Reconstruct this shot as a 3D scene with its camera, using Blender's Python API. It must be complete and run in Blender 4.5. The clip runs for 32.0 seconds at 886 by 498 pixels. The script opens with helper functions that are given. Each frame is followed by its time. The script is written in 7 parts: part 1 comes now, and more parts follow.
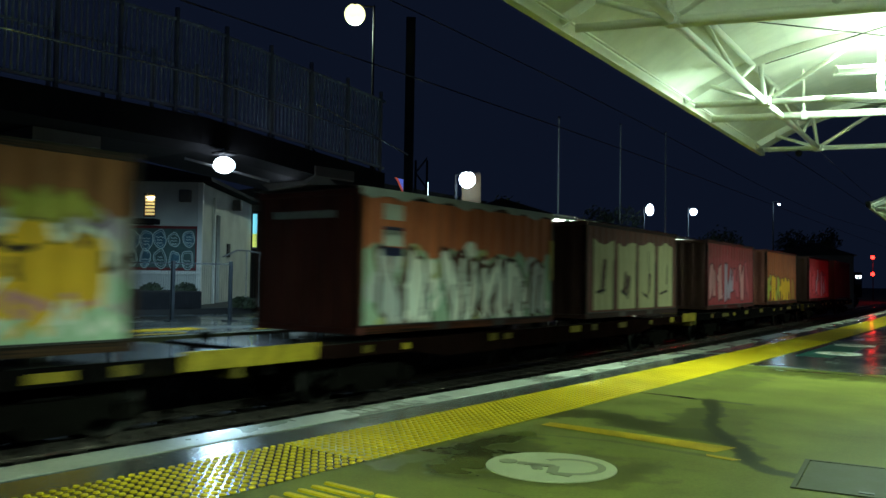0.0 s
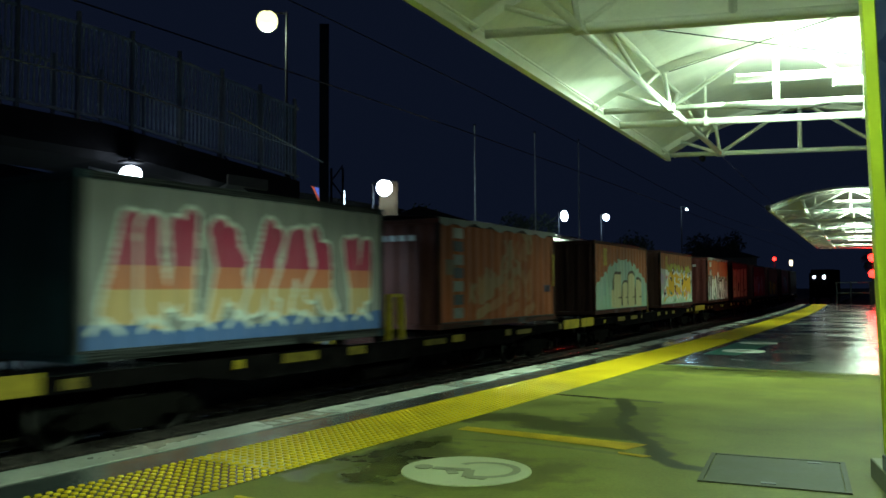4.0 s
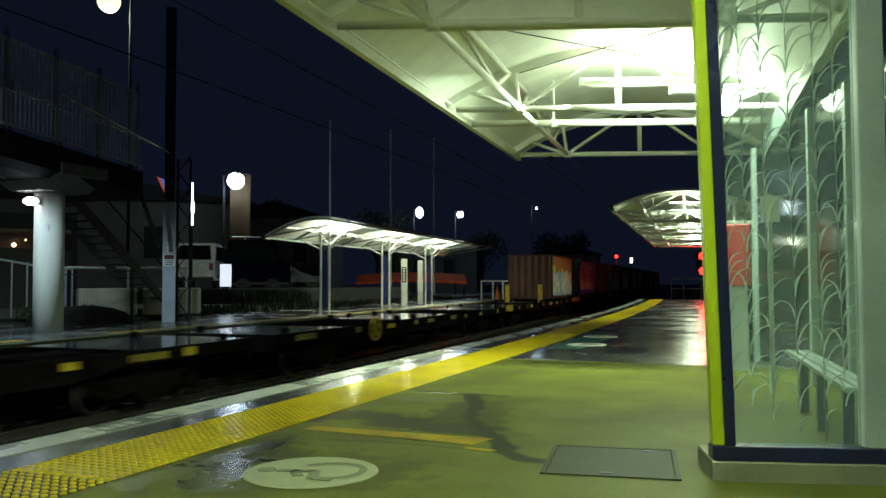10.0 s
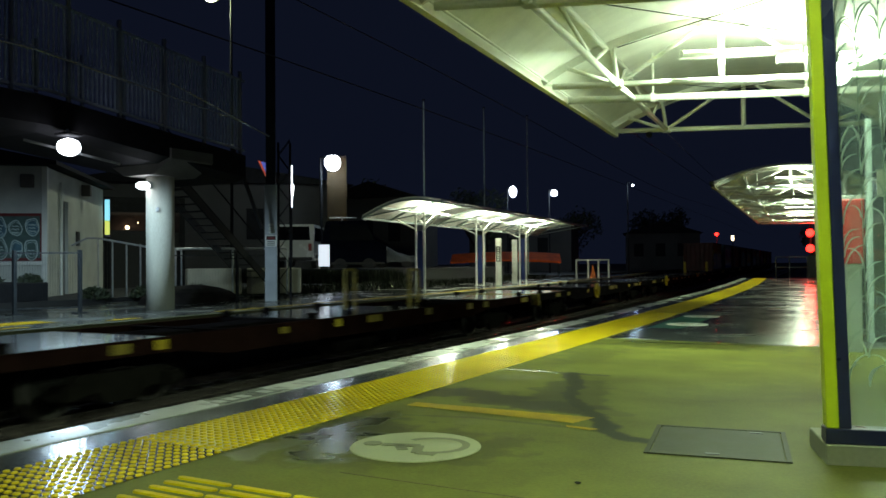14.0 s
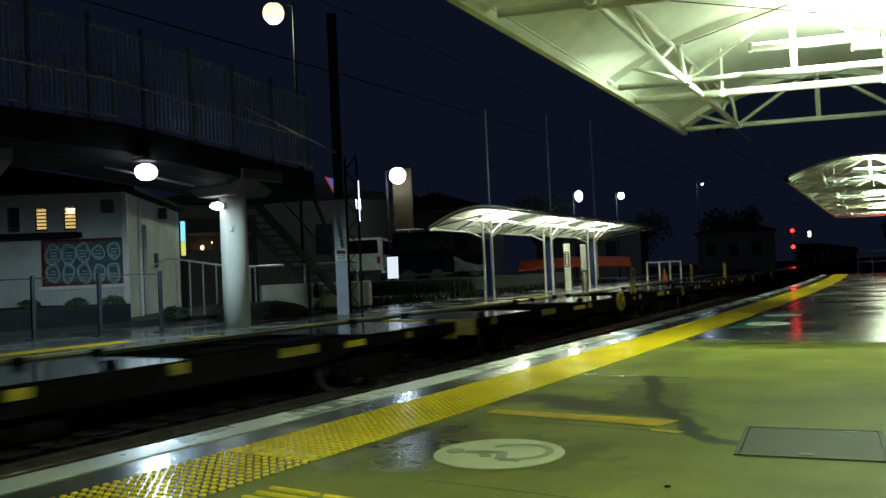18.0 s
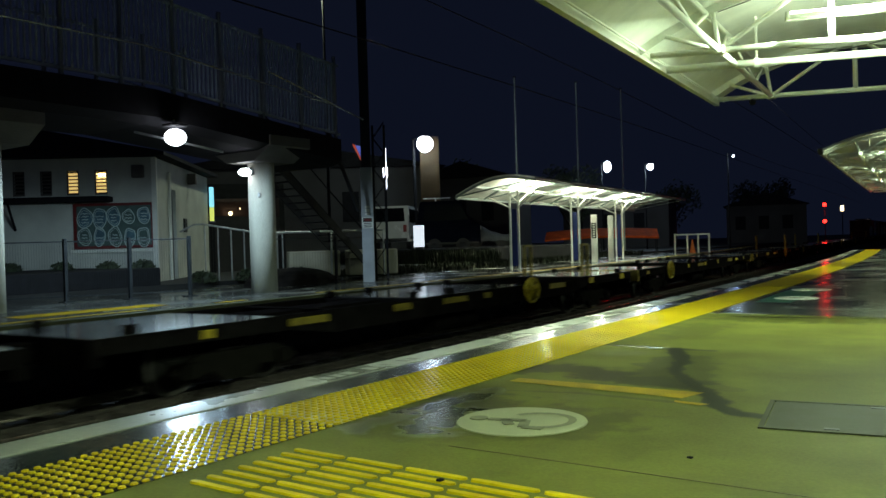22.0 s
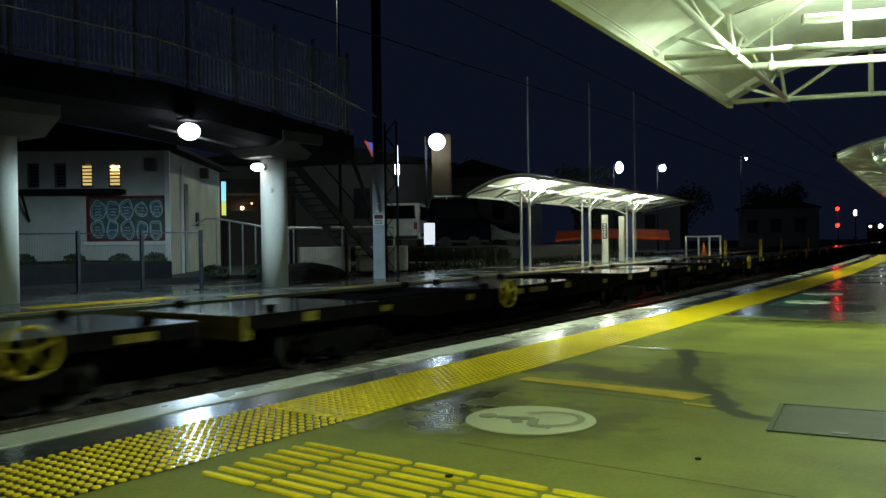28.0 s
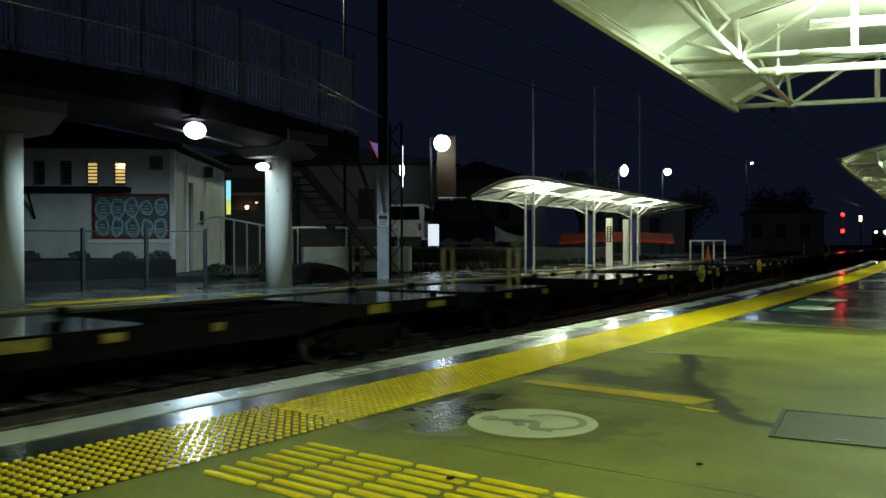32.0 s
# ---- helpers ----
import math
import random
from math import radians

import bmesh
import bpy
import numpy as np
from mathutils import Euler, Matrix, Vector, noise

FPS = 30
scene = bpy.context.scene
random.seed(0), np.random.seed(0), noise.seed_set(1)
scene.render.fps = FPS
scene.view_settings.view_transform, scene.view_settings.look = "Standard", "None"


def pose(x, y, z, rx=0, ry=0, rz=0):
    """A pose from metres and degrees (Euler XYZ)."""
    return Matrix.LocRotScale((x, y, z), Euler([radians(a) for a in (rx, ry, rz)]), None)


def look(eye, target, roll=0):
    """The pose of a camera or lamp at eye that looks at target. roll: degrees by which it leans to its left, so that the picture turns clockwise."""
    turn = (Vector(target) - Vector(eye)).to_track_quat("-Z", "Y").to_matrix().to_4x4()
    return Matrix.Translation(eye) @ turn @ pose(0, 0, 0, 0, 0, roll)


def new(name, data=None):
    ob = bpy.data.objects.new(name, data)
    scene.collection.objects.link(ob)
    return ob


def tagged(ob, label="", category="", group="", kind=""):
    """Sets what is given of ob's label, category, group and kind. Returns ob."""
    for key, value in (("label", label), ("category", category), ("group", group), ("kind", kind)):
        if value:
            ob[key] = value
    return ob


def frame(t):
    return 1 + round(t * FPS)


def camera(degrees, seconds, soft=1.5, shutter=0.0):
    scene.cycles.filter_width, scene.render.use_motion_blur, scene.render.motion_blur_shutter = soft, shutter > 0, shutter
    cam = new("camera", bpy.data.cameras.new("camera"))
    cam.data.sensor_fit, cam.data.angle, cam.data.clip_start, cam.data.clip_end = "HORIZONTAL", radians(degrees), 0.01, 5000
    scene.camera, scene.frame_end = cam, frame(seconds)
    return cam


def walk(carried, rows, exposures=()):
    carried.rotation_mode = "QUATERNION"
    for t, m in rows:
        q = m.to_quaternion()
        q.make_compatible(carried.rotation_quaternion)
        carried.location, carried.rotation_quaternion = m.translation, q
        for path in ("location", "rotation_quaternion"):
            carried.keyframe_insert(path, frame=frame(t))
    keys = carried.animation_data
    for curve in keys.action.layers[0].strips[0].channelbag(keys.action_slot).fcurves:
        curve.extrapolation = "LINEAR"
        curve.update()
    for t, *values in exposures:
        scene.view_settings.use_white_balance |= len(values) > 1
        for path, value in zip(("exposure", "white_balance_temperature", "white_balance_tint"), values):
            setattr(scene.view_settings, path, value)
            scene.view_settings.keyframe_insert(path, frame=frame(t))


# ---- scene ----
cam = camera(56.8, 32.0, shutter=0.9)
PATH = [
    (0.0, 0.020, -0.058, 1.025, 92.02, -0.90, 38.18),
    (0.5, 0.025, -0.055, 1.021, 91.76, -1.13, 37.98),
    (1.0, 0.021, -0.044, 1.015, 91.77, -1.04, 36.86),
    (1.5, 0.021, -0.037, 1.018, 91.75, -0.96, 36.41),
    (2.0, 0.023, -0.030, 1.017, 91.76, -0.60, 35.44),
    (2.5, 0.027, -0.026, 1.019, 91.70, -0.57, 34.96),
    (3.0, 0.031, -0.022, 1.014, 92.36, -1.14, 34.22),
    (3.5, 0.033, -0.015, 1.006, 92.63, -0.47, 33.41),
    (5.5, 0.038, 0.002, 1.007, 92.17, 0.71, 30.63),
    (6.0, 0.034, 0.015, 1.003, 92.08, 0.17, 30.09),
    (6.5, 0.045, 0.030, 1.000, 91.60, 0.14, 28.05),
    (7.0, 0.030, 0.048, 0.999, 91.24, 0.68, 26.20),
    (7.5, 0.035, 0.059, 1.000, 91.51, 0.60, 25.06),
    (8.0, 0.039, 0.066, 1.001, 91.36, 0.53, 24.36),
    (8.5, 0.040, 0.067, 1.006, 91.55, 0.47, 23.79),
    (9.0, 0.041, 0.071, 1.002, 92.06, 0.37, 23.02),
    (9.5, 0.042, 0.074, 1.008, 92.15, 0.30, 22.51),
    (10.0, 0.035, 0.074, 1.008, 92.31, 0.21, 22.49),
    (10.5, 0.033, 0.068, 1.003, 92.21, -0.06, 23.38),
    (11.0, 0.033, 0.062, 1.007, 91.84, 0.09, 23.94),
    (11.5, 0.023, 0.055, 1.003, 92.02, -0.48, 25.14),
    (12.0, 0.024, 0.041, 1.005, 91.77, 0.06, 26.91),
    (12.5, 0.022, 0.035, 1.004, 91.47, -0.10, 27.83),
    (13.0, 0.017, 0.033, 1.001, 91.18, 0.15, 27.98),
    (13.5, 0.014, 0.034, 1.003, 90.79, 0.10, 28.33),
    (15.5, -0.005, 0.015, 1.006, 92.31, 2.44, 31.90),
    (16.0, -0.008, 0.008, 0.999, 92.44, 2.12, 33.00),
    (16.5, -0.016, -0.006, 0.991, 91.74, 2.16, 33.84),
    (17.0, -0.021, -0.002, 0.986, 91.83, 2.12, 34.46),
    (17.5, -0.028, -0.005, 0.987, 91.37, 2.67, 34.66),
    (18.0, -0.028, -0.001, 0.992, 91.68, 2.59, 33.70),
    (18.5, -0.026, -0.003, 0.995, 91.48, 2.40, 33.70),
    (19.0, -0.027, -0.005, 0.993, 91.48, 2.24, 33.97),
    (19.5, -0.027, -0.007, 0.990, 91.30, 2.30, 34.01),
    (20.0, -0.025, -0.015, 0.990, 90.97, 2.64, 33.72),
    (20.5, -0.025, -0.014, 0.991, 90.86, 2.47, 34.11),
    (21.0, -0.028, -0.012, 0.991, 89.92, 2.60, 34.45),
    (21.5, -0.032, -0.013, 0.987, 89.87, 2.11, 34.79),
    (22.0, -0.027, -0.001, 0.987, 89.59, 1.73, 35.52),
    (22.5, -0.027, -0.017, 0.979, 89.66, 1.86, 35.51),
    (23.0, -0.028, -0.019, 0.979, 89.53, 1.75, 35.54),
    (23.5, -0.025, -0.025, 0.979, 89.61, 1.26, 35.92),
    (24.0, -0.023, -0.025, 0.980, 89.50, 1.48, 35.86),
    (24.5, -0.027, -0.026, 0.980, 89.38, 1.54, 35.46),
    (25.0, -0.022, -0.026, 0.984, 89.53, 1.42, 35.62),
    (25.5, -0.020, -0.026, 0.985, 89.71, 0.90, 35.96),
    (27.5, -0.019, -0.027, 0.986, 89.84, 0.39, 36.28),
    (28.0, -0.021, -0.028, 0.987, 89.46, 0.78, 36.23),
    (28.5, -0.023, -0.030, 0.987, 89.45, 0.88, 36.13),
    (29.0, -0.020, -0.032, 0.985, 89.49, 0.76, 36.22),
    (29.5, -0.021, -0.031, 0.986, 89.54, 0.31, 36.47),
    (30.0, -0.021, -0.034, 0.990, 89.00, 0.51, 36.53),
    (30.5, -0.018, -0.032, 0.991, 89.27, 0.49, 36.41),
    (31.0, -0.019, -0.032, 0.990, 89.34, 0.66, 36.12),
    (31.5, -0.018, -0.034, 0.991, 89.43, 0.56, 36.32),
    (32.0, -0.018, -0.031, 0.991, 89.55, 0.14, 36.51),
]
walk(cam, [(r[0], pose(*r[1:])) for r in PATH], [(0.0, 0.29, 5900, 6), (3.0, 0.25, 5900, 6), (6.5, 0.20, 6250, 11), (9.0, 0.19, 6550, 14), (13.0, 0.17, 6550, 14), (32.0, 0.15, 6550, 14)])

# ---- light ----
world = bpy.data.worlds.new("night")
scene.world = world
world.use_nodes = True
wn = world.node_tree.nodes["Background"]
wn.inputs[0].default_value = (0.06, 0.09, 0.21, 1)
wn.inputs[1].default_value = 0.055
scene.view_settings.exposure = 0.0


WHITE = (0.57, 0.84, 1.0)


def lamp(name, kind, at, power, colour, size=0.1, target=None, spread=None):
    data = bpy.data.lights.new(name, kind)
    data.energy, data.color = power, colour
    if kind == "AREA":
        data.shape, data.size, data.size_y = "RECTANGLE", size[0], size[1]
        if spread:
            data.spread = radians(spread)
    else:
        data.shadow_soft_size = size
    if kind == "SPOT":
        data.spot_size, data.spot_blend = radians(spread), 0.25
    ob = new(name, data)
    ob.matrix_world = look(at, target) if target else Matrix.Translation(at)
    return ob


# ---- curves of the line ----
BEND = 30.0      # past here the tracks run straight again


def dev(y):
    """How far the platform's edge has swung to the left at y."""
    return 0.0011 * (max(y, -6.0) + 6) ** 2


def bend(y):
    """The same for the tracks."""
    return dev(min(y, BEND)) + 0.0022 * (BEND + 6) * max(0.0, y - BEND)


def slope(y):
    return math.degrees(math.atan(0.0022 * (max(-6.0, min(y, BEND)) + 6)))


# ---- mesh helpers ----
def box(bm, x0, x1, y0, y1, z0, z1, bevel=0.0):
    made = bmesh.ops.create_cube(bm, size=1)["verts"]
    for v in made:
        v.co = Vector((x0 + (v.co.x + 0.5) * (x1 - x0), y0 + (v.co.y + 0.5) * (y1 - y0), z0 + (v.co.z + 0.5) * (z1 - z0)))
    if bevel:
        edges = list({e for v in made for e in v.link_edges})
        bmesh.ops.bevel(bm, geom=edges, offset=bevel, segments=1, affect="EDGES")
    return bm


def tube(bm, a, b, r, n=8, r2=None):
    a, b = Vector(a), Vector(b)
    d = b - a
    m = Matrix.Translation((a + b) / 2) @ d.to_track_quat("Z", "Y").to_matrix().to_4x4()
    bmesh.ops.create_cone(bm, cap_ends=True, segments=n, radius1=r, radius2=r if r2 is None else r2, depth=d.length, matrix=m)
    return bm


def bar(bm, a, b, w, h):
    """A square bar from a to b, w wide and h high."""
    a, b = Vector(a), Vector(b)
    d = b - a
    m = Matrix.Translation((a + b) / 2) @ d.to_track_quat("Y", "Z").to_matrix().to_4x4() @ Matrix.Diagonal((w, d.length, h, 1))
    bmesh.ops.create_cube(bm, size=1, matrix=m)
    return bm


def ball(bm, c, r, u=12, v=8, sz=1.0):
    bmesh.ops.create_uvsphere(bm, u_segments=u, v_segments=v, radius=r, matrix=Matrix.Translation(c) @ Matrix.Diagonal((1, 1, sz, 1)))
    return bm


def strip(bm, pts_a, pts_b):
    """A band of quads between two rows of points."""
    va = [bm.verts.new(p) for p in pts_a]
    vb = [bm.verts.new(p) for p in pts_b]
    for i in range(len(va) - 1):
        bm.faces.new((va[i], vb[i], vb[i + 1], va[i + 1]))
    return bm


def prism(bm, outline, axis, lo, hi):
    """A closed outline (list of pairs) pushed along one axis."""
    def place(p, k):
        q = list(p)
        q.insert("xyz".index(axis), k)
        return Vector(q)
    a = [bm.verts.new(place(p, lo)) for p in outline]
    b = [bm.verts.new(place(p, hi)) for p in outline]
    bm.faces.new(a)
    bm.faces.new(list(reversed(b)))
    n = len(a)
    for i in range(n):
        bm.faces.new((a[i], b[i], b[(i + 1) % n], a[(i + 1) % n]))
    bmesh.ops.recalc_face_normals(bm, faces=bm.faces)
    return bm


def B():
    return bmesh.new()


def data_of(name, bm, material, smooth=False):
    me = bpy.data.meshes.new(name)
    bmesh.ops.recalc_face_normals(bm, faces=bm.faces)
    bm.to_mesh(me)
    bm.free()
    if smooth:
        for p in me.polygons:
            p.use_smooth = True
    if material:
        me.materials.append(material)
    return me


def part(name, bm, material, parent, label="", smooth=False, at=None):
    ob = new(name, data_of(name, bm, material, smooth))
    ob.parent = parent
    if at:
        ob.location = at
    if label:
        ob["label"] = label
    return ob


def share(name, me, parent, at=(0, 0, 0), rz=0.0):
    ob = new(name, me)
    ob.parent = parent
    ob.matrix_basis = pose(at[0], at[1], at[2], 0, 0, rz)
    return ob


def thing(name, label, category, m=None, group="", kind=""):
    ob = new(name)
    ob.empty_display_size = 0.2
    if m is not None:
        ob.matrix_basis = m
    return tagged(ob, label, category, group, kind)


def solid(name, bm, material, label, category, group="", kind="", smooth=False, m=None):
    ob = new(name, data_of(name, bm, material, smooth))
    if m is not None:
        ob.matrix_basis = m
    return tagged(ob, label, category, group, kind)


# ---- materials ----
def mat(name, colour, rough=0.6, metal=0.0, vary=0.25, scale=3.0, fine=40.0, bump=0.1, island=0.0, dark=None, streak=None, spec=0.5):
    m = bpy.data.materials.new(name)
    m.use_nodes = True
    nt = m.node_tree
    b = nt.nodes["Principled BSDF"]
    b.inputs["Metallic"].default_value = metal
    b.inputs["Specular IOR Level"].default_value = spec
    tc = nt.nodes.new("ShaderNodeTexCoord")
    vec = tc.outputs["Object"]
    if streak:
        mp = nt.nodes.new("ShaderNodeMapping")
        mp.inputs["Scale"].default_value = streak
        nt.links.new(vec, mp.inputs[0])
        vec = mp.outputs[0]
    n1 = nt.nodes.new("ShaderNodeTexNoise")
    n1.inputs["Scale"].default_value = scale
    n1.inputs["Detail"].default_value = 5
    nt.links.new(vec, n1.inputs["Vector"])
    n2 = nt.nodes.new("ShaderNodeTexNoise")
    n2.inputs["Scale"].default_value = fine
    n2.inputs["Detail"].default_value = 3
    nt.links.new(vec, n2.inputs["Vector"])
    mixn = nt.nodes.new("ShaderNodeMath")
    mixn.operation = "MULTIPLY_ADD"
    nt.links.new(n2.outputs[0], mixn.inputs[0])
    mixn.inputs[1].default_value = 0.4
    nt.links.new(n1.outputs[0], mixn.inputs[2])
    ramp = nt.nodes.new("ShaderNodeValToRGB")
    lo = dark if dark else tuple(c * (1 - vary) for c in colour)
    hi = tuple(min(1, c * (1 + vary)) for c in colour)
    ramp.color_ramp.elements[0].position, ramp.color_ramp.elements[1].position = 0.45, 0.95
    ramp.color_ramp.elements[0].color, ramp.color_ramp.elements[1].color = (*lo, 1), (*hi, 1)
    nt.links.new(mixn.outputs[0], ramp.inputs[0])
    out = ramp.outputs[0]
    if island:
        info = nt.nodes.new("ShaderNodeObjectInfo")
        hs = nt.nodes.new("ShaderNodeHueSaturation")
        mr = nt.nodes.new("ShaderNodeMapRange")
        mr.inputs["To Min"].default_value, mr.inputs["To Max"].default_value = 1 - island, 1 + island
        nt.links.new(info.outputs["Random"], mr.inputs[0])
        nt.links.new(mr.outputs[0], hs.inputs["Value"])
        nt.links.new(out, hs.inputs["Color"])
        out = hs.outputs[0]
    nt.links.new(out, b.inputs["Base Color"])
    rr = nt.nodes.new("ShaderNodeMapRange")
    rr.inputs["To Min"].default_value, rr.inputs["To Max"].default_value = max(0.02, rough - 0.12), min(1, rough + 0.12)
    nt.links.new(n1.outputs[0], rr.inputs[0])
    nt.links.new(rr.outputs[0], b.inputs["Roughness"])
    if bump:
        bp = nt.nodes.new("ShaderNodeBump")
        bp.inputs["Strength"].default_value = bump
        bp.inputs["Distance"].default_value = 0.01
        nt.links.new(mixn.outputs[0], bp.inputs["Height"])
        nt.links.new(bp.outputs[0], b.inputs["Normal"])
    return m


def glow(name, colour, strength):
    m = bpy.data.materials.new(name)
    m.use_nodes = True
    b = m.node_tree.nodes["Principled BSDF"]
    b.inputs["Base Color"].default_value = (*colour, 1)
    b.inputs["Emission Color"].default_value = (*colour, 1)
    b.inputs["Emission Strength"].default_value = strength
    return m


def wet(name, colour, dry_rough, wet_rough, scale, lo, hi, vary=0.2, fine=60.0, bump=0.15, wetdark=0.45, spec=0.5):
    """A floor that is dry in places and wet and dark in others."""
    m = mat(name, colour, dry_rough, vary=vary, scale=1.2, fine=fine, bump=bump, spec=spec)
    nt = m.node_tree
    b = nt.nodes["Principled BSDF"]
    tc = nt.nodes.new("ShaderNodeTexCoord")
    n = nt.nodes.new("ShaderNodeTexNoise")
    n.inputs["Scale"].default_value = scale
    n.inputs["Detail"].default_value = 4
    nt.links.new(tc.outputs["Object"], n.inputs["Vector"])
    mr = nt.nodes.new("ShaderNodeMapRange")
    mr.inputs["From Min"].default_value, mr.inputs["From Max"].default_value = lo, hi
    nt.links.new(n.outputs[0], mr.inputs[0])
    mx = nt.nodes.new("ShaderNodeMix")
    mx.data_type = "RGBA"
    mx.blend_type = "MULTIPLY"
    old = b.inputs["Base Color"].links[0].from_socket
    nt.links.new(mr.outputs[0], mx.inputs[0])
    nt.links.new(old, mx.inputs[6])
    mx.inputs[7].default_value = (wetdark, wetdark, wetdark, 1)
    nt.links.new(mx.outputs[2], b.inputs["Base Color"])
    r = nt.nodes.new("ShaderNodeMix")
    r.inputs[2].default_value, r.inputs[3].default_value = dry_rough, wet_rough
    nt.links.new(mr.outputs[0], r.inputs[0])
    nt.links.new(r.outputs[0], b.inputs["Roughness"])
    return m


def damp(m, trails, patches, dark=0.5, rough=0.3):
    """Adds damp marks to a floor material: trails are runs of (x, y) points with a half width and a weight,
    patches are soft ellipses (x, y, rx, ry, turn, weight); both have ragged, feathered edges."""
    nt = m.node_tree
    L = nt.links.new
    b = nt.nodes["Principled BSDF"]
    tc = nt.nodes.new("ShaderNodeTexCoord")
    n = nt.nodes.new("ShaderNodeTexNoise")
    n.inputs["Scale"].default_value, n.inputs["Detail"].default_value = 5.0, 8.0
    L(tc.outputs["Object"], n.inputs["Vector"])
    flat = nt.nodes.new("ShaderNodeVectorMath")
    flat.operation = "MULTIPLY"
    flat.inputs[1].default_value = (1, 1, 0)
    L(tc.outputs["Object"], flat.inputs[0])

    def math2(op, a, c, add=None):
        k = nt.nodes.new("ShaderNodeMath")
        k.operation = op
        for i, v in enumerate((a, c, add)):
            if v is None:
                continue
            if isinstance(v, (int, float)):
                k.inputs[i].default_value = v
            else:
                L(v, k.inputs[i])
        return k.outputs[0]

    def soften(dist, weight):
        d = math2("MULTIPLY_ADD", n.outputs[0], 2.4, dist)
        mr = nt.nodes.new("ShaderNodeMapRange")
        mr.interpolation_type = "SMOOTHSTEP"
        mr.inputs["From Min"].default_value, mr.inputs["From Max"].default_value = 2.28, 1.72
        mr.inputs["To Max"].default_value = weight
        L(d, mr.inputs[0])
        return mr.outputs[0]
    layers = []
    for pts, half, weight in trails:
        nearest = None
        for (ax, ay), (bx, by) in zip(pts, pts[1:]):
            u = Vector((bx - ax, by - ay, 0))
            rel = nt.nodes.new("ShaderNodeVectorMath")
            rel.operation = "SUBTRACT"
            L(flat.outputs[0], rel.inputs[0])
            rel.inputs[1].default_value = (ax, ay, 0)
            dot = nt.nodes.new("ShaderNodeVectorMath")
            dot.operation = "DOT_PRODUCT"
            L(rel.outputs[0], dot.inputs[0])
            dot.inputs[1].default_value = u / u.length_squared
            cl = nt.nodes.new("ShaderNodeClamp")
            L(dot.outputs["Value"], cl.inputs[0])
            sc = nt.nodes.new("ShaderNodeVectorMath")
            sc.operation = "SCALE"
            sc.inputs[0].default_value = u
            L(cl.outputs[0], sc.inputs["Scale"])
            ds = nt.nodes.new("ShaderNodeVectorMath")
            ds.operation = "DISTANCE"
            L(rel.outputs[0], ds.inputs[0])
            L(sc.outputs[0], ds.inputs[1])
            d = ds.outputs["Value"]
            nearest = d if nearest is None else math2("MINIMUM", nearest, d)
        layers.append(soften(math2("DIVIDE", nearest, half), weight))
    for x, y, rx, ry, turn, weight in patches:
        mp = nt.nodes.new("ShaderNodeMapping")
        mp.vector_type = "TEXTURE"
        mp.inputs["Location"].default_value = (x, y, 0)
        mp.inputs["Rotation"].default_value = (0, 0, radians(turn))
        mp.inputs["Scale"].default_value = (rx, ry, 1.0)
        L(flat.outputs[0], mp.inputs[0])
        ln = nt.nodes.new("ShaderNodeVectorMath")
        ln.operation = "LENGTH"
        L(mp.outputs[0], ln.inputs[0])
        layers.append(soften(ln.outputs["Value"], weight))
    total = layers[0]
    for k in layers[1:]:
        total = math2("MAXIMUM", total, k)
    mix = nt.nodes.new("ShaderNodeMix")
    mix.data_type, mix.blend_type = "RGBA", "MULTIPLY"
    L(total, mix.inputs[0])
    L(b.inputs["Base Color"].links[0].from_socket, mix.inputs[6])
    mix.inputs[7].default_value = (dark, dark, dark * 1.05, 1)
    L(mix.outputs[2], b.inputs["Base Color"])
    r = nt.nodes.new("ShaderNodeMix")
    L(total, r.inputs[0])
    L(b.inputs["Roughness"].links[0].from_socket, r.inputs[2])
    r.inputs[3].default_value = rough
    L(r.outputs[0], b.inputs["Roughness"])
    return m


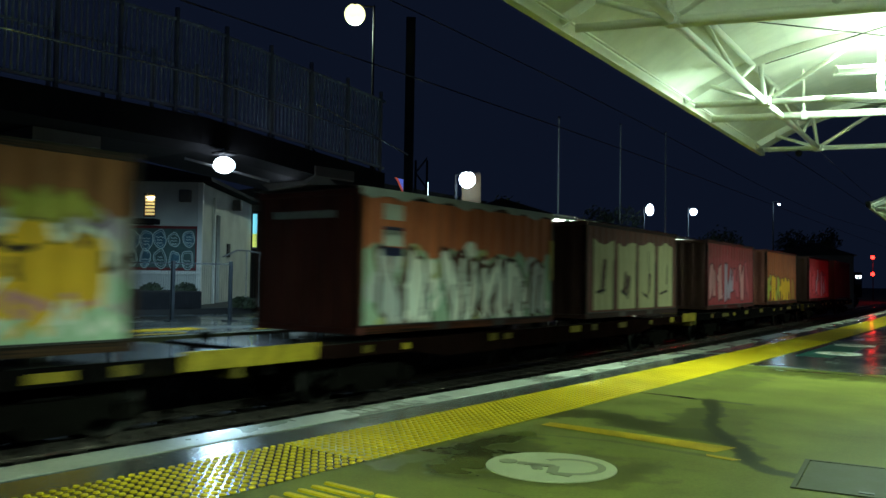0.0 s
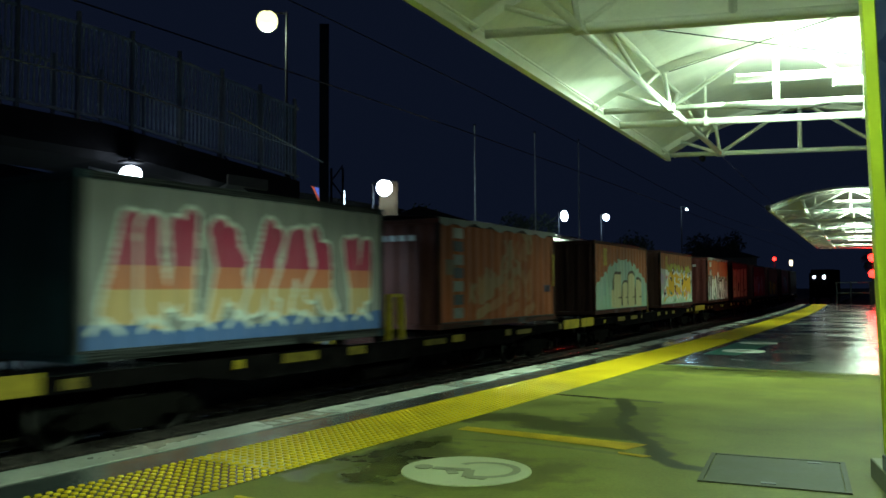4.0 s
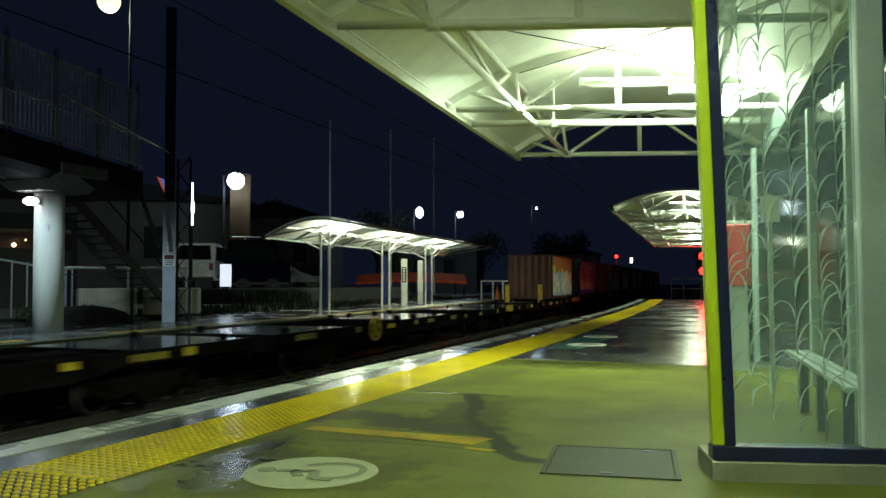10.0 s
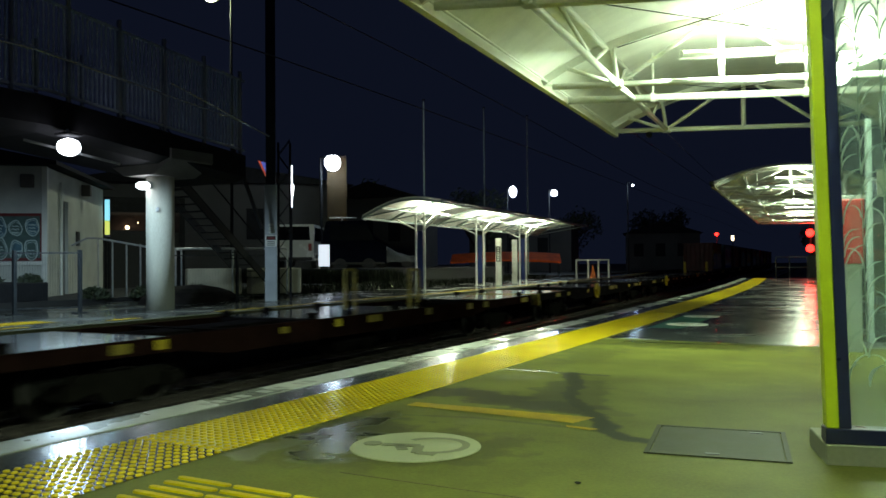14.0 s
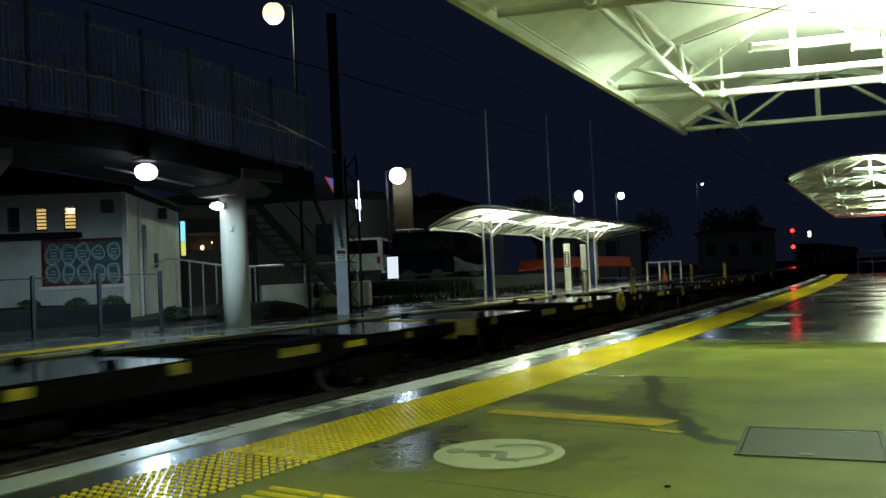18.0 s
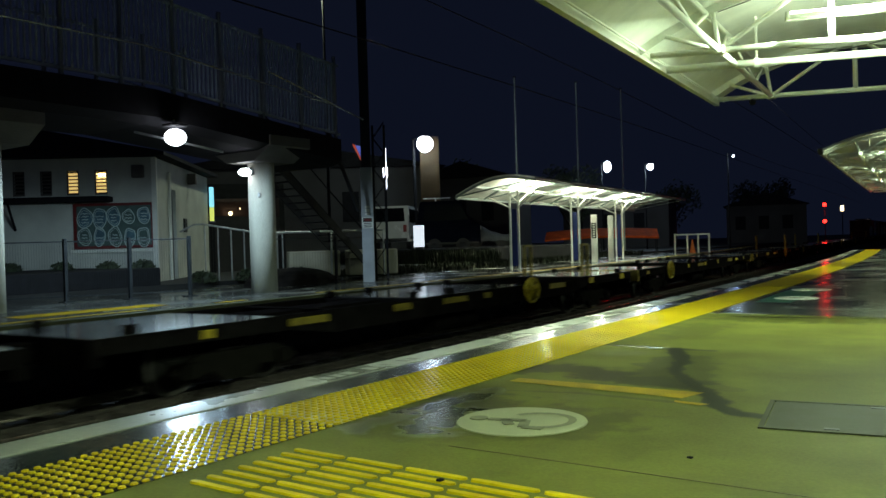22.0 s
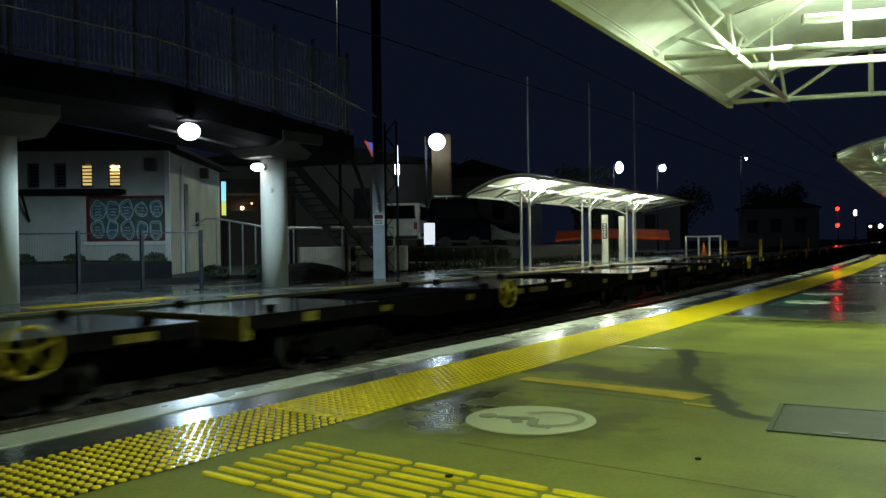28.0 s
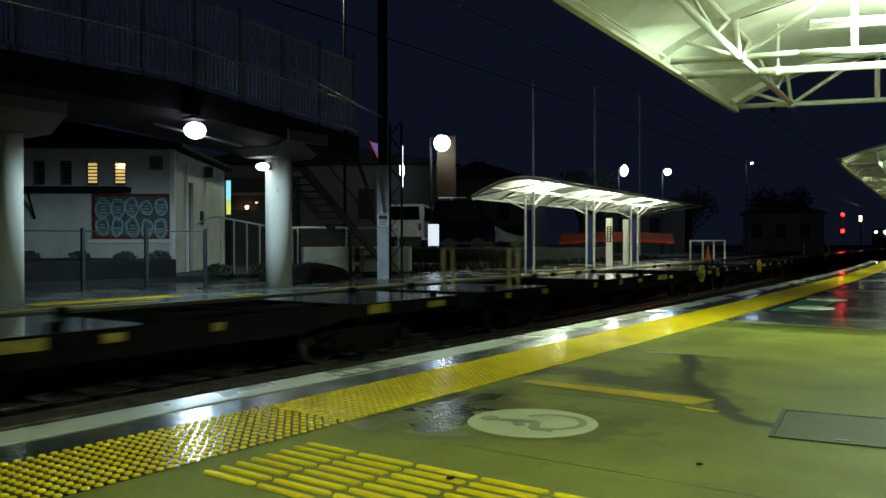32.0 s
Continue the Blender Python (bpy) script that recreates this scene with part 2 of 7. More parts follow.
M_concrete = wet("platform_concrete", (0.106, 0.107, 0.021), 0.6, 0.25, 0.55, 0.62, 0.80, vary=0.32, spec=0.06)
damp(M_concrete,
     [([(-2.58, 7.01), (-2.3, 6.45), (-2.14, 5.85), (-1.94, 5.5), (-1.68, 5.12), (-1.53, 4.79), (-1.37, 4.61), (-1.24, 4.59)], 0.085, 0.95),
      ([(-2.37, 6.43), (-2.3, 5.98), (-2.2, 5.55)], 0.22, 0.6), ([(-2.2, 6.5), (-1.95, 5.6)], 0.2, 0.45),
      ([(-2.75, 7.02), (-2.25, 7.03)], 0.06, 0.8),
      ([(-3.2, 5.5), (-3.03, 5.66), (-2.72, 5.6), (-2.29, 5.4), (-1.98, 5.4)], 0.26, 0.8),
      ([(-1.9, 5.35), (-1.55, 5.3)], 0.12, 0.3),
      ([(-3.0, 4.62), (-2.4, 4.78), (-1.6, 4.76)], 0.035, 0.4)],
     [(-2.86, 4.12, 0.42, 0.50, 5, 0.7), (-2.25, 3.95, 0.62, 0.50, 25, 0.5), (-2.6, 3.35, 0.4, 0.2, 0, 0.3), (-2.0, 9.95, 1.7, 0.5, 5, 0.6),
      (-2.9, 8.6, 0.35, 0.9, 0, 0.4), (-1.2, 3.0, 0.9, 0.35, 20, 0.2), (-0.7, 8.9, 0.9, 0.5, 10, 0.2), (-0.2, 2.3, 0.9, 0.5, 40, 0.2), (-0.95, 3.2, 0.40, 0.10, 5, 0.3), (-1.75, 3.55, 0.30, 0.5, -20, 0.16), (-1.0, 6.6, 0.8, 0.5, 30, 0.18), (-2.0, 8.1, 0.9, 0.3, 5, 0.2)], dark=0.15, rough=0.5)
damp(M_concrete, [([(-3.02, 3.3), (-2.95, 4.6)], 0.12, 0.55)], [(-2.72, 3.72, 0.24, 0.46, 14, 0.65), (-2.62, 3.40, 0.2, 0.12, 10, 0.5)], dark=0.55, rough=0.05)
M_asphalt = wet("wet_asphalt", (0.075, 0.078, 0.07), 0.36, 0.12, 0.8, 0.30, 0.60, fine=24.0, bump=0.22, wetdark=0.6)
M_strip = wet("wet_asphalt_strip", (0.06, 0.065, 0.06), 0.30, 0.10, 0.8, 0.30, 0.60, fine=28.0, bump=0.42, wetdark=0.6)
M_edge = wet("edge_paint", (0.34, 0.34, 0.29), 0.42, 0.14, 1.3, 0.46, 0.60, fine=26.0, bump=0.35, wetdark=0.72)
M_yellow = mat("tactile_yellow", (0.50, 0.355, 0.004), 0.5, vary=0.22, scale=2.0, fine=30, bump=0.05, island=0.12, spec=0.04)
M_farsign = mat("far_sign_white", (0.80, 0.80, 0.72), 0.35, vary=0.15, scale=5, bump=0.05)
M_yellow.node_tree.nodes["Principled BSDF"].inputs["Coat Weight"].default_value = 0.08
M_yellow.node_tree.nodes["Principled BSDF"].inputs["Coat Roughness"].default_value = 0.1
M_lineyellow = mat("line_yellow", (0.29, 0.19, 0.004), 0.5, spec=0.05, vary=0.35, scale=5, fine=60, bump=0.1)
M_circle = mat("floor_sign_white", (0.29, 0.29, 0.17), 0.5, spec=0.25, vary=0.12, scale=5, fine=90, bump=0.15)
M_steel = mat("galvanised_steel", (0.45, 0.46, 0.46), 0.4, 0.7, vary=0.2, scale=8, bump=0.05)
M_plate = mat("hatch_plate", (0.044, 0.045, 0.022), 0.6, 0.0, spec=0.1, vary=0.2, scale=6, bump=0.1)
M_white = mat("white_paint", (0.78, 0.78, 0.70), 0.4, vary=0.08, scale=3, bump=0.03)
M_roof = mat("roof_lining", (0.82, 0.82, 0.74), 0.5, vary=0.10, scale=1.5, fine=20, bump=0.05, streak=(0.3, 3, 3))
M_green = mat("lime_paint", (0.40, 0.48, 0.01), 0.4, vary=0.1, bump=0.03)
M_navy = mat("navy_paint", (0.012, 0.015, 0.05), 0.3, vary=0.2, bump=0.03)
M_blue = mat("blue_paint", (0.01, 0.025, 0.14), 0.35, vary=0.2, bump=0.03)
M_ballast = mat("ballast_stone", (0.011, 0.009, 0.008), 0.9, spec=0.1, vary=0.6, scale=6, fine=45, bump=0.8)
M_rail = mat("rail_steel", (0.32, 0.27, 0.24), 0.14, 0.9, vary=0.3, scale=4, bump=0.03)
M_sleeper = mat("sleeper_timber", (0.025, 0.02, 0.018), 0.85, spec=0.1, vary=0.4, scale=6, bump=0.4)
M_render = mat("painted_render", (0.55, 0.56, 0.50), 0.7, vary=0.15, scale=1.5, fine=30, bump=0.15)
M_colconc = mat("cast_concrete", (0.40, 0.395, 0.33), 0.75, vary=0.25, scale=1.2, fine=35, bump=0.25, streak=(2, 2, 0.4))
M_dark = mat("dark_steel", (0.012, 0.012, 0.014), 0.8, 0.0, spec=0.15, vary=0.4, scale=5, bump=0.1)
M_fence = mat("fence_steel", (0.02, 0.023, 0.026), 0.5, 0.0, spec=0.2, vary=0.25, scale=6, bump=0.05)
M_black = mat("black_paint", (0.012, 0.012, 0.012), 0.5, vary=0.4, bump=0.05)
M_ground = mat("dark_ground", (0.018, 0.018, 0.017), 0.85, vary=0.5, scale=0.6, fine=14, bump=0.4)
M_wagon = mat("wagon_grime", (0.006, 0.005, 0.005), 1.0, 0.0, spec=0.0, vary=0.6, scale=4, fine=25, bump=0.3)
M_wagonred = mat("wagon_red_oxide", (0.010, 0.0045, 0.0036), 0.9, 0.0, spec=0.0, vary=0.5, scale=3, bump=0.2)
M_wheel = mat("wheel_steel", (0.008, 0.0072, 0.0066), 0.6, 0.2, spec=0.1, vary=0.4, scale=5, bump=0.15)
M_brick = mat("pale_brick", (0.045, 0.029, 0.015), 0.9, spec=0.05, vary=0.3, scale=4, bump=0.3)
E_tube = glow("lamp_tube", (1.0, 1.0, 0.80), 15.0)
E_white = glow("lamp_white", (0.85, 0.92, 1.0), 12.0)
E_warm = glow("lamp_warm", (1.0, 0.95, 0.42), 1.7)
E_red = glow("signal_red", (1.0, 0.02, 0.012), 7.0)
E_window = glow("window_glow", (1.0, 0.72, 0.25), 0.6)


# ---- ground and tracks ----
EDGE, TRACK_NEAR, TRACK_FAR, FAR_EDGE = -4.36, -5.95, -9.85, -11.55
RAIL_Z = -0.95
YS = [-30 + 2 * i for i in range(60)] + [90 + 8 * i for i in range(20)]
bm = B()
box(bm, -400, 400, -300, 600, -1.5, -1.32)
solid("ground", bm, M_ground, "dark bare ground reaching away into the night", "ground", kind="structure")

bm = B()
profile = [(-4.9, -1.2), (-7.0, -1.15), (-7.9, -1.3), (-8.7, -1.15), (-11.0, -1.15), (-11.5, -1.25)]
for (xa, za), (xb, zb) in zip(profile, profile[1:]):
    strip(bm, [(xa - bend(y), y, za) for y in YS], [(xb - bend(y), y, zb) for y in YS])
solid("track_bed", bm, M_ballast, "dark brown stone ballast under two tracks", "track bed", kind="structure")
rng = random.Random(3)
bm = B()
for i in range(9000):
    y = -2 + 26 * rng.random() ** 1.3
    x = rng.choice((rng.uniform(-8.6, -4.75), rng.uniform(-8.6, -4.75), rng.uniform(-11.3, -8.6)))
    r = rng.uniform(0.02, 0.045)
    c = Vector((x - dev(y), y, -1.17 + rng.uniform(-0.02, 0.03)))
    vs = [bm.verts.new(c + Vector((rng.uniform(-r, r), rng.uniform(-r, r), rng.uniform(-r, r) * 0.8)) + o * r) for o in
          (Vector((1, 0, 0)), Vector((-0.5, 0.9, 0)), Vector((-0.5, -0.9, 0)), Vector((0, 0, 1)))]
    for a, b, c2 in ((0, 1, 3), (1, 2, 3), (2, 0, 3)):
        bm.faces.new((vs[a], vs[b], vs[c2]))
solid("ballast_stones", bm, M_ballast, "loose crushed ballast stones between the rails", "ballast", kind="stuff")


def rail_pair(centre, label):
    track = thing("railway_track", label, "railway track", group="tracks beside the platform", kind="structure")
    for side in (-0.5335, 0.5335):
        bm = B()
        for (x0, x1, z0, z1) in ((-0.035, 0.035, -0.05, 0.0), (-0.009, 0.009, -0.13, -0.05), (-0.065, 0.065, -0.145, -0.13)):
            for xa, xb, za, zb in ((x0, x1, z1, z1), (x1, x1, z1, z0), (x1, x0, z0, z0), (x0, x0, z0, z1)):
                strip(bm, [(centre + side + xa - bend(y), y, RAIL_Z + za) for y in YS], [(centre + side + xb - bend(y), y, RAIL_Z + zb) for y in YS])
        part("rail", bm, M_rail, track, "worn rail with a bright running top")
    bm = B()
    box(bm, -1.07, 1.07, -0.11, 0.11, -0.12, 0.0, 0.012)
    sleeper = data_of("sleeper", bm, M_sleeper)
    for i in range(90):
        y = -6 + 0.685 * i
        share("sleeper", sleeper, track, (centre - bend(y), y, RAIL_Z - 0.147), slope(y))
    return track


rail_pair(TRACK_NEAR, "narrow-gauge track with steel rails on timber sleepers")
rail_pair(TRACK_FAR, "narrow-gauge track that carries the freight train")

# ---- near platform ----
def deck(name, x0, x1, y0, y1, z0, z1, material, label, category, step=1.0):
    """A slab that follows the curve of the line."""
    bm = B()
    n = max(1, int((y1 - y0) / step))
    ys = [y0 + (y1 - y0) * i / n for i in range(n + 1)]
    for xa, za, xb, zb in ((x0, z1, x1, z1), (x1, z1, x1, z0), (x1, z0, x0, z0), (x0, z0, x0, z1)):
        strip(bm, [(xa - dev(y), y, za) for y in ys], [(xb - dev(y), y, zb) for y in ys])
    for y in (y0, y1):
        d = dev(y)
        bm.faces.new([bm.verts.new(p) for p in ((x0 - d, y, z0), (x1 - d, y, z0), (x1 - d, y, z1), (x0 - d, y, z1))])
    bmesh.ops.remove_doubles(bm, verts=bm.verts, dist=0.0005)
    return solid(name, bm, material, label, category, kind="structure")


END = 47.0
JOINT = 10.4
deck("platform", EDGE + 0.06, 9.0, -12, JOINT, -1.4, -0.004, M_concrete, "pale concrete station platform with damp stains", "platform")
deck("platform_far_part", EDGE + 0.06, 9.0, JOINT + 0.012, END, -1.4, -0.006, M_asphalt, "dark wet asphalt platform that mirrors the lights", "platform")
deck("platform_strip", EDGE + 0.28, EDGE + 1.30, -12, END, -0.05, -0.003, M_strip, "dark wet asphalt strip beside the white edge", "platform")
deck("platform_edge", EDGE, EDGE + 0.28, -12, END, -0.14, 0.004, M_edge, "worn white-painted platform edge, wet in patches", "platform edge")
deck("platform_wall", EDGE + 0.14, EDGE + 0.30, -12, END, -1.4, -0.15, M_colconc, "dark concrete wall under the platform edge", "wall")

# tactile strip: raised dots in square rows
tact = thing("tactile_paving", "yellow warning strip of raised round dots along the platform", "tactile paving", kind="structure")
TX0, TX1 = -3.77 + 0.03, -3.06
bm = B()
ys = [-4 + 0.6 * i for i in range(86)]
ys = [y for y in ys if y < END - 0.4]
far = [y for y in ys if y >= 15.8] + [END - 0.3]
strip(bm, [(TX1 + 0.02 - dev(y), y, 0.006) for y in far], [(TX0 - 0.02 - dev(y), y, 0.006) for y in far])
part("strip", bm, M_yellow, tact, "far stretch of the yellow strip")
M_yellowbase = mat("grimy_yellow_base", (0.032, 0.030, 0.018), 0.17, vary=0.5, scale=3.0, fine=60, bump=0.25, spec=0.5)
bm = B()
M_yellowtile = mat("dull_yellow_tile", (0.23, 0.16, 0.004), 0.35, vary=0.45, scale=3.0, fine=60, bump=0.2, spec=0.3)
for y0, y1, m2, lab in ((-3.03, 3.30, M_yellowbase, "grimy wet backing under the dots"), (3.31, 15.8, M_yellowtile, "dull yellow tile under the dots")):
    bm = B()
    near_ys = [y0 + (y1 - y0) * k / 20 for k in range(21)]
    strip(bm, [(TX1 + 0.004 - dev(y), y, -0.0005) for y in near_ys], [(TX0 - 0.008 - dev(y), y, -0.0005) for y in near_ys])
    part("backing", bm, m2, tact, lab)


def dot_mesh(r, h):
    bm = B()
    n = 8
    ring0 = [bm.verts.new((r * math.cos(2 * math.pi * i / n), r * math.sin(2 * math.pi * i / n), 0)) for i in range(n)]
    ring1 = [bm.verts.new((r * 0.73 * math.cos(2 * math.pi * i / n), r * 0.73 * math.sin(2 * math.pi * i / n), h)) for i in range(n)]
    for i in range(n):
        bm.faces.new((ring0[i], ring0[(i + 1) % n], ring1[(i + 1) % n], ring1[i]))
    bm.faces.new(ring1)
    return bm


DOT = data_of("dot", dot_mesh(0.0190, 0.008), M_yellow)
ROWS, PITCH = 12, 0.0583
near, rest = [], []
y = -3.0
while y < 15.8:
    for k in range(ROWS):
        x = TX0 + 0.02 + k * PITCH
        yy = y + (0.022 + 0.02 * k / ROWS if y < 3.30 else 0.0)
        (near if 2.05 < yy < 3.5 else rest).append((x, yy))
    y += PITCH
for x, yy in near[:300]:
    share("dot", DOT, tact, (x - dev(yy), yy, -0.001))
rest += near[300:]
verts, faces = [], []
n = 8
for x, yy in rest:
    b0 = len(verts)
    x -= dev(yy)
    wide = 0.0190 if yy < 3.35 else 0.0222
    for r, z in ((wide, -0.001), (wide * 0.74, 0.007)):
        for i in range(n):
            a = 2 * math.pi * i / n
            verts.append((x + r * math.cos(a), yy + r * math.sin(a), z))
    for i in range(n):
        faces.append((b0 + i, b0 + (i + 1) % n, b0 + n + (i + 1) % n, b0 + n + i))
    faces.append(tuple(b0 + n + i for i in range(n)))
me = bpy.data.meshes.new("dots")
me.from_pydata(verts, [], faces)
me.materials.append(M_yellow)
share("dots", me, tact)["kind"] = "stuff"


# directional bars
def bar_mesh(length, w, h):
    bm = B()
    n = 5
    out = []
    for s, c in ((1, length / 2 - w / 2), (-1, -length / 2 + w / 2)):
        for i in range(n):
            a = -math.pi / 2 + math.pi * i / (n - 1)
            out.append((c + s * w / 2 * math.cos(a), s * w / 2 * math.sin(a)))
    lo = [bm.verts.new((p[0], p[1], 0)) for p in out]
    hi = [bm.verts.new((p[0] * 0.985, p[1] * 0.7, h)) for p in out]
    bm.faces.new(hi)
    m = len(lo)
    for i in range(m):
        bm.faces.new((lo[i], lo[(i + 1) % m], hi[(i + 1) % m], hi[i]))
    return bm


guide = thing("guidance_paving", "yellow guiding bars laid across the platform concrete", "tactile paving", kind="structure")
BAR = data_of("bar", bar_mesh(0.325, 0.042, 0.008), M_yellow)
for r in range(8):
    for c in range(12):
        share("bar", BAR, guide, (-2.97 + 0.165 + 0.345 * c, 2.21 + 0.087 * r, -0.003))

# boarding sign on the floor
M_figure = mat("worn_grey_figure", (0.15, 0.15, 0.085), 0.55, vary=0.2, scale=6, fine=60, bump=0.1, spec=0.25)


def floor_sign(x, y, r, rz, detail):
    sign = thing("floor_sign", "round pale wheelchair sign laid in the platform floor" if detail else "round pale sign painted on the wet platform", "floor sign",
                 pose(x, y, -0.003, 0, 0, rz), group="round floor signs")
    bm = B()
    bmesh.ops.create_cone(bm, cap_ends=True, segments=48, radius1=r, radius2=r - 0.004, depth=0.008)
    part("disc", bm, M_circle if detail else M_farsign, sign)
    if not detail:
        part("mark", bar(B(), (-0.10, 0.0, 0.0055), (0.10, 0.0, 0.0055), 0.07, 0.003), M_figure, sign)
        return sign
    grey = M_figure
    bm = B()
    bmesh.ops.create_cone(bm, cap_ends=True, segments=16, radius1=0.052, radius2=0.052, depth=0.004, matrix=Matrix.Translation((-0.235, 0.075, 0.006)))
    part("head_mark", bm, grey, sign)
    bm = B()
    for a, b in (((-0.18, 0.045), (0.02, -0.01)), ((0.02, -0.01), (0.0, -0.17)), ((-0.09, 0.02), (-0.07, -0.10)), ((0.0, -0.17), (0.10, -0.215))):
        bar(bm, (a[0], a[1], 0.0062), (b[0], b[1], 0.0062), 0.058, 0.003)
    part("figure_mark", bm, grey, sign)
    bm = B()
    pa = [(0.10 + 0.20 * math.cos(a), -0.01 + 0.20 * math.sin(a), 0.0075) for a in [math.radians(v) for v in range(-110, 131, 12)]]
    pb = [(0.10 + 0.155 * math.cos(a), -0.01 + 0.155 * math.sin(a), 0.0075) for a in [math.radians(v) for v in range(-110, 131, 12)]]
    strip(bm, pa, pb)
    part("wheel_mark", bm, grey, sign)
    return sign


floor_sign(-2.31, 3.89, 0.36, 32, True)
floor_sign(-2.89, 13.16, 0.32, 25, False)
floor_sign(-3.07, 15.12, 0.32, 25, False)

M_greenfloor = mat("green_floor_paint", (0.02, 0.10, 0.065), 0.45, vary=0.35, scale=3, fine=40, bump=0.12)
bm = B()
strip(bm, [(-2.80, 12.3, -0.0045), (-2.82, 15.7, -0.0045)], [(-3.28, 12.3, -0.0045), (-3.46, 15.7, -0.0045)])
solid("green_floor_panel", bm, M_greenfloor, "dark green painted panel under the round floor signs", "floor marking", kind="structure")

# thin yellow line and floor hatch
bm = B()
strip(bm, [(-3.03, 5.10, 0.0), (-2.4, 5.11, 0.0), (-1.70, 5.11, 0.0)], [(-3.03, 4.96, 0.0), (-2.4, 4.93, 0.0), (-1.76, 4.88, 0.0)])
solid("floor_line", bm, M_lineyellow, "worn yellow painted line across the concrete", "floor marking", kind="structure")
bm = B()
strip(bm, [(-1.78, 4.80, 0.0), (-1.56, 4.78, 0.0)], [(-1.76, 4.75, 0.0), (-1.60, 4.72, 0.0)])
solid("floor_line", bm, M_lineyellow, "worn scrap of the yellow painted line", "floor marking", kind="structure")
hatch = thing("floor_hatch", "grey steel access hatch set flush in the platform concrete", "hatch", pose(-0.87, 4.73, 0, 0, 0, 9))
bm = B()
box(bm, -0.33, 0.33, -0.35, 0.35, -0.03, 0.002, 0.003)
part("plate", bm, M_plate, hatch)
bm = B()
for x0, x1, y0, y1 in ((-0.36, -0.335, -0.38, 0.38), (0.335, 0.36, -0.38, 0.38), (-0.335, 0.335, -0.38, -0.355), (-0.335, 0.335, 0.355, 0.38)):
    box(bm, x0, x1, y0, y1, -0.03, 0.004)
part("frame", bm, M_plate, hatch)
for x, y in ((-0.02, -0.31), (0.2, 0.30)):
    bm = B()
    box(bm, x - 0.035, x + 0.035, y - 0.018, y + 0.018, 0.002, 0.005)
    part("lifting_slot", bm, M_black, hatch)

# joints in the concrete
M_joint = mat("joint_filler", (0.06, 0.05, 0.02), 0.8, vary=0.3, bump=0.1)


for k, (x0, y0, x1, y1) in enumerate(((-2.35, 3.25, 2.0, 3.29), (-3.05, -1.5, 2.0, -1.5))):
    bm = B()
    bar(bm, (x0, y0, -0.004), (x1, y1, -0.0045), 0.006, 0.004)
    solid("floor_joint", bm, M_joint, "thin dark joint between concrete slabs", "joint", group="slab joints", kind="structure")

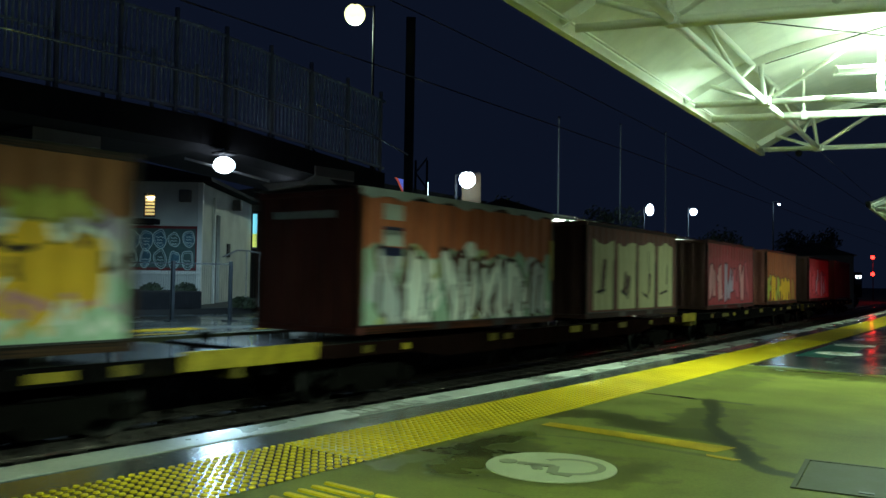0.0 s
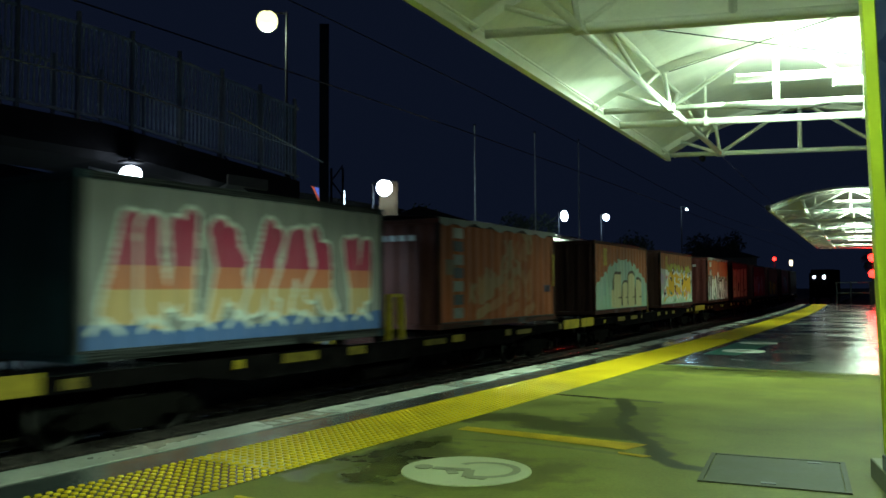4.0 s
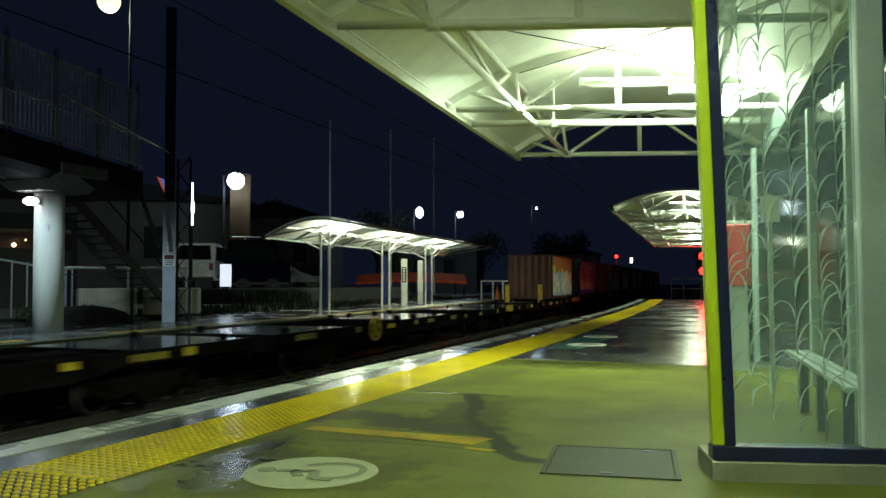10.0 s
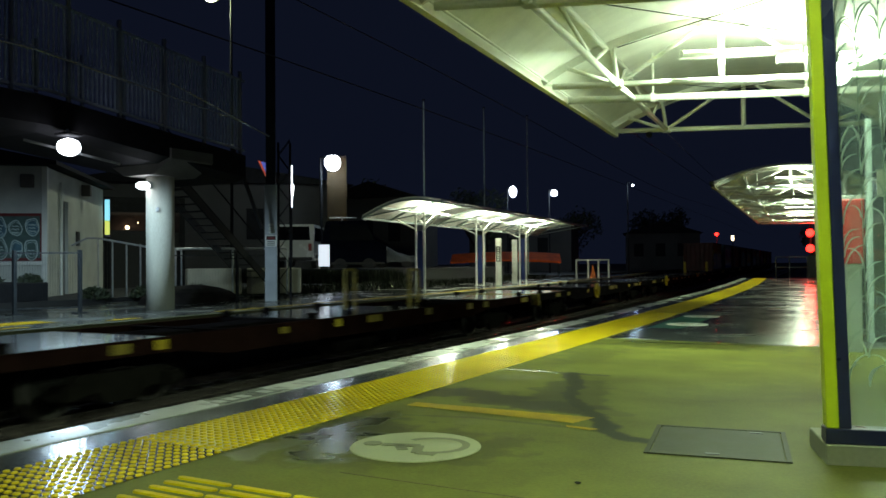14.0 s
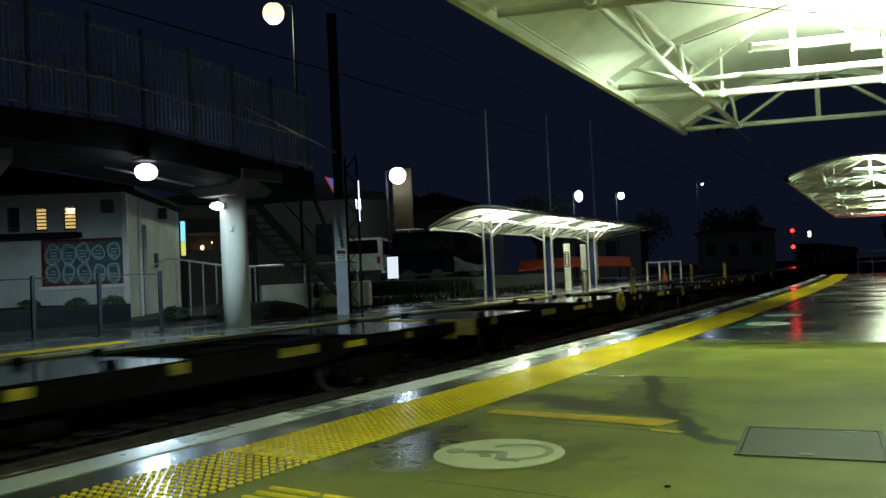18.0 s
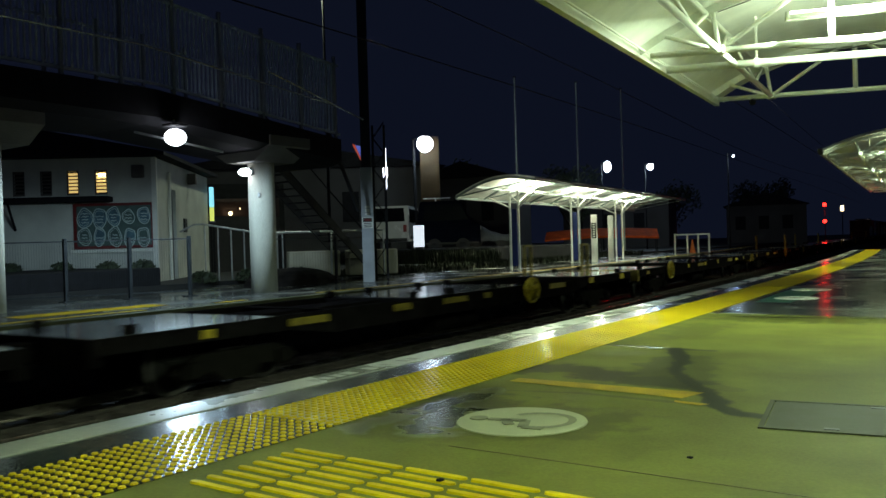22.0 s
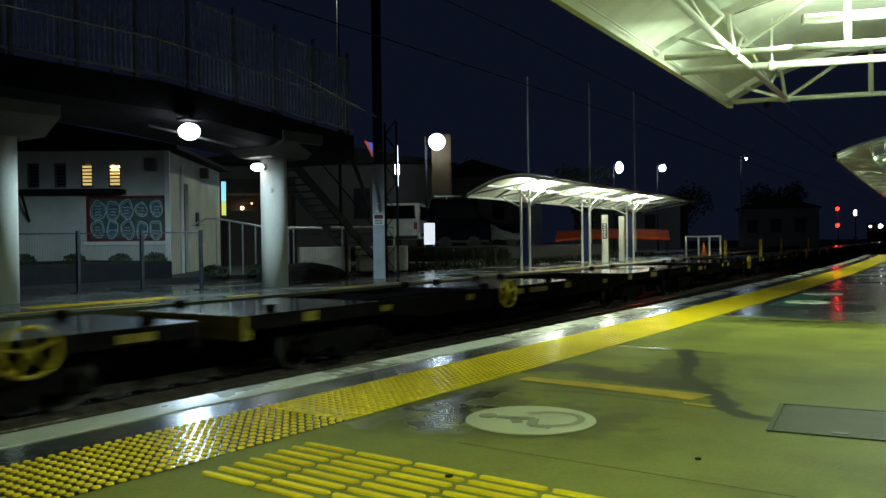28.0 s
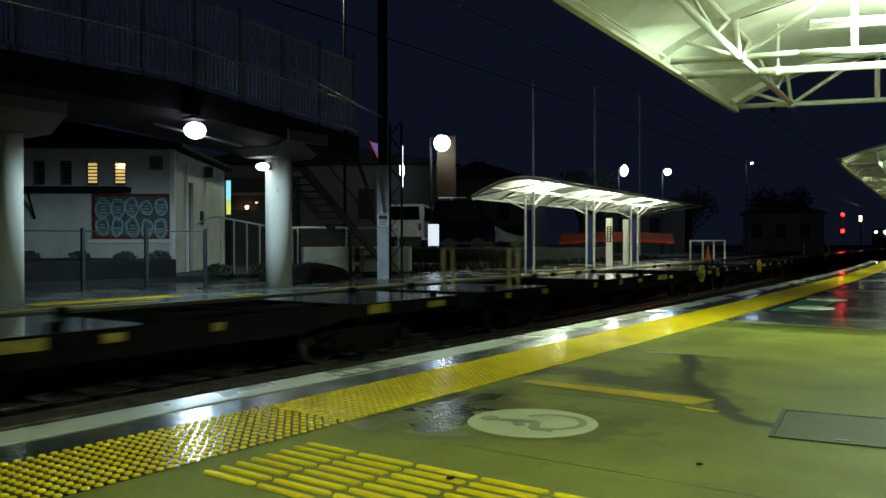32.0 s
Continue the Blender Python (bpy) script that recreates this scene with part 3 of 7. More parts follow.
# ---- canopies ----
def canopy(tip, along, length, half, label, frames, pipes, screens=(), arch=0.62):
    """An arched platform roof; tip is the far corner of its gutter, along the gutter's direction towards the camera."""
    roof = thing("platform_canopy", label, "platform canopy", group="arched platform canopies")
    a = Vector((along[0], along[1], 0)).normalized()
    c = Vector((math.cos(math.radians(20)), math.sin(math.radians(20)), 0))
    z0 = tip[2]
    o = Vector(tip)

    def P(s, w, h=0.0):
        """s metres back along the gutter, w from 0 (gutter) to 2 (other gutter)."""
        rise = arch * (1 - (w - 1) ** 2)
        q = o + a * s + c * (w * half)
        q.z = z0 + rise + h
        return q
    n = 14
    bm = B()
    ws = [2 * k / n for k in range(n + 1)]
    for h in (0.10, 0.16):
        strip(bm, [P(0, w, h) for w in ws], [P(length, w, h) for w in ws])
    for s in (0, length):
        strip(bm, [P(s, w, 0.10) for w in ws], [P(s, w, 0.16) for w in ws])
    bmesh.ops.remove_doubles(bm, verts=bm.verts, dist=0.001)
    part("roof_sheet", bm, M_roof, roof, "cream arched roof lining")
    for w, s in ((0.0, -1), (2.0, 1)):
        bm = B()
        g0, g1 = P(0, w), P(length, w)
        out = c * (0.13 * s)
        for h0, h1, d0, d1 in ((0.0, 0.17, 0.0, 1.0), ):
            prof = [(Vector((0, 0, 0.17))), (out + Vector((0, 0, 0.17))), (out * 1.0 + Vector((0, 0, 0.05))), (out * 0.55 + Vector((0, 0, 0.0))), (Vector((0, 0, 0.0)))]
            for i in range(len(prof)):
                p, q = prof[i], prof[(i + 1) % len(prof)]
                bm.faces.new([bm.verts.new(v) for v in (g0 + p, g0 + q, g1 + q, g1 + p)])
            bm.faces.new([bm.verts.new(g0 + p) for p in prof])
        part("gutter", bm, M_white, roof, "white box gutter")
        bm = B()
        tube(bm, g0 + out * -0.5 + Vector((0, 0, 0.06)), g1 + out * -0.5 + Vector((0, 0, 0.06)), 0.014, 6)
        part("conduit", bm, M_white, roof)
    # cross trusses
    def flat(s, w):
        q = o + a * s + c * (w * half)
        q.z = z0
        return q
    for i, s in enumerate(frames):
        part("tie_beam", tube(B(), flat(s, 0.06), flat(s, 1.94), 0.036, 10), M_white, roof, smooth=True)
        curve = [P(s, w / 8, 0.055) for w in range(17)]
        bm = B()
        for p, q in zip(curve, curve[1:]):
            bar(bm, p, q, 0.05, 0.085)
        part("arch_rib", bm, M_white, roof)
        for w0, w1, r in ((0.43, 0.92, 0.026), (1.0, 1.0, 0.034), (1.57, 1.08, 0.026), (0.43, 0.40, 0.026), (1.57, 1.60, 0.026)):
            part("web", tube(B(), flat(s, w0), P(s, w1, 0.03), r, 8), M_white, roof, smooth=True)
        for w in (0.43, 1.57):
            part("node_plate", box(B(), *[v for k in range(2) for v in (flat(s, w)[k] - 0.06, flat(s, w)[k] + 0.06)], z0 - 0.045, z0 + 0.045, 0.008), M_white, roof)
        if i in screens:
            bm = B()
            ks = [0.43 + 1.14 * k / 10 for k in range(11)]
            for d in (-0.012, 0.012):
                strip(bm, [flat(s + d, w) + Vector((0, 0, 0.03)) for w in ks], [P(s + d, w, 0.09) for w in ks])
            part("gable_panel", bm, M_roof, roof, "cream infill panel above the tie beam")
            part("gable_rail", bar(B(), flat(s - 0.05, 0.43), flat(s - 0.05, 1.57), 0.10, 0.06), M_white, roof)
    for s in pipes:
        part("cross_pipe", tube(B(), flat(s, 0.03), flat(s, 1.97), 0.045, 12), M_white, roof, "white cross pipe with collars", smooth=True)
        for w in (0.55, 1.45):
            q = flat(s, w)
            part("collar", tube(B(), q - c * 0.03, q + c * 0.03, 0.058, 12), M_white, roof)
            part("hanger", tube(B(), q, P(s, w, 0.05), 0.016, 6), M_white, roof)
    # long trusses: a low chord, a high chord under the lining and slanting webs
    for w, wt in ((0.43, 0.37), (1.57, 1.63)):
        part("long_chord", tube(B(), flat(frames[0], w), flat(length, w), 0.036, 10), M_white, roof, smooth=True)
        part("top_chord", tube(B(), P(frames[0], wt, 0.03), P(length, wt, 0.03), 0.028, 8), M_white, roof, smooth=True)
        for s0, s1 in zip(frames, frames[1:]):
            mid = s0 + (s1 - s0) * 0.36
            for p, q in ((P(s0, wt, 0.03), flat(mid, w)), (flat(mid, w), P(s0 + (s1 - s0) * 0.70, wt, 0.03)), (P(s0 + (s1 - s0) * 0.70, wt, 0.03), flat(s1 - 0.12, w))):
                part("web", tube(B(), p, q, 0.022, 8), M_white, roof, smooth=True)
            part("stay", tube(B(), flat(s0, w), P(s0 + 0.05, w * 0.35 + 0.65 * (0 if w < 1 else 2), 0.02), 0.024, 8), M_white, roof, smooth=True)
    # wire braces
    for s0, s1 in zip(frames, frames[1:]):
        for w0, w1 in ((0.43, 1.57), (1.57, 0.43)):
            part("brace_wire", tube(B(), P(s0, w0, 0.0), flat(s1, w1) + Vector((0, 0, 0.06)), 0.005, 5), M_dark, roof)
    for s in frames[1::2]:
        foot = P(s, 1.72)
        if -2 < foot.y < 12:
            continue
        bm = B()
        tube(bm, (foot.x, foot.y, -0.01), (foot.x, foot.y, z0 + 0.3), 0.06, 12)
        part("post", bm, M_white, roof, "white round steel post")
    bm = B()
    ball(bm, flat(frames[0], 0.30) + Vector((0, 0, -0.07)), 0.05, 12, 8)
    part("camera_dome", bm, M_dark, roof, "dark camera dome")
    return roof, P


roof1, P1 = canopy((-3.905, 12.97, 3.0), (0.75, -8.3), 18.9, 1.98, "cream arched steel platform canopy with white trusses", (0.65, 4.2, 7.47, 11.0, 14.5, 18.0), (3.3,), (2,))
roof2, P2 = canopy((-6.77, 49.0, 3.0), (0.094, -1), 25.8, 1.98, "distant lit arched platform canopy with white trusses", [0.65 + 3.56 * k for k in range(8)], [3.3 + 3.65 * k for k in range(7)], arch=0.46)
ACROSS = Vector((math.cos(math.radians(20)), math.sin(math.radians(20)), 0))
for P, spots in ((P1, ((4.2, 1.10, 130.0, 9.0), (4.2, 1.62, 130.0, 150.0), (11.0, 1.10, 72.0, 90.0), (14.5, 1.10, 68.0, 90.0), (18.0, 1.10, 68.0, 90.0))), (P2, [(4.21 + 7.12 * k, 1.10, 44.0, 22.0) for k in range(4)])):
    for s, w, power, up in spots:
        q = P(s + 0.06, w)
        q.z = (3.27 if w < 1.5 else 3.18) if P is P1 else 3.2
        f = thing("canopy_light", "white uplight batten fixed across the canopy truss", "light fitting", Matrix.Translation(q) @ pose(0, 0, 0, 0, 0, 20), group="canopy lights")
        part("housing", box(B(), -0.64, 0.64, -0.05, 0.05, -0.03, 0.03, 0.01), M_white, f)
        for y in (-0.022, 0.022):
            part("tube", tube(B(), (-0.6, y, 0.045), (0.6, y, 0.045), 0.012, 8), E_tube, f, "glowing tube")
        for x in (-0.62, 0.62):
            part("end_cap", box(B(), x - 0.02, x + 0.02, -0.056, 0.056, -0.034, 0.06, 0.006), M_white, f)
        lamp("canopy_downlight", "AREA", q + Vector((0, 0, -0.05)), power * 0.92, (0.72, 1.0, 0.69), (1.2, 0.1), q + Vector((0.0, 0.001, -2)))
        lamp("canopy_lamp", "POINT", q + Vector((0, -0.12, -0.20)), power * 0.18, (0.72, 1.0, 0.69), 0.12)
        # Added fill aimed at the tracks to brighten the train; no fitting stands there.
        lamp("train_fill", "AREA", q - ACROSS * 0.75 + Vector((0, 0, -0.20)), power * (1.3 if P is P2 else 0.34 if s < 5 else 0.05), (0.72, 1.0, 0.69), (1.1, 0.08), q - ACROSS * 3 + Vector((0, 0, -1.9)), 105)
        lamp("canopy_uplight", "AREA", q + Vector((0, 0, 0.07)), up, (0.72, 1.0, 0.69), (1.2, 0.1), q + Vector((0.0, 0.001, 2)))

bm = B()
bmesh.ops.create_icosphere(bm, subdivisions=1, radius=0.013, matrix=Matrix.Diagonal((1.3, 0.8, 0.5, 1)))
solid("pebble", bm, M_dark, "small dark stone lying on the concrete", "stone", m=pose(-1.27, 3.58, 0.002, 0, 0, 20))
bm = B()
bmesh.ops.create_icosphere(bm, subdivisions=1, radius=0.016, matrix=Matrix.Diagonal((1.3, 0.9, 0.5, 1)))
solid("pebble", bm, M_dark, "small dark stone lying on the guiding bars", "stone", m=pose(-2.02, 2.72, 0.012, 0, 0, 60))


# shallow puddles that mirror the lamps
M_water = mat("puddle_water", (0.03, 0.03, 0.02), 0.12, vary=0.2, scale=9, fine=70, bump=0.35)
rng = random.Random(31)
for px0, py0, rx, ry, turn in ((-2.92, 7.04, 0.27, 0.05, -3), (-2.55, 10.1, 0.5, 0.06, 4), (-1.6, 10.25, 0.5, 0.05, 6)):
    bm = B()
    bm.faces.new([bm.verts.new((rx * (1 + 0.28 * math.sin(3 * a + rx * 40) + rng.uniform(-0.18, 0.18)) * math.cos(a), ry * (1 + 0.25 * math.cos(2 * a) + rng.uniform(-0.18, 0.18)) * math.sin(a), 0))
                  for a in [2 * math.pi * k / 30 for k in range(30)]])
    solid("puddle", bm, M_water, "thin puddle of rain on the concrete", "puddle", group="puddles on the platform", m=pose(px0, py0, -0.0025, 0, 0, turn))

# ---- glass waiting room on the platform ----
def glass(name, tint, rough=0.03, haze=0.0):
    m = bpy.data.materials.new(name)
    m.use_nodes = True
    b = m.node_tree.nodes["Principled BSDF"]
    b.inputs["Base Color"].default_value = (*tint, 1)
    b.inputs["Roughness"].default_value = rough
    b.inputs["Transmission Weight"].default_value = 1.0
    b.inputs["IOR"].default_value = 1.15
    if haze:
        film, mix = m.node_tree.nodes.new("ShaderNodeBsdfDiffuse"), m.node_tree.nodes.new("ShaderNodeMixShader")
        film.inputs["Color"].default_value = (0.42, 0.56, 0.48, 1)
        mix.inputs[0].default_value = haze
        m.node_tree.links.new(b.outputs[0], mix.inputs[1])
        m.node_tree.links.new(film.outputs[0], mix.inputs[2])
        m.node_tree.links.new(mix.outputs[0], m.node_tree.nodes["Material Output"].inputs["Surface"])
    return m


M_glass = glass("green_glass", (0.92, 0.985, 0.965), 0.05)
M_milky = glass("milky_green_glass", (0.92, 0.985, 0.965), 0.05, 0.13)
M_redsign = mat("red_sign_face", (0.55, 0.02, 0.02), 0.4, vary=0.1, bump=0.0)
M_frost = mat("etched_film", (0.30, 0.37, 0.32), 0.6, vary=0.08, bump=0.0, spec=0.2)
film_out = M_frost.node_tree.nodes["Material Output"]
film_mix, film_back = M_frost.node_tree.nodes.new("ShaderNodeMixShader"), M_frost.node_tree.nodes.new("ShaderNodeBsdfTranslucent")
film_back.inputs["Color"].default_value = (0.32, 0.39, 0.34, 1)
film_mix.inputs[0].default_value = 0.5
M_frost.node_tree.links.new(M_frost.node_tree.nodes["Principled BSDF"].outputs[0], film_mix.inputs[1])
M_frost.node_tree.links.new(film_back.outputs[0], film_mix.inputs[2])
M_frost.node_tree.links.new(film_mix.outputs[0], film_out.inputs["Surface"])
M_panel = mat("pale_panel", (0.50, 0.55, 0.52), 0.5, vary=0.15, scale=2, bump=0.02)
M_redboard = mat("red_board", (0.16, 0.02, 0.018), 0.35, vary=0.2, scale=2, bump=0.02)

M_plinth = mat("plinth_concrete", (0.20, 0.20, 0.13), 0.7, vary=0.15, scale=3, fine=50, bump=0.1, spec=0.2)
M_post = mat("grey_post_paint", (0.28, 0.33, 0.31), 0.5, vary=0.15, scale=2, bump=0.02)
room = thing("waiting_room", "glass-walled platform waiting room with a lime corner post", "waiting room", pose(-0.34, 4.47, 0, 0, 0, 15))
bm = B()
box(bm, 0.03, 1.4, -0.01, 0.42, -0.01, 0.095, 0.006)
part("plinth", bm, M_plinth, room, "grey concrete plinth")
bm = B()
box(bm, 0.032, 1.4, 0.0, 0.12, 0.097, 0.17, 0.004)
part("sill", bm, M_navy, room, "dark navy sill")
bm = B()
prism(bm, [(0.036, 0.172), (0.094, 0.172), (0.015, 3.2), (-0.043, 3.2)], "y", 0.0, 0.09)
bmesh.ops.bevel(bm, geom=list(bm.edges), offset=0.005, segments=1, affect="EDGES")
part("corner_post", bm, M_green, room, "lime green corner post")
bm = B()
prism(bm, [(0.096, 0.172), (0.150, 0.172), (0.072, 3.2), (0.017, 3.2)], "y", 0.012, 0.10)
part("mullion", bm, M_navy, room, "dark navy mullion")
bm = B()
prism(bm, [(0.152, 0.172), (0.765, 0.172), (0.765, 3.2), (0.074, 3.2)], "y", 0.05, 0.058)
pane = part("pane", bm, M_milky, room, "glass pane etched with curved reeds")
pane.visible_shadow = False
rng = random.Random(11)


def stem(x0, x1, z0, z1):
    bm = B()
    bar(bm, (x0, 0.046, z0), (x1, 0.046, z1), 0.008, 0.003)
    part("etched_stem", bm, M_frost, pane)


def leaf(x, z, r, side, stretch=1.5):
    bm = B()
    arc = [math.radians(v) for v in range(0, 101, 10)]
    cx = x + side * r
    strip(bm, [(cx - side * r * math.cos(v), 0.0455, z + r * stretch * math.sin(v)) for v in arc],
          [(cx - side * (r - 0.008 * math.cos(v * 0.8)) * math.cos(v), 0.0455, z + (r - 0.008 * math.cos(v * 0.8)) * stretch * math.sin(v)) for v in arc])
    part("etched_leaf", bm, M_frost, pane)


for x0, x1, z0 in ((0.145, 0.09, 0.45), (0.235, 0.18, 0.60), (0.345, 0.285, 0.30), (0.47, 0.42, 0.35), (0.60, 0.55, 0.20), (0.69, 0.65, 0.5)):
    stem(x0, x1, z0, 3.1)
    for k in range(20):
        z = 0.40 + 0.13 * k + rng.uniform(-0.04, 0.04)
        f = (z - z0) / (3.1 - z0)
        x = x0 + (x1 - x0) * f
        leaf(x, z, min(rng.uniform(0.055, 0.12), 0.755 - x), 1)
        if rng.random() < 0.75:
            leaf(x, z - 0.11, rng.uniform(0.04, 0.07), 1 if rng.random() < 0.6 else -1)
bm = B()
box(bm, 0.767, 0.90, 0.0, 0.10, 0.172, 3.2, 0.006)
part("mullion", bm, M_post, room, "pale grey mullion")
bm = B()
box(bm, 0.902, 1.4, 0.05, 0.058, 0.172, 3.2)
part("side_pane", bm, M_glass, room).visible_shadow = False

# row of glazed posts that close the room's other side
M_bridgegrey = mat("grey_green_steel", (0.07, 0.085, 0.08), 0.5, vary=0.2, bump=0.03)
screen = thing("glass_screen", "glazed screen of white posts beside a slatted bench", "glass screen", pose(0.57, 7.74, 0, 0, 0, 14))
for y in (-3.2, -1.1, 0.0, 1.07, 3.5):
    bm = B()
    box(bm, -0.035, 0.035, y - 0.035, y + 0.035, -0.005, 2.69, 0.004)
    part("post", bm, M_post, screen)
for y0, y1 in ((-3.16, -1.14), (-1.06, -0.04), (0.04, 1.03), (1.11, 3.46)):
    bm = B()
    box(bm, -0.004, 0.004, y0, y1, 0.12, 2.68)
    part("pane", bm, M_glass, screen).visible_shadow = False
part("raking_beam", bar(B(), (0.03, 2.9, 2.62), (0.03, -1.4, 3.78), 0.10, 0.30), M_bridgegrey, screen, "dark raking beam over the screen")
bench = thing("bench", "long pale slatted bench along the glazed screen", "bench", pose(0.22, 5.8, 0, 0, 0, 6.5))
for k in range(3):
    bm = B()
    box(bm, 0.0 + 0.065 * k, 0.05 + 0.065 * k, -0.95, 1.55, 0.42, 0.45, 0.004)
    part("slat", bm, M_post, bench)
for y in (-0.5, 0.4, 1.2):
    bm = B()
    box(bm, 0.06, 0.12, y - 0.03, y + 0.03, -0.005, 0.42)
    part("leg", bm, M_navy, bench)
board = thing("red_notice_board", "red notice board on a pale stand past the waiting room", "notice board", pose(-0.42, 9.9, 0, 0, 0, 10))
part("stand", box(B(), -0.10, 0.10, 0.02, 0.10, -0.01, 0.95, 0.01), M_panel, board)
part("front", box(B(), -0.13, 0.13, 0.0, 0.12, 0.952, 1.65, 0.01), M_redsign, board, "bright red face")
part("rim", box(B(), -0.145, 0.145, 0.01, 0.13, 1.652, 1.69, 0.004), M_panel, board)
sheet = thing("white_notice", "white paper notice fixed to a slim post", "notice", pose(-0.06, 8.5, 0, 0, 0, 12))
part("post", box(B(), -0.02, 0.02, 0.01, 0.05, -0.01, 1.84, 0.004), M_panel, sheet)
part("paper", box(B(), -0.085, 0.085, -0.004, 0.008, 1.57, 1.82), M_white, sheet)

# gate at the platform's end
gate = thing("end_gate", "low tubular steel fence across the platform end", "fence", pose(-5.0, 45.6, 0))
for x in (-0.5, 0.15, 1.0, 1.9, 2.8):
    bm = B()
    tube(bm, (x, 0, -0.01), (x, 0, 1.15), 0.035, 8)
    part("post", bm, M_fence, gate)
for z in (0.6, 1.12):
    bm = B()
    tube(bm, (-0.5, 0, z), (2.8, 0, z), 0.025, 8)
    part("rail", bm, M_fence, gate)
bm = B()
box(bm, 1.05, 1.5, -0.03, 0.03, 0.05, 1.2)
part("panel", bm, M_fence, gate)

# lettering on the white edge: worn dark bars
M_wornmark = mat("worn_lettering", (0.24, 0.24, 0.20), 0.5, vary=0.4, scale=12, bump=0.0)
marks = thing("edge_lettering", "worn dark painted lettering on the white platform edge", "floor marking", kind="structure")
rng = random.Random(5)
for base_y in (4.3, 9.2):
    y = base_y
    for k in range(11):
        w = rng.uniform(0.05, 0.10)
        if k not in (4, 8):
            bm = B()
            x = EDGE + 0.10 - dev(y)
            box(bm, x, x + 0.12, y, y + w, 0.0042, 0.0055)
            part("mark", bm, M_wornmark, marks)
        y += w + 0.035

# ---- opposite platform ----
deck("platform_opposite", -18.2, FAR_EDGE - 0.25, -20, 70, -1.4, 0.0, M_asphalt, "dark wet platform across the tracks", "platform", 2.0)
deck("platform_edge_opposite", FAR_EDGE - 0.25, FAR_EDGE, -20, 70, -0.2, 0.004, M_plate, "dull pale edge of the opposite platform", "platform edge", 2.0)
for y0, y1 in ((-20, 8.4), (10.0, 10.7), (12.8, 70)):
    deck("platform_line_opposite", FAR_EDGE - 0.66, FAR_EDGE - 0.46, y0, y1, -0.02, 0.005, M_lineyellow, "worn yellow safety line on the opposite platform", "floor marking", 2.0)
bm = B()
for x0, x1, y0, y1 in ((-13.5, -12.9, 6.6, 9.3), (-13.1, -12.8, 22.0, 25.0)):
    box(bm, x0, x1, y0, y1, -0.01, 0.004)
solid("yellow_patch", bm, M_lineyellow, "worn yellow boarding patch on the wet platform", "floor marking", kind="structure")
bm = B()
box(bm, -70, -18.25, -40, 90, -1.4, 0.12)
solid("yard", bm, M_ground, "dark unlit yard behind the opposite platform", "ground", kind="structure")

rng = random.Random(31)
M_verge = mat("verge_grass", (0.009, 0.012, 0.007), 0.8, vary=0.5, scale=2, fine=20, bump=0.2, spec=0.1)
verts, faces = [], []
for i in range(13000):
    y = rng.uniform(18.6, 46.0)
    x, tall = rng.uniform(-18.5, -16.0) - dev(y) * 0.75, 0.30
    if i % 13 > 6:
        y = rng.uniform(28.0, 29.1)
        x, tall = rng.uniform(-26.5, -17.8), 0.80
    a, h, w, lean = rng.uniform(0, 6.3), tall * rng.uniform(0.25, 1.0), rng.uniform(0.03, 0.07), rng.uniform(-0.22, 0.22)
    k = len(verts)
    verts += [(x - w * math.cos(a), y - w * math.sin(a), 0.0), (x + w * math.cos(a), y + w * math.sin(a), 0.0), (x + lean * math.sin(a), y - lean * math.cos(a), h)]
    faces.append((k, k + 1, k + 2))
blades = bpy.data.meshes.new("rough_grass")
blades.from_pydata(verts, [], faces)
blades.materials.append(M_verge)
tagged(new("rough_grass", blades), "rough dark grass behind the opposite platform", "grass", kind="stuff")

# ---- footbridge ----
BX = -14.6
bridge = thing("footbridge", "dark footbridge with vertical steel railings and stairs", "footbridge")
def bz(y):
    return 0.0 if y < 9.2 else -0.10 * (y - 9.2)
BY = [-25, -10, 0, 5, 9.5, 12, 14.6]
bm = B()
prof = [(BX + 1.25, 4.08), (BX + 1.25, 3.56), (BX + 0.9, 3.455), (BX - 1.1, 3.455), (BX - 1.45, 3.56), (BX - 1.45, 4.08)]
for i in range(len(prof)):
    (xa, za), (xb, zb) = prof[i], prof[(i + 1) % len(prof)]
    strip(bm, [(xa, y, za + bz(y)) for y in BY], [(xb, y, zb + bz(y)) for y in BY])
for y in (BY[0], BY[-1]):
    bm.faces.new([bm.verts.new((x, y, z + bz(y))) for x, z in prof])
bmesh.ops.remove_doubles(bm, verts=bm.verts, dist=0.001)
part("deck", bm, M_dark, bridge, "dark deck beam")
M_picket = mat("picket_paint", (0.34, 0.40, 0.50), 0.4, vary=0.2, scale=3, bump=0.05)
M_handrail = mat("wet_handrail", (0.7, 0.74, 0.8), 0.16, 1.0, vary=0.1, scale=6, bump=0.02)
M_bridgepost = mat("bridge_post_paint", (0.16, 0.18, 0.22), 0.5, vary=0.2, scale=3, bump=0.05)
PICK = data_of("picket", tube(B(), (0, 0, 0.1), (0, 0, 1.75), 0.023, 6), M_picket)
POSTM = data_of("post", box(B(), -0.035, 0.035, -0.035, 0.035, -0.25, 1.95, 0.005), M_bridgepost)
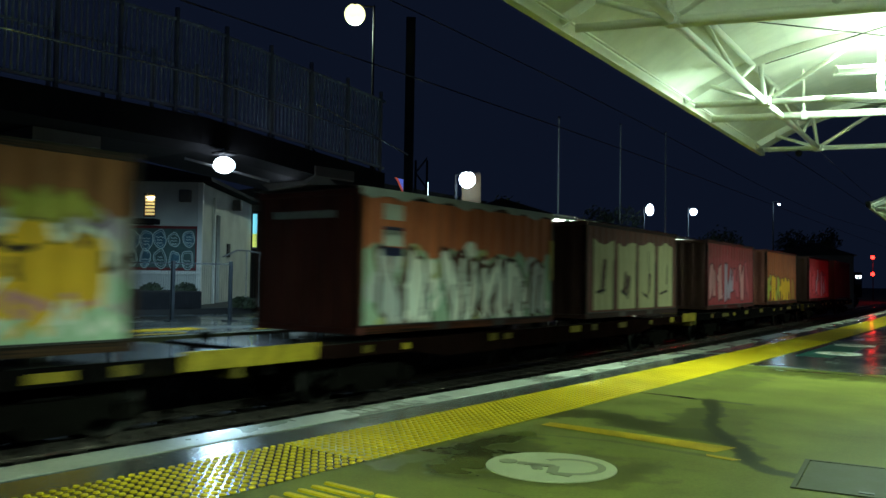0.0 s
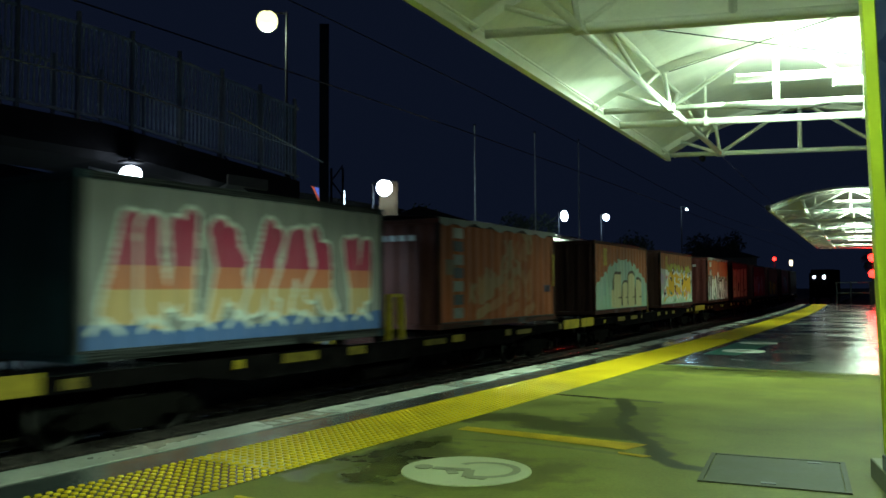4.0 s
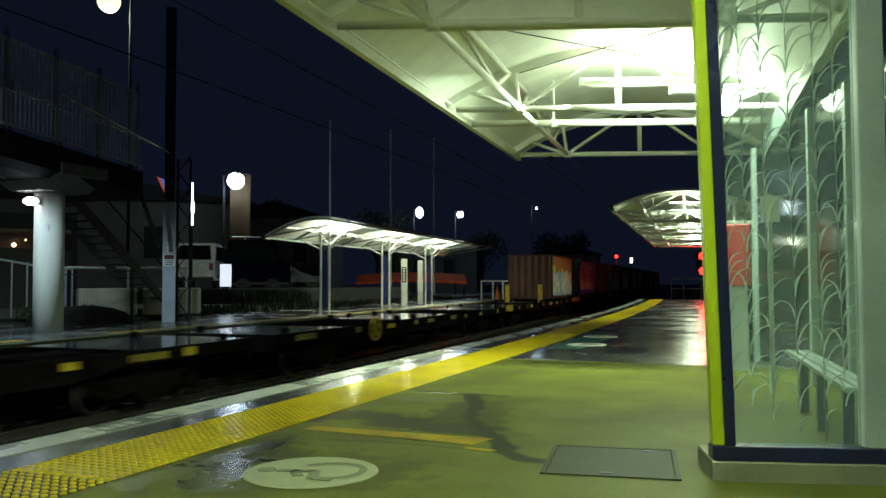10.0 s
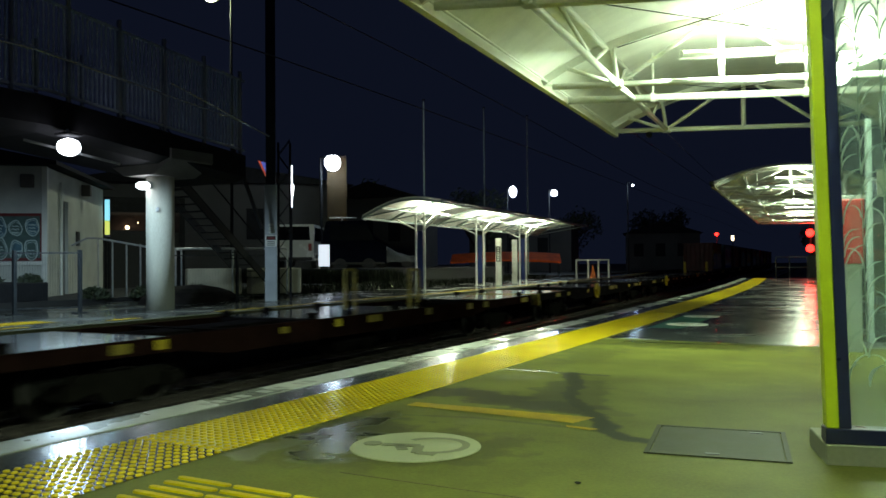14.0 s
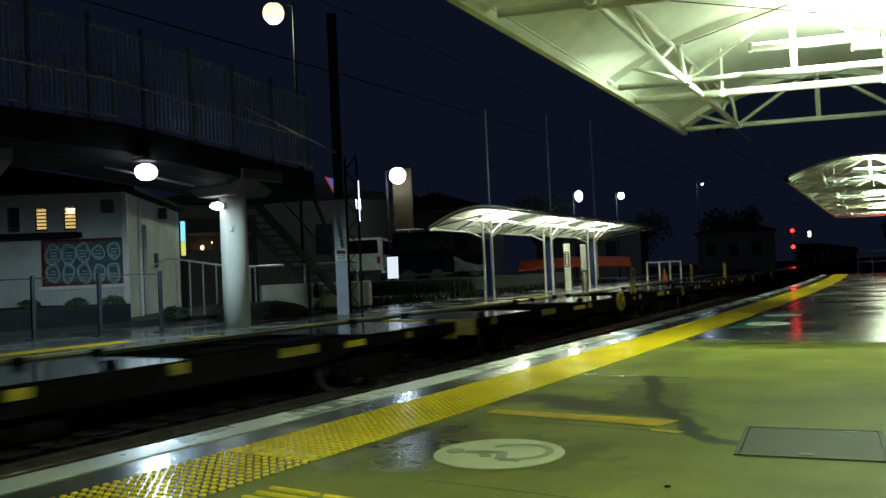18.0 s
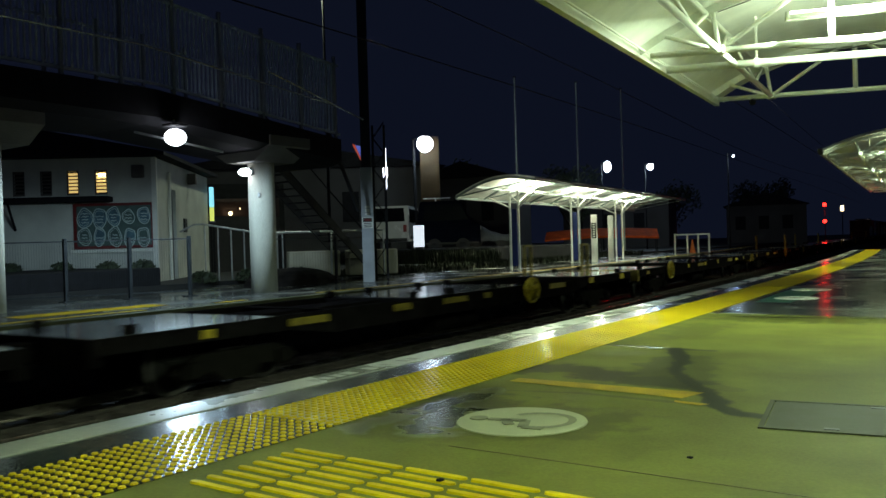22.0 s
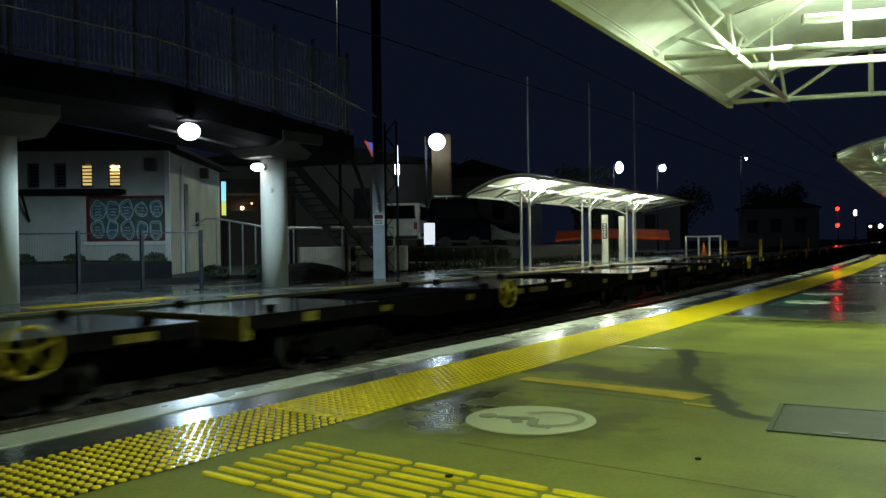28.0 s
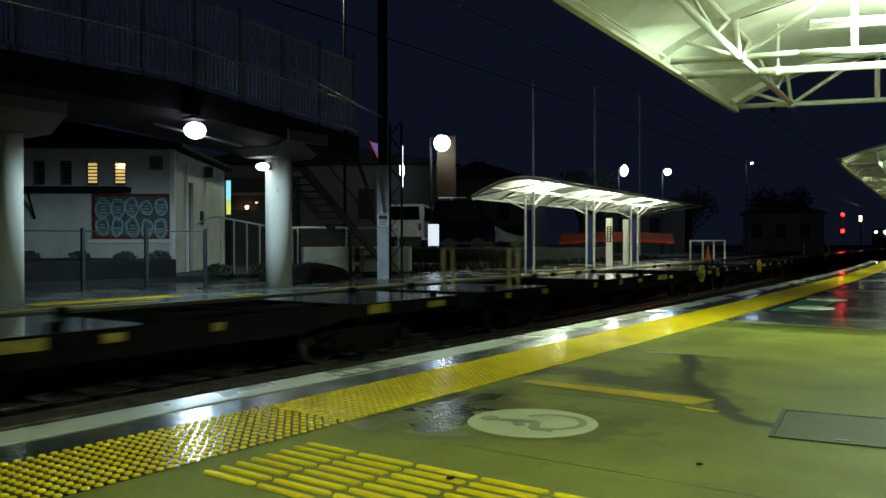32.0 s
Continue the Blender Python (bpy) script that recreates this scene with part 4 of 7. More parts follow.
for x in (BX + 1.2, BX - 1.4):
    for h in (0.12, 1.75):
        bm = B()
        for p, q in zip(BY, BY[1:]):
            bar(bm, (x, p, 4.08 + h + bz(p)), (x, q, 4.08 + h + bz(q)), 0.05, 0.05)
        part("rail", bm, M_picket, bridge)
    y, i = 2.0, 0
    while y < 14.5:
        if i % 11 == 0:
            share("post", POSTM, bridge, (x, y, 4.08 + bz(y)))
        elif x > BX:
            share("picket", PICK, bridge, (x, y, 4.08 + bz(y)))
        y += 0.103
        i += 1
for x in (BX + 1.27, BX - 1.35):
    for p, q in ((2.0, 9.2), (9.2, 14.5)):
        part("handrail", tube(B(), (x, p, 4.84 + bz(p)), (x, q, 4.84 + bz(q)), 0.024, 8), M_handrail, bridge, "bright round handrail")
for y in (12.2, 13.2, 14.4):
    part("handrail_bracket", bar(B(), (BX + 1.2, y, 4.8 + bz(y)), (BX + 1.27, y, 4.84 + bz(y)), 0.02, 0.02), M_handrail, bridge)
part("stair_handrail", tube(B(), (BX + 1.27, 12.3, 4.82), (BX + 1.27, 15.4, 4.10), 0.026, 8), M_handrail, bridge, "bright sloping stair handrail")
# stairs going down beyond the column
M_stair = mat("stair_steel", (0.02, 0.021, 0.023), 0.6, spec=0.2, vary=0.3, bump=0.1)
for x in (-16.85, -16.0):
    part("stringer", bar(B(), (x, 14.3, 3.74), (x, 18.4, 0.50), 0.06, 0.20), M_stair, bridge, "grey stair stringer")
    part("stair_rail", tube(B(), (x, 14.4, 4.6), (x, 18.4, 1.4), 0.02, 8), M_dark, bridge)
for k in range(18):
    f = (k + 0.5) / 18
    part("tread", box(B(), -16.81, -16.04, 14.3 + 4.1 * f - 0.12, 14.3 + 4.1 * f + 0.12, 3.745 - 3.24 * f, 3.765 - 3.24 * f), M_dark, bridge)
part("landing", box(B(), -16.9, -13.4, 13.2, 14.6, 3.455, 3.52), M_dark, bridge, "dark stair landing")
part("brace", bar(B(), (-14.4, 15.25, 3.95), (-14.4, 16.35, 1.9), 0.07, 0.07), M_stair, bridge, "slanting brace beside the mast")


# Darker copy of the column concrete puts shade into the crosshead's colour.
M_shadeconc = mat("shaded_concrete", (0.13, 0.125, 0.115), 0.8, vary=0.3, scale=1.5, fine=30, bump=0.25)


def column(x, y, r, top):
    col = thing("bridge_column", "round pale concrete column under the footbridge", "column", pose(x, y, 0), group="footbridge columns")
    bm = B()
    tube(bm, (0, 0, -0.01), (0, 0, top), r, 40)
    part("shaft", bm, M_colconc, col, smooth=True)
    bm = B()
    prism(bm, [(-0.45, top), (0.45, top), (1.0, top + 0.30), (1.0, top + 0.52), (-1.0, top + 0.52), (-1.0, top + 0.30)], "y", -0.6, 0.6)
    part("crosshead", bm, M_shadeconc, col, "flared concrete crosshead")
    return col


column(-14.3, 12.9, 0.30, 2.93)
column(-14.75, 6.95, 0.30, 2.93)
bm = B()
box(bm, -0.03, 0.03, -0.02, 0.02, -0.05, 0.05, 0.005)
solid("column_box", bm, M_steel, "small pale box fixed to the round column", "junction box", m=pose(-14.08, 12.62, 2.2, 0, 0, 45))
wl = thing("wall_light", "glowing oval bulkhead light on the column", "light fitting", pose(-14.35, 12.48, 2.72, 0, 0, -20))
bm = B()
ball(bm, (0, 0, 0), 0.16, 16, 10, 0.55)
part("lens", bm, E_white, wl, "glowing white lens", True)
bm = B()
box(bm, -0.12, 0.12, 0.05, 0.16, -0.06, 0.08, 0.01)
part("bracket", bm, M_steel, wl)
lamp("column_lamp", "SPOT", (-14.85, 11.95, 2.55), 16, WHITE, 0.12, (-14.85, 11.96, 0), 172)

# ---- shelter on the opposite platform ----
shelter = thing("platform_shelter", "lit platform shelter with a curved roof on paired posts", "platform shelter", pose(-14.4, 24.6, 0, 0, 0, 6.5))
S0, SL = -1.2, 20.5


def sroof(w, h=0.0, y=0.0):
    return Vector((-1.75 + 2.95 * w, y, 2.57 + 0.46 * w + 0.32 * math.sin(math.pi * w) + h))


ws = [k / 12 for k in range(13)]
bm = B()
for h in (0.0, 0.05):
    strip(bm, [sroof(w, h, S0) for w in ws], [sroof(w, h, SL) for w in ws])
for y in (S0, SL):
    strip(bm, [sroof(w, 0.0, y) for w in ws], [sroof(w, 0.05, y) for w in ws])
bmesh.ops.remove_doubles(bm, verts=bm.verts, dist=0.001)
part("roof_sheet", bm, M_roof, shelter, "cream curved roof")
for k in range(11):
    yy = S0 + (SL - S0) * k / 10
    bm = B()
    pts = [sroof(m / 8, -0.04, yy) for m in range(9)]
    for p, q in zip(pts, pts[1:]):
        bar(bm, p, q, 0.05, 0.07)
    part("rib", bm, M_post, shelter)
    part("tie_bar", bar(B(), sroof(0.08, -0.1, yy), sroof(0.92, -0.1, yy), 0.04, 0.04), M_post, shelter)
for w in (0.0, 1.0, 0.25, 0.75):
    part("purlin", bar(B(), sroof(w, -0.05, S0), sroof(w, -0.05, SL), 0.06, 0.08), M_post, shelter)
for yy in (0.0, 6.1, 12.2):
    for x in (-0.27, 0.05):
        part("post", tube(B(), (x, yy, 0), (x, yy, 2.72), 0.04, 10), M_white, shelter, "white round post")
        part("cap_plate", box(B(), x - 0.08, x + 0.08, yy - 0.08, yy + 0.08, 2.721, 2.74), M_white, shelter)
    part("infill_panel", box(B(), -0.20, -0.02, yy - 0.02, yy + 0.02, 0.12, 2.1, 0.004), M_blue, shelter, "dark blue infill panel")
    for x, s in ((-0.27, -1), (0.05, 1)):
        part("strut", tube(B(), (x, yy, 2.15), (x + 0.8 * s, yy, 2.66 + 0.14 * s), 0.03, 8), M_white, shelter)
    for dy in (-1, 1):
        part("strut", tube(B(), (0.05, yy, 2.3), (0.05, yy + 1.1 * dy, 2.76), 0.022, 8), M_white, shelter)
    part("truss_chord", bar(B(), (0.05, yy - 1.6, 2.76), (0.05, yy + 3.2, 2.76), 0.035, 0.035), M_white, shelter)
    part("light_strip", box(B(), 0.35, 0.45, yy + 0.7, yy + 2.1, 3.03, 3.06), E_tube, shelter, "glowing light strip")
    lamp("shelter_lamp", "POINT", shelter.matrix_basis @ Vector((0.4, yy + 1.4, 2.84)), 120.0, (0.9, 1.0, 0.76), 0.12)
    # Added upward fill under the roof whitens the ceiling; no fitting holds it.
    lamp("ceiling_fill", "AREA", shelter.matrix_basis @ Vector((0.1, yy + 1.3, 2.72)), 240.0, (0.9, 1.0, 0.76), (0.7, 1.8), shelter.matrix_basis @ Vector((0.1, yy + 1.301, 5.0)))
M_greyboard = mat("grey_sign_board", (0.22, 0.22, 0.20), 0.5, vary=0.2, bump=0.02)
for yy in (7.3, 9.6):
    sg = thing("platform_sign", "tall pale platform sign with dark lettering bars" if yy < 8 else "tall plain grey platform sign", "sign",
               shelter.matrix_basis @ Matrix.Translation((0.3, yy, 0)), group="tall platform signs")
    part("board", box(B(), -0.13, 0.13, -0.04, 0.04, -0.005, 2.0, 0.006), M_white if yy < 8 else M_greyboard, sg)
    if yy < 8:
        part("dark_panel", box(B(), -0.10, 0.10, -0.046, -0.041, 1.0, 1.65), M_black, sg)
        for k in range(6):
            part("letter_bar", box(B(), -0.05, 0.05, -0.051, -0.047, 1.05 + 0.1 * k, 1.11 + 0.1 * k), M_white, sg)

# ---- station house ----
M_frame = mat("window_frame_paint", (0.10, 0.09, 0.08), 0.5, vary=0.2, bump=0.05)
M_mural = mat("mural_ground", (0.06, 0.11, 0.10), 0.5, vary=0.3, scale=4, bump=0.03)
M_muralline = mat("mural_lines", (0.50, 0.62, 0.58), 0.5, vary=0.15, bump=0.0)
M_muralfill = mat("mural_fill", (0.06, 0.14, 0.18), 0.5, vary=0.4, scale=6, bump=0.0)
house = thing("station_house", "pale rendered station house with louvred windows and a mural", "house", pose(-20.4, 14.4, 0.1, 0, 0, 40))
def wall_with(bm, u0, u1, z0, z1, holes, place):
    """A wall of blocks round rectangular holes (u0, u1, z0, z1)."""
    us = sorted({u0, u1, *[h[0] for h in holes], *[h[1] for h in holes]})
    zs = sorted({z0, z1, *[h[2] for h in holes], *[h[3] for h in holes]})
    for a, b in zip(us, us[1:]):
        for c, d in zip(zs, zs[1:]):
            if not any(h[0] <= a and b <= h[1] and h[2] <= c and d <= h[3] for h in holes):
                place(bm, a, b, c, d)
    bmesh.ops.remove_doubles(bm, verts=bm.verts, dist=0.001)
    return bm


wins = [(-3.95, -3.62, 2.57, 3.27), (-3.20, -2.87, 2.57, 3.27), (-2.46, -2.13, 2.57, 3.27), (-1.69, -1.34, 2.57, 3.27)]
front = part("front_wall", wall_with(B(), -9.0, 0.0, 0.0, 3.62, wins, lambda bm, a, b, c, d: box(bm, a, b, 0.0, 0.2, c, d)), M_render, house)
end = part("end_wall", wall_with(B(), 0.2, 7.2, 0.0, 3.6, [(1.5, 2.35, 0.0, 2.8)], lambda bm, a, b, c, d: box(bm, -0.2, 0.0, a, b, c, d)), M_render, house)
for i, (a, b, c, d) in enumerate(wins):
    win = part("window", box(B(), a, b, 0.16, 0.19, c, d), E_window if i > 1 else M_black, house, "warm lit window" if i > 1 else "dark window")
    for k in range(7):
        z = c + 0.05 + k * 0.1
        bm = B()
        bar(bm, (a, 0.09, z), (b, 0.09, z), 0.06, 0.035)
        part("louvre", bm, M_frame, win)
    bm = B()
    for x0, x1, z0, z1 in ((a, a + 0.03, c, d), (b - 0.03, b, c, d), (a, b, c, c + 0.03), (a, b, d - 0.03, d)):
        box(bm, x0, x1, 0.02, 0.06, z0, z1)
    part("frame", bm, M_frame, win)
bm = B()
box(bm, -1.62, -1.42, 0.10, 0.12, 3.10, 3.17)
part("tube_lamp", bm, glow("inside_lamp", (1.0, 0.95, 0.75), 10), house, "bright lamp behind the louvres")
bm = B()
box(bm, -9.0, -1.19, -0.55, -0.002, 2.35, 2.50, 0.01)
part("ledge", bm, M_dark, house, "dark awning ledge")
for x in (-3.9, -6.5):
    bm = B()
    bar(bm, (x, -0.02, 1.6), (x, -0.5, 2.36), 0.05, 0.05)
    part("brace", bm, M_dark, house)
bm = B()
box(bm, -2.30, -0.06, -0.05, -0.002, 1.02, 2.32, 0.01)
mural = part("mural_frame", bm, M_redboard, house, "dull red frame round the mural")
bm = B()
box(bm, -2.20, -0.14, -0.056, -0.05, 1.10, 2.24)
part("mural_ground", bm, M_mural, mural, "dark green mural with pale looped figures")
rng = random.Random(21)


def ribbon(pts, w):
    """A flat painted line through points (x, z) of the mural."""
    bm = B()
    for (xa, za), (xb, zb) in zip(pts, pts[1:]):
        d = math.hypot(xb - xa, zb - za) or 1.0
        nx, nz = -(zb - za) / d * w / 2, (xb - xa) / d * w / 2
        bm.faces.new([bm.verts.new(v) for v in ((xa - nx, -0.064, za - nz), (xb - nx, -0.064, zb - nz), (xb + nx, -0.064, zb + nz), (xa + nx, -0.064, za + nz))])
    part("painted_line", bm, M_muralline, mural)


for r in range(2):
    for c in range(5):
        cx, cz = -1.98 + 0.41 * c + rng.uniform(-0.02, 0.02), 1.36 + 0.56 * r + rng.uniform(-0.04, 0.04)
        rx, rz = rng.uniform(0.15, 0.21), rng.uniform(0.20, 0.29)
        waist, p1 = rng.uniform(0.05, 0.22), rng.uniform(0, 6.3)
        arc = [2 * math.pi * k / 26 for k in range(27)]

        def outline(f):
            return [(cx + f * rx * (1 - waist * math.cos(2 * a + p1)) * math.cos(a), cz + f * rz * (1 + 0.10 * math.sin(3 * a + p1)) * math.sin(a)) for a in arc]
        bm = B()
        bm.faces.new([bm.verts.new((x, -0.060, z)) for x, z in outline(0.97)[:-1]])
        part("loop_fill", bm, M_muralfill if (r + c) % 2 or c == 1 else M_mural, mural)
        ribbon(outline(1.0), 0.026)
        ribbon(outline(0.78)[(3 if c % 2 else 0):(24 if r else 27)], 0.014)
        for k in range(rng.choice((2, 3, 3, 4))):
            z = cz - 0.12 + 0.085 * k
            w = rx * rng.uniform(0.35, 0.6)
            ribbon([(cx - w + 2 * w * q / 6, z + 0.018 * math.sin(q * 1.9 + k + p1)) for q in range(7)], 0.022)
bm = B()
box(bm, -2.4, 0.0, -0.07, -0.002, 0.90, 1.0, 0.01)
part("mural_sill", bm, M_white, house, "white sill under the mural")
bm = B()
box(bm, -0.10, 0.05, -0.06, 0.05, 0.0, 3.6, 0.01)
part("corner_trim", bm, M_white, house, "white corner trim")
bm = B()
tube(bm, (0.06, 1.35, 0.0), (0.06, 1.35, 3.3), 0.045, 8)
part("downpipe", bm, M_white, house)
bm = B()
box(bm, -0.14, -0.1, 1.5, 2.35, 0.0, 2.8)
part("door", bm, M_frame, house, "dark door, shut")
bm = B()
box(bm, 0.002, 0.05, 3.25, 3.62, 1.5, 1.95, 0.01)
part("meter_box", bm, M_black, house)
for m in (Matrix.Translation((-0.45, -0.10, 3.2)), Matrix.Translation((0.12, 4.1, 3.3))):
    bm = B()
    box(bm, -0.16, 0.16, -0.1, 0.1, -0.18, 0.18, 0.02)
    bmesh.ops.transform(bm, matrix=m, verts=bm.verts)
    part("loudspeaker", bm, M_frame, house)
bm = B()
prism(bm, [(-9.3, 3.63), (0.35, 3.63), (0.35, 3.74), (-4.5, 4.7), (-9.3, 3.9)], "y", -0.35, 7.5)
part("roof", bm, M_dark, house)

# ---- garden, fences and rails by the house ----
M_bush = mat("shrub_leaf", (0.035, 0.05, 0.022), 0.7, vary=0.5, scale=8, bump=0.3)
M_pale = mat("pale_block", (0.42, 0.38, 0.28), 0.8, vary=0.2, scale=2, bump=0.2)
rng = random.Random(8)
def shrub(x, y, z, r, label="low dark shrub in the garden bed"):
    bm = B()
    for k in range(260):
        a, b = rng.uniform(0, 2 * math.pi), rng.uniform(0.0, 1.3)
        q = Vector((r * math.cos(a) * math.cos(b), r * math.sin(a) * math.cos(b), 0.75 * r * math.sin(b))) * rng.uniform(0.55, 1.05)
        n = Vector((rng.uniform(-1, 1), rng.uniform(-1, 1), rng.uniform(-0.3, 1))).normalized()
        t = n.orthogonal().normalized() * rng.uniform(0.05, 0.10)
        s = n.cross(t).normalized() * rng.uniform(0.02, 0.04)
        bm.faces.new([bm.verts.new(q + v) for v in (-t, s, t, -s)])
    sh = thing("shrub", label, "shrub", pose(x, y, z), group="shrubs in the bed")
    part("foliage", bm, M_bush, sh)
    bm = B()
    tube(bm, (0, 0, -0.03), (0, 0, r * 0.5), 0.03, 6)
    part("stem", bm, M_sleeper, sh)


for x, y, r in ((-18.9, 12.9, 0.5), (-19.4, 12.2, 0.45), (-20.2, 11.4, 0.5), (-18.4, 14.4, 0.4), (-17.9, 15.6, 0.4), (-21.2, 10.6, 0.5), (-17.0, 16.6, 0.4)):
    shrub(x, y, 0.56 if y < 13 else 0.12, r * (0.6 if y < 13 else 1.0))
bed = B()
box(bed, -22.5, -18.3, 7.5, 13.0, 0.1, 0.58, 0.03)
solid("garden_bed", bed, M_dark, "raised dark garden bed behind the fence", "garden bed")


def fence(pts, h, label, mesh=True):
    f = thing("mesh_fence", label, "fence", Matrix.Translation((*pts[0], 0)), group="mesh fences")
    o = Vector((*pts[0], 0))
    for p in pts:
        q = Vector((*p, 0)) - o
        bm = B()
        box(bm, q.x - 0.035, q.x + 0.035, q.y - 0.035, q.y + 0.035, -0.005, h + 0.03, 0.005)
        part("post", bm, M_fence, f)
        bm = B()
        box(bm, q.x - 0.12, q.x + 0.12, q.y - 0.12, q.y + 0.12, -0.004, 0.02)
        part("base_plate", bm, M_fence, f)
    for p, q in zip(pts, pts[1:]):
        a, b = Vector((*p, 0)) - o, Vector((*q, 0)) - o
        for z in (h - 0.03, 0.12):
            bm = B()
            bar(bm, a + Vector((0, 0, z)), b + Vector((0, 0, z)), 0.026, 0.026)
            part("rail", bm, M_fence, f)
        if mesh:
            bm = B()
            n = 26
            for k in range(1, n):
                c = a.lerp(b, k / n)
                tube(bm, c + Vector((0, 0, 0.14)), c + Vector((0, 0, h - 0.05)), 0.002, 3)
            part("wire_panel", bm, M_fence, f, "fine welded wire panel")["kind"] = "stuff"
    return f


fence([(-17.5, 7.1), (-16.82, 8.15), (-16.16, 9.2), (-15.5, 10.25), (-14.85, 11.27)], 1.28, "grey steel mesh fence along the opposite platform")
fence([(-15.9, 14.4), (-15.5, 16.6), (-15.3, 18.0)], 1.25, "thin mesh fence beside the stairs")

handrail = thing("ramp_handrail", "galvanised ramp handrail with upright posts", "handrail", pose(-18.9, 14.9, 0.1))
for k in range(7):
    f = k / 6
    p = Vector((1.3 * f * 1.1, 1.45 * f * 1.1, 0))
    bm = B()
    tube(bm, p, p + Vector((0, 0, 1.62 - 0.32 * f)), 0.022, 8)
    part("post", bm, M_steel, handrail)
for p, q in (((-0.45, -0.5, 1.42), (-0.2, -0.2, 1.62)), ((-0.2, -0.2, 1.62), (0.0, 0.0, 1.62)), ((0.0, 0.0, 1.62), (0.9, 1.0, 1.36)), ((0.9, 1.0, 1.36), (1.43, 1.6, 1.30))):
    part("rail", tube(B(), p, q, 0.026, 8), M_steel, handrail)
rail2 = thing("yard_handrail", "pale steel handrail above low concrete blocks", "handrail", pose(-17.6, 16.4, 0.1))
for k in range(3):
    bm = B()
    tube(bm, (0.95 * k, 1.25 * k, 0), (0.95 * k, 1.25 * k, 1.35), 0.03, 8)
    part("post", bm, M_steel, rail2)
bm = B()
tube(bm, (0, 0, 1.33), (1.9, 2.5, 1.33), 0.03, 8)
part("rail", bm, M_steel, rail2)
for k in range(2):
    bl = B()
    box(bl, -0.3, 0.3, 0.0, 1.5, 0.0, 0.75, 0.03)
    solid("concrete_block", bl, M_pale, "pale concrete barrier block in the yard", "barrier", group="barrier blocks", m=pose(-17.7 + 1.05 * k, 16.9 + 1.4 * k, 0.12, 0, 0, -37))
mound = B()
bmesh.ops.create_uvsphere(mound, u_segments=24, v_segments=10, radius=1.0, matrix=Matrix.Diagonal((1.0, 1.5, 0.45, 1)))
solid("gravel_mound", mound, M_ballast, "grey heap of gravel behind the fence", "mound", m=pose(-16.4, 15.8, 0.0))
wall2 = B()
box(wall2, -26, -25.7, 20, 27, 0.1, 2.3)
solid("yard_wall", wall2, M_ground, "dim rendered wall across the yard", "wall", kind="structure")

# ---- mast with the warning sign ----
mast = thing("signal_mast", "grey steel mast with a red and white danger sign", "mast", pose(-14.62, 16.95, 0, 0, 0, 40))
bm = B()
box(bm, -0.16, 0.16, -0.12, 0.12, -0.01, 3.1, 0.01)
part("mast_body", bm, mat("mast_paint", (0.42, 0.44, 0.46), 0.5, vary=0.15, scale=3, bump=0.03), mast, "grey painted lower mast")
# Near-black steel above 3.1 m puts the mast top's shade into its colour.
part("shaded_upper_mast", box(B(), -0.13, 0.13, -0.10, 0.10, 3.1, 8.2, 0.01), M_fence, mast, "upper mast in dark steel that stands in for shade")
bm = B()
box(bm, -0.15, 0.15, -0.135, -0.125, 1.45, 1.75, 0.003)
sg = part("danger_sign", bm, M_white, mast, "white sign with a red oval")
bm = B()
box(bm, -0.12, 0.12, -0.142, -0.137, 1.62, 1.73)
part("black_panel", bm, M_black, sg)
bm = B()
bmesh.ops.create_cone(bm, cap_ends=True, segments=20, radius1=1, radius2=1, depth=0.004, matrix=Matrix.Translation((0, -0.146, 1.675)) @ pose(0, 0, 0, 90, 0, 0) @ Matrix.Diagonal((0.10, 0.04, 1, 1)))
part("red_oval", bm, M_redboard, sg)
for k in range(3):
    bm = B()
    box(bm, -0.10, 0.10, -0.141, -0.137, 1.48 + 0.045 * k, 1.50 + 0.045 * k)
    part("letter_bar", bm, M_black, sg)
bm = B()
box(bm, -0.06, 0.06, -0.135, -0.125, 1.80, 2.06, 0.003)
part("number_plate", bm, M_white, mast, "small white plate with grey bars")
for z in (1.86, 1.98):
    bm = B()
    box(bm, -0.13, 0.13, -0.15, -0.13, z, z + 0.02)
    part("clip", bm, M_steel, mast)
lattice = thing("lattice_mast", "dark lattice steel mast rising behind the platform", "mast", pose(-14.72, 17.62, 0, 0, 0, 40))
for x in (-0.16, 0.16):
    for y in (-0.16, 0.16):
        bm = B()
        box(bm, x - 0.03, x + 0.03, y - 0.03, y + 0.03, -0.01, 4.3)
        part("leg", bm, M_dark, lattice)
for k in range(10):
    bm = B()
    s = 1 if k % 2 else -1
    for y in (-0.16, 0.16):
        bar(bm, (-0.16 * s, y, 0.1 + 0.43 * k), (0.16 * s, y, 0.53 + 0.43 * k), 0.03, 0.02)
    part("lacing", bm, M_dark, lattice)

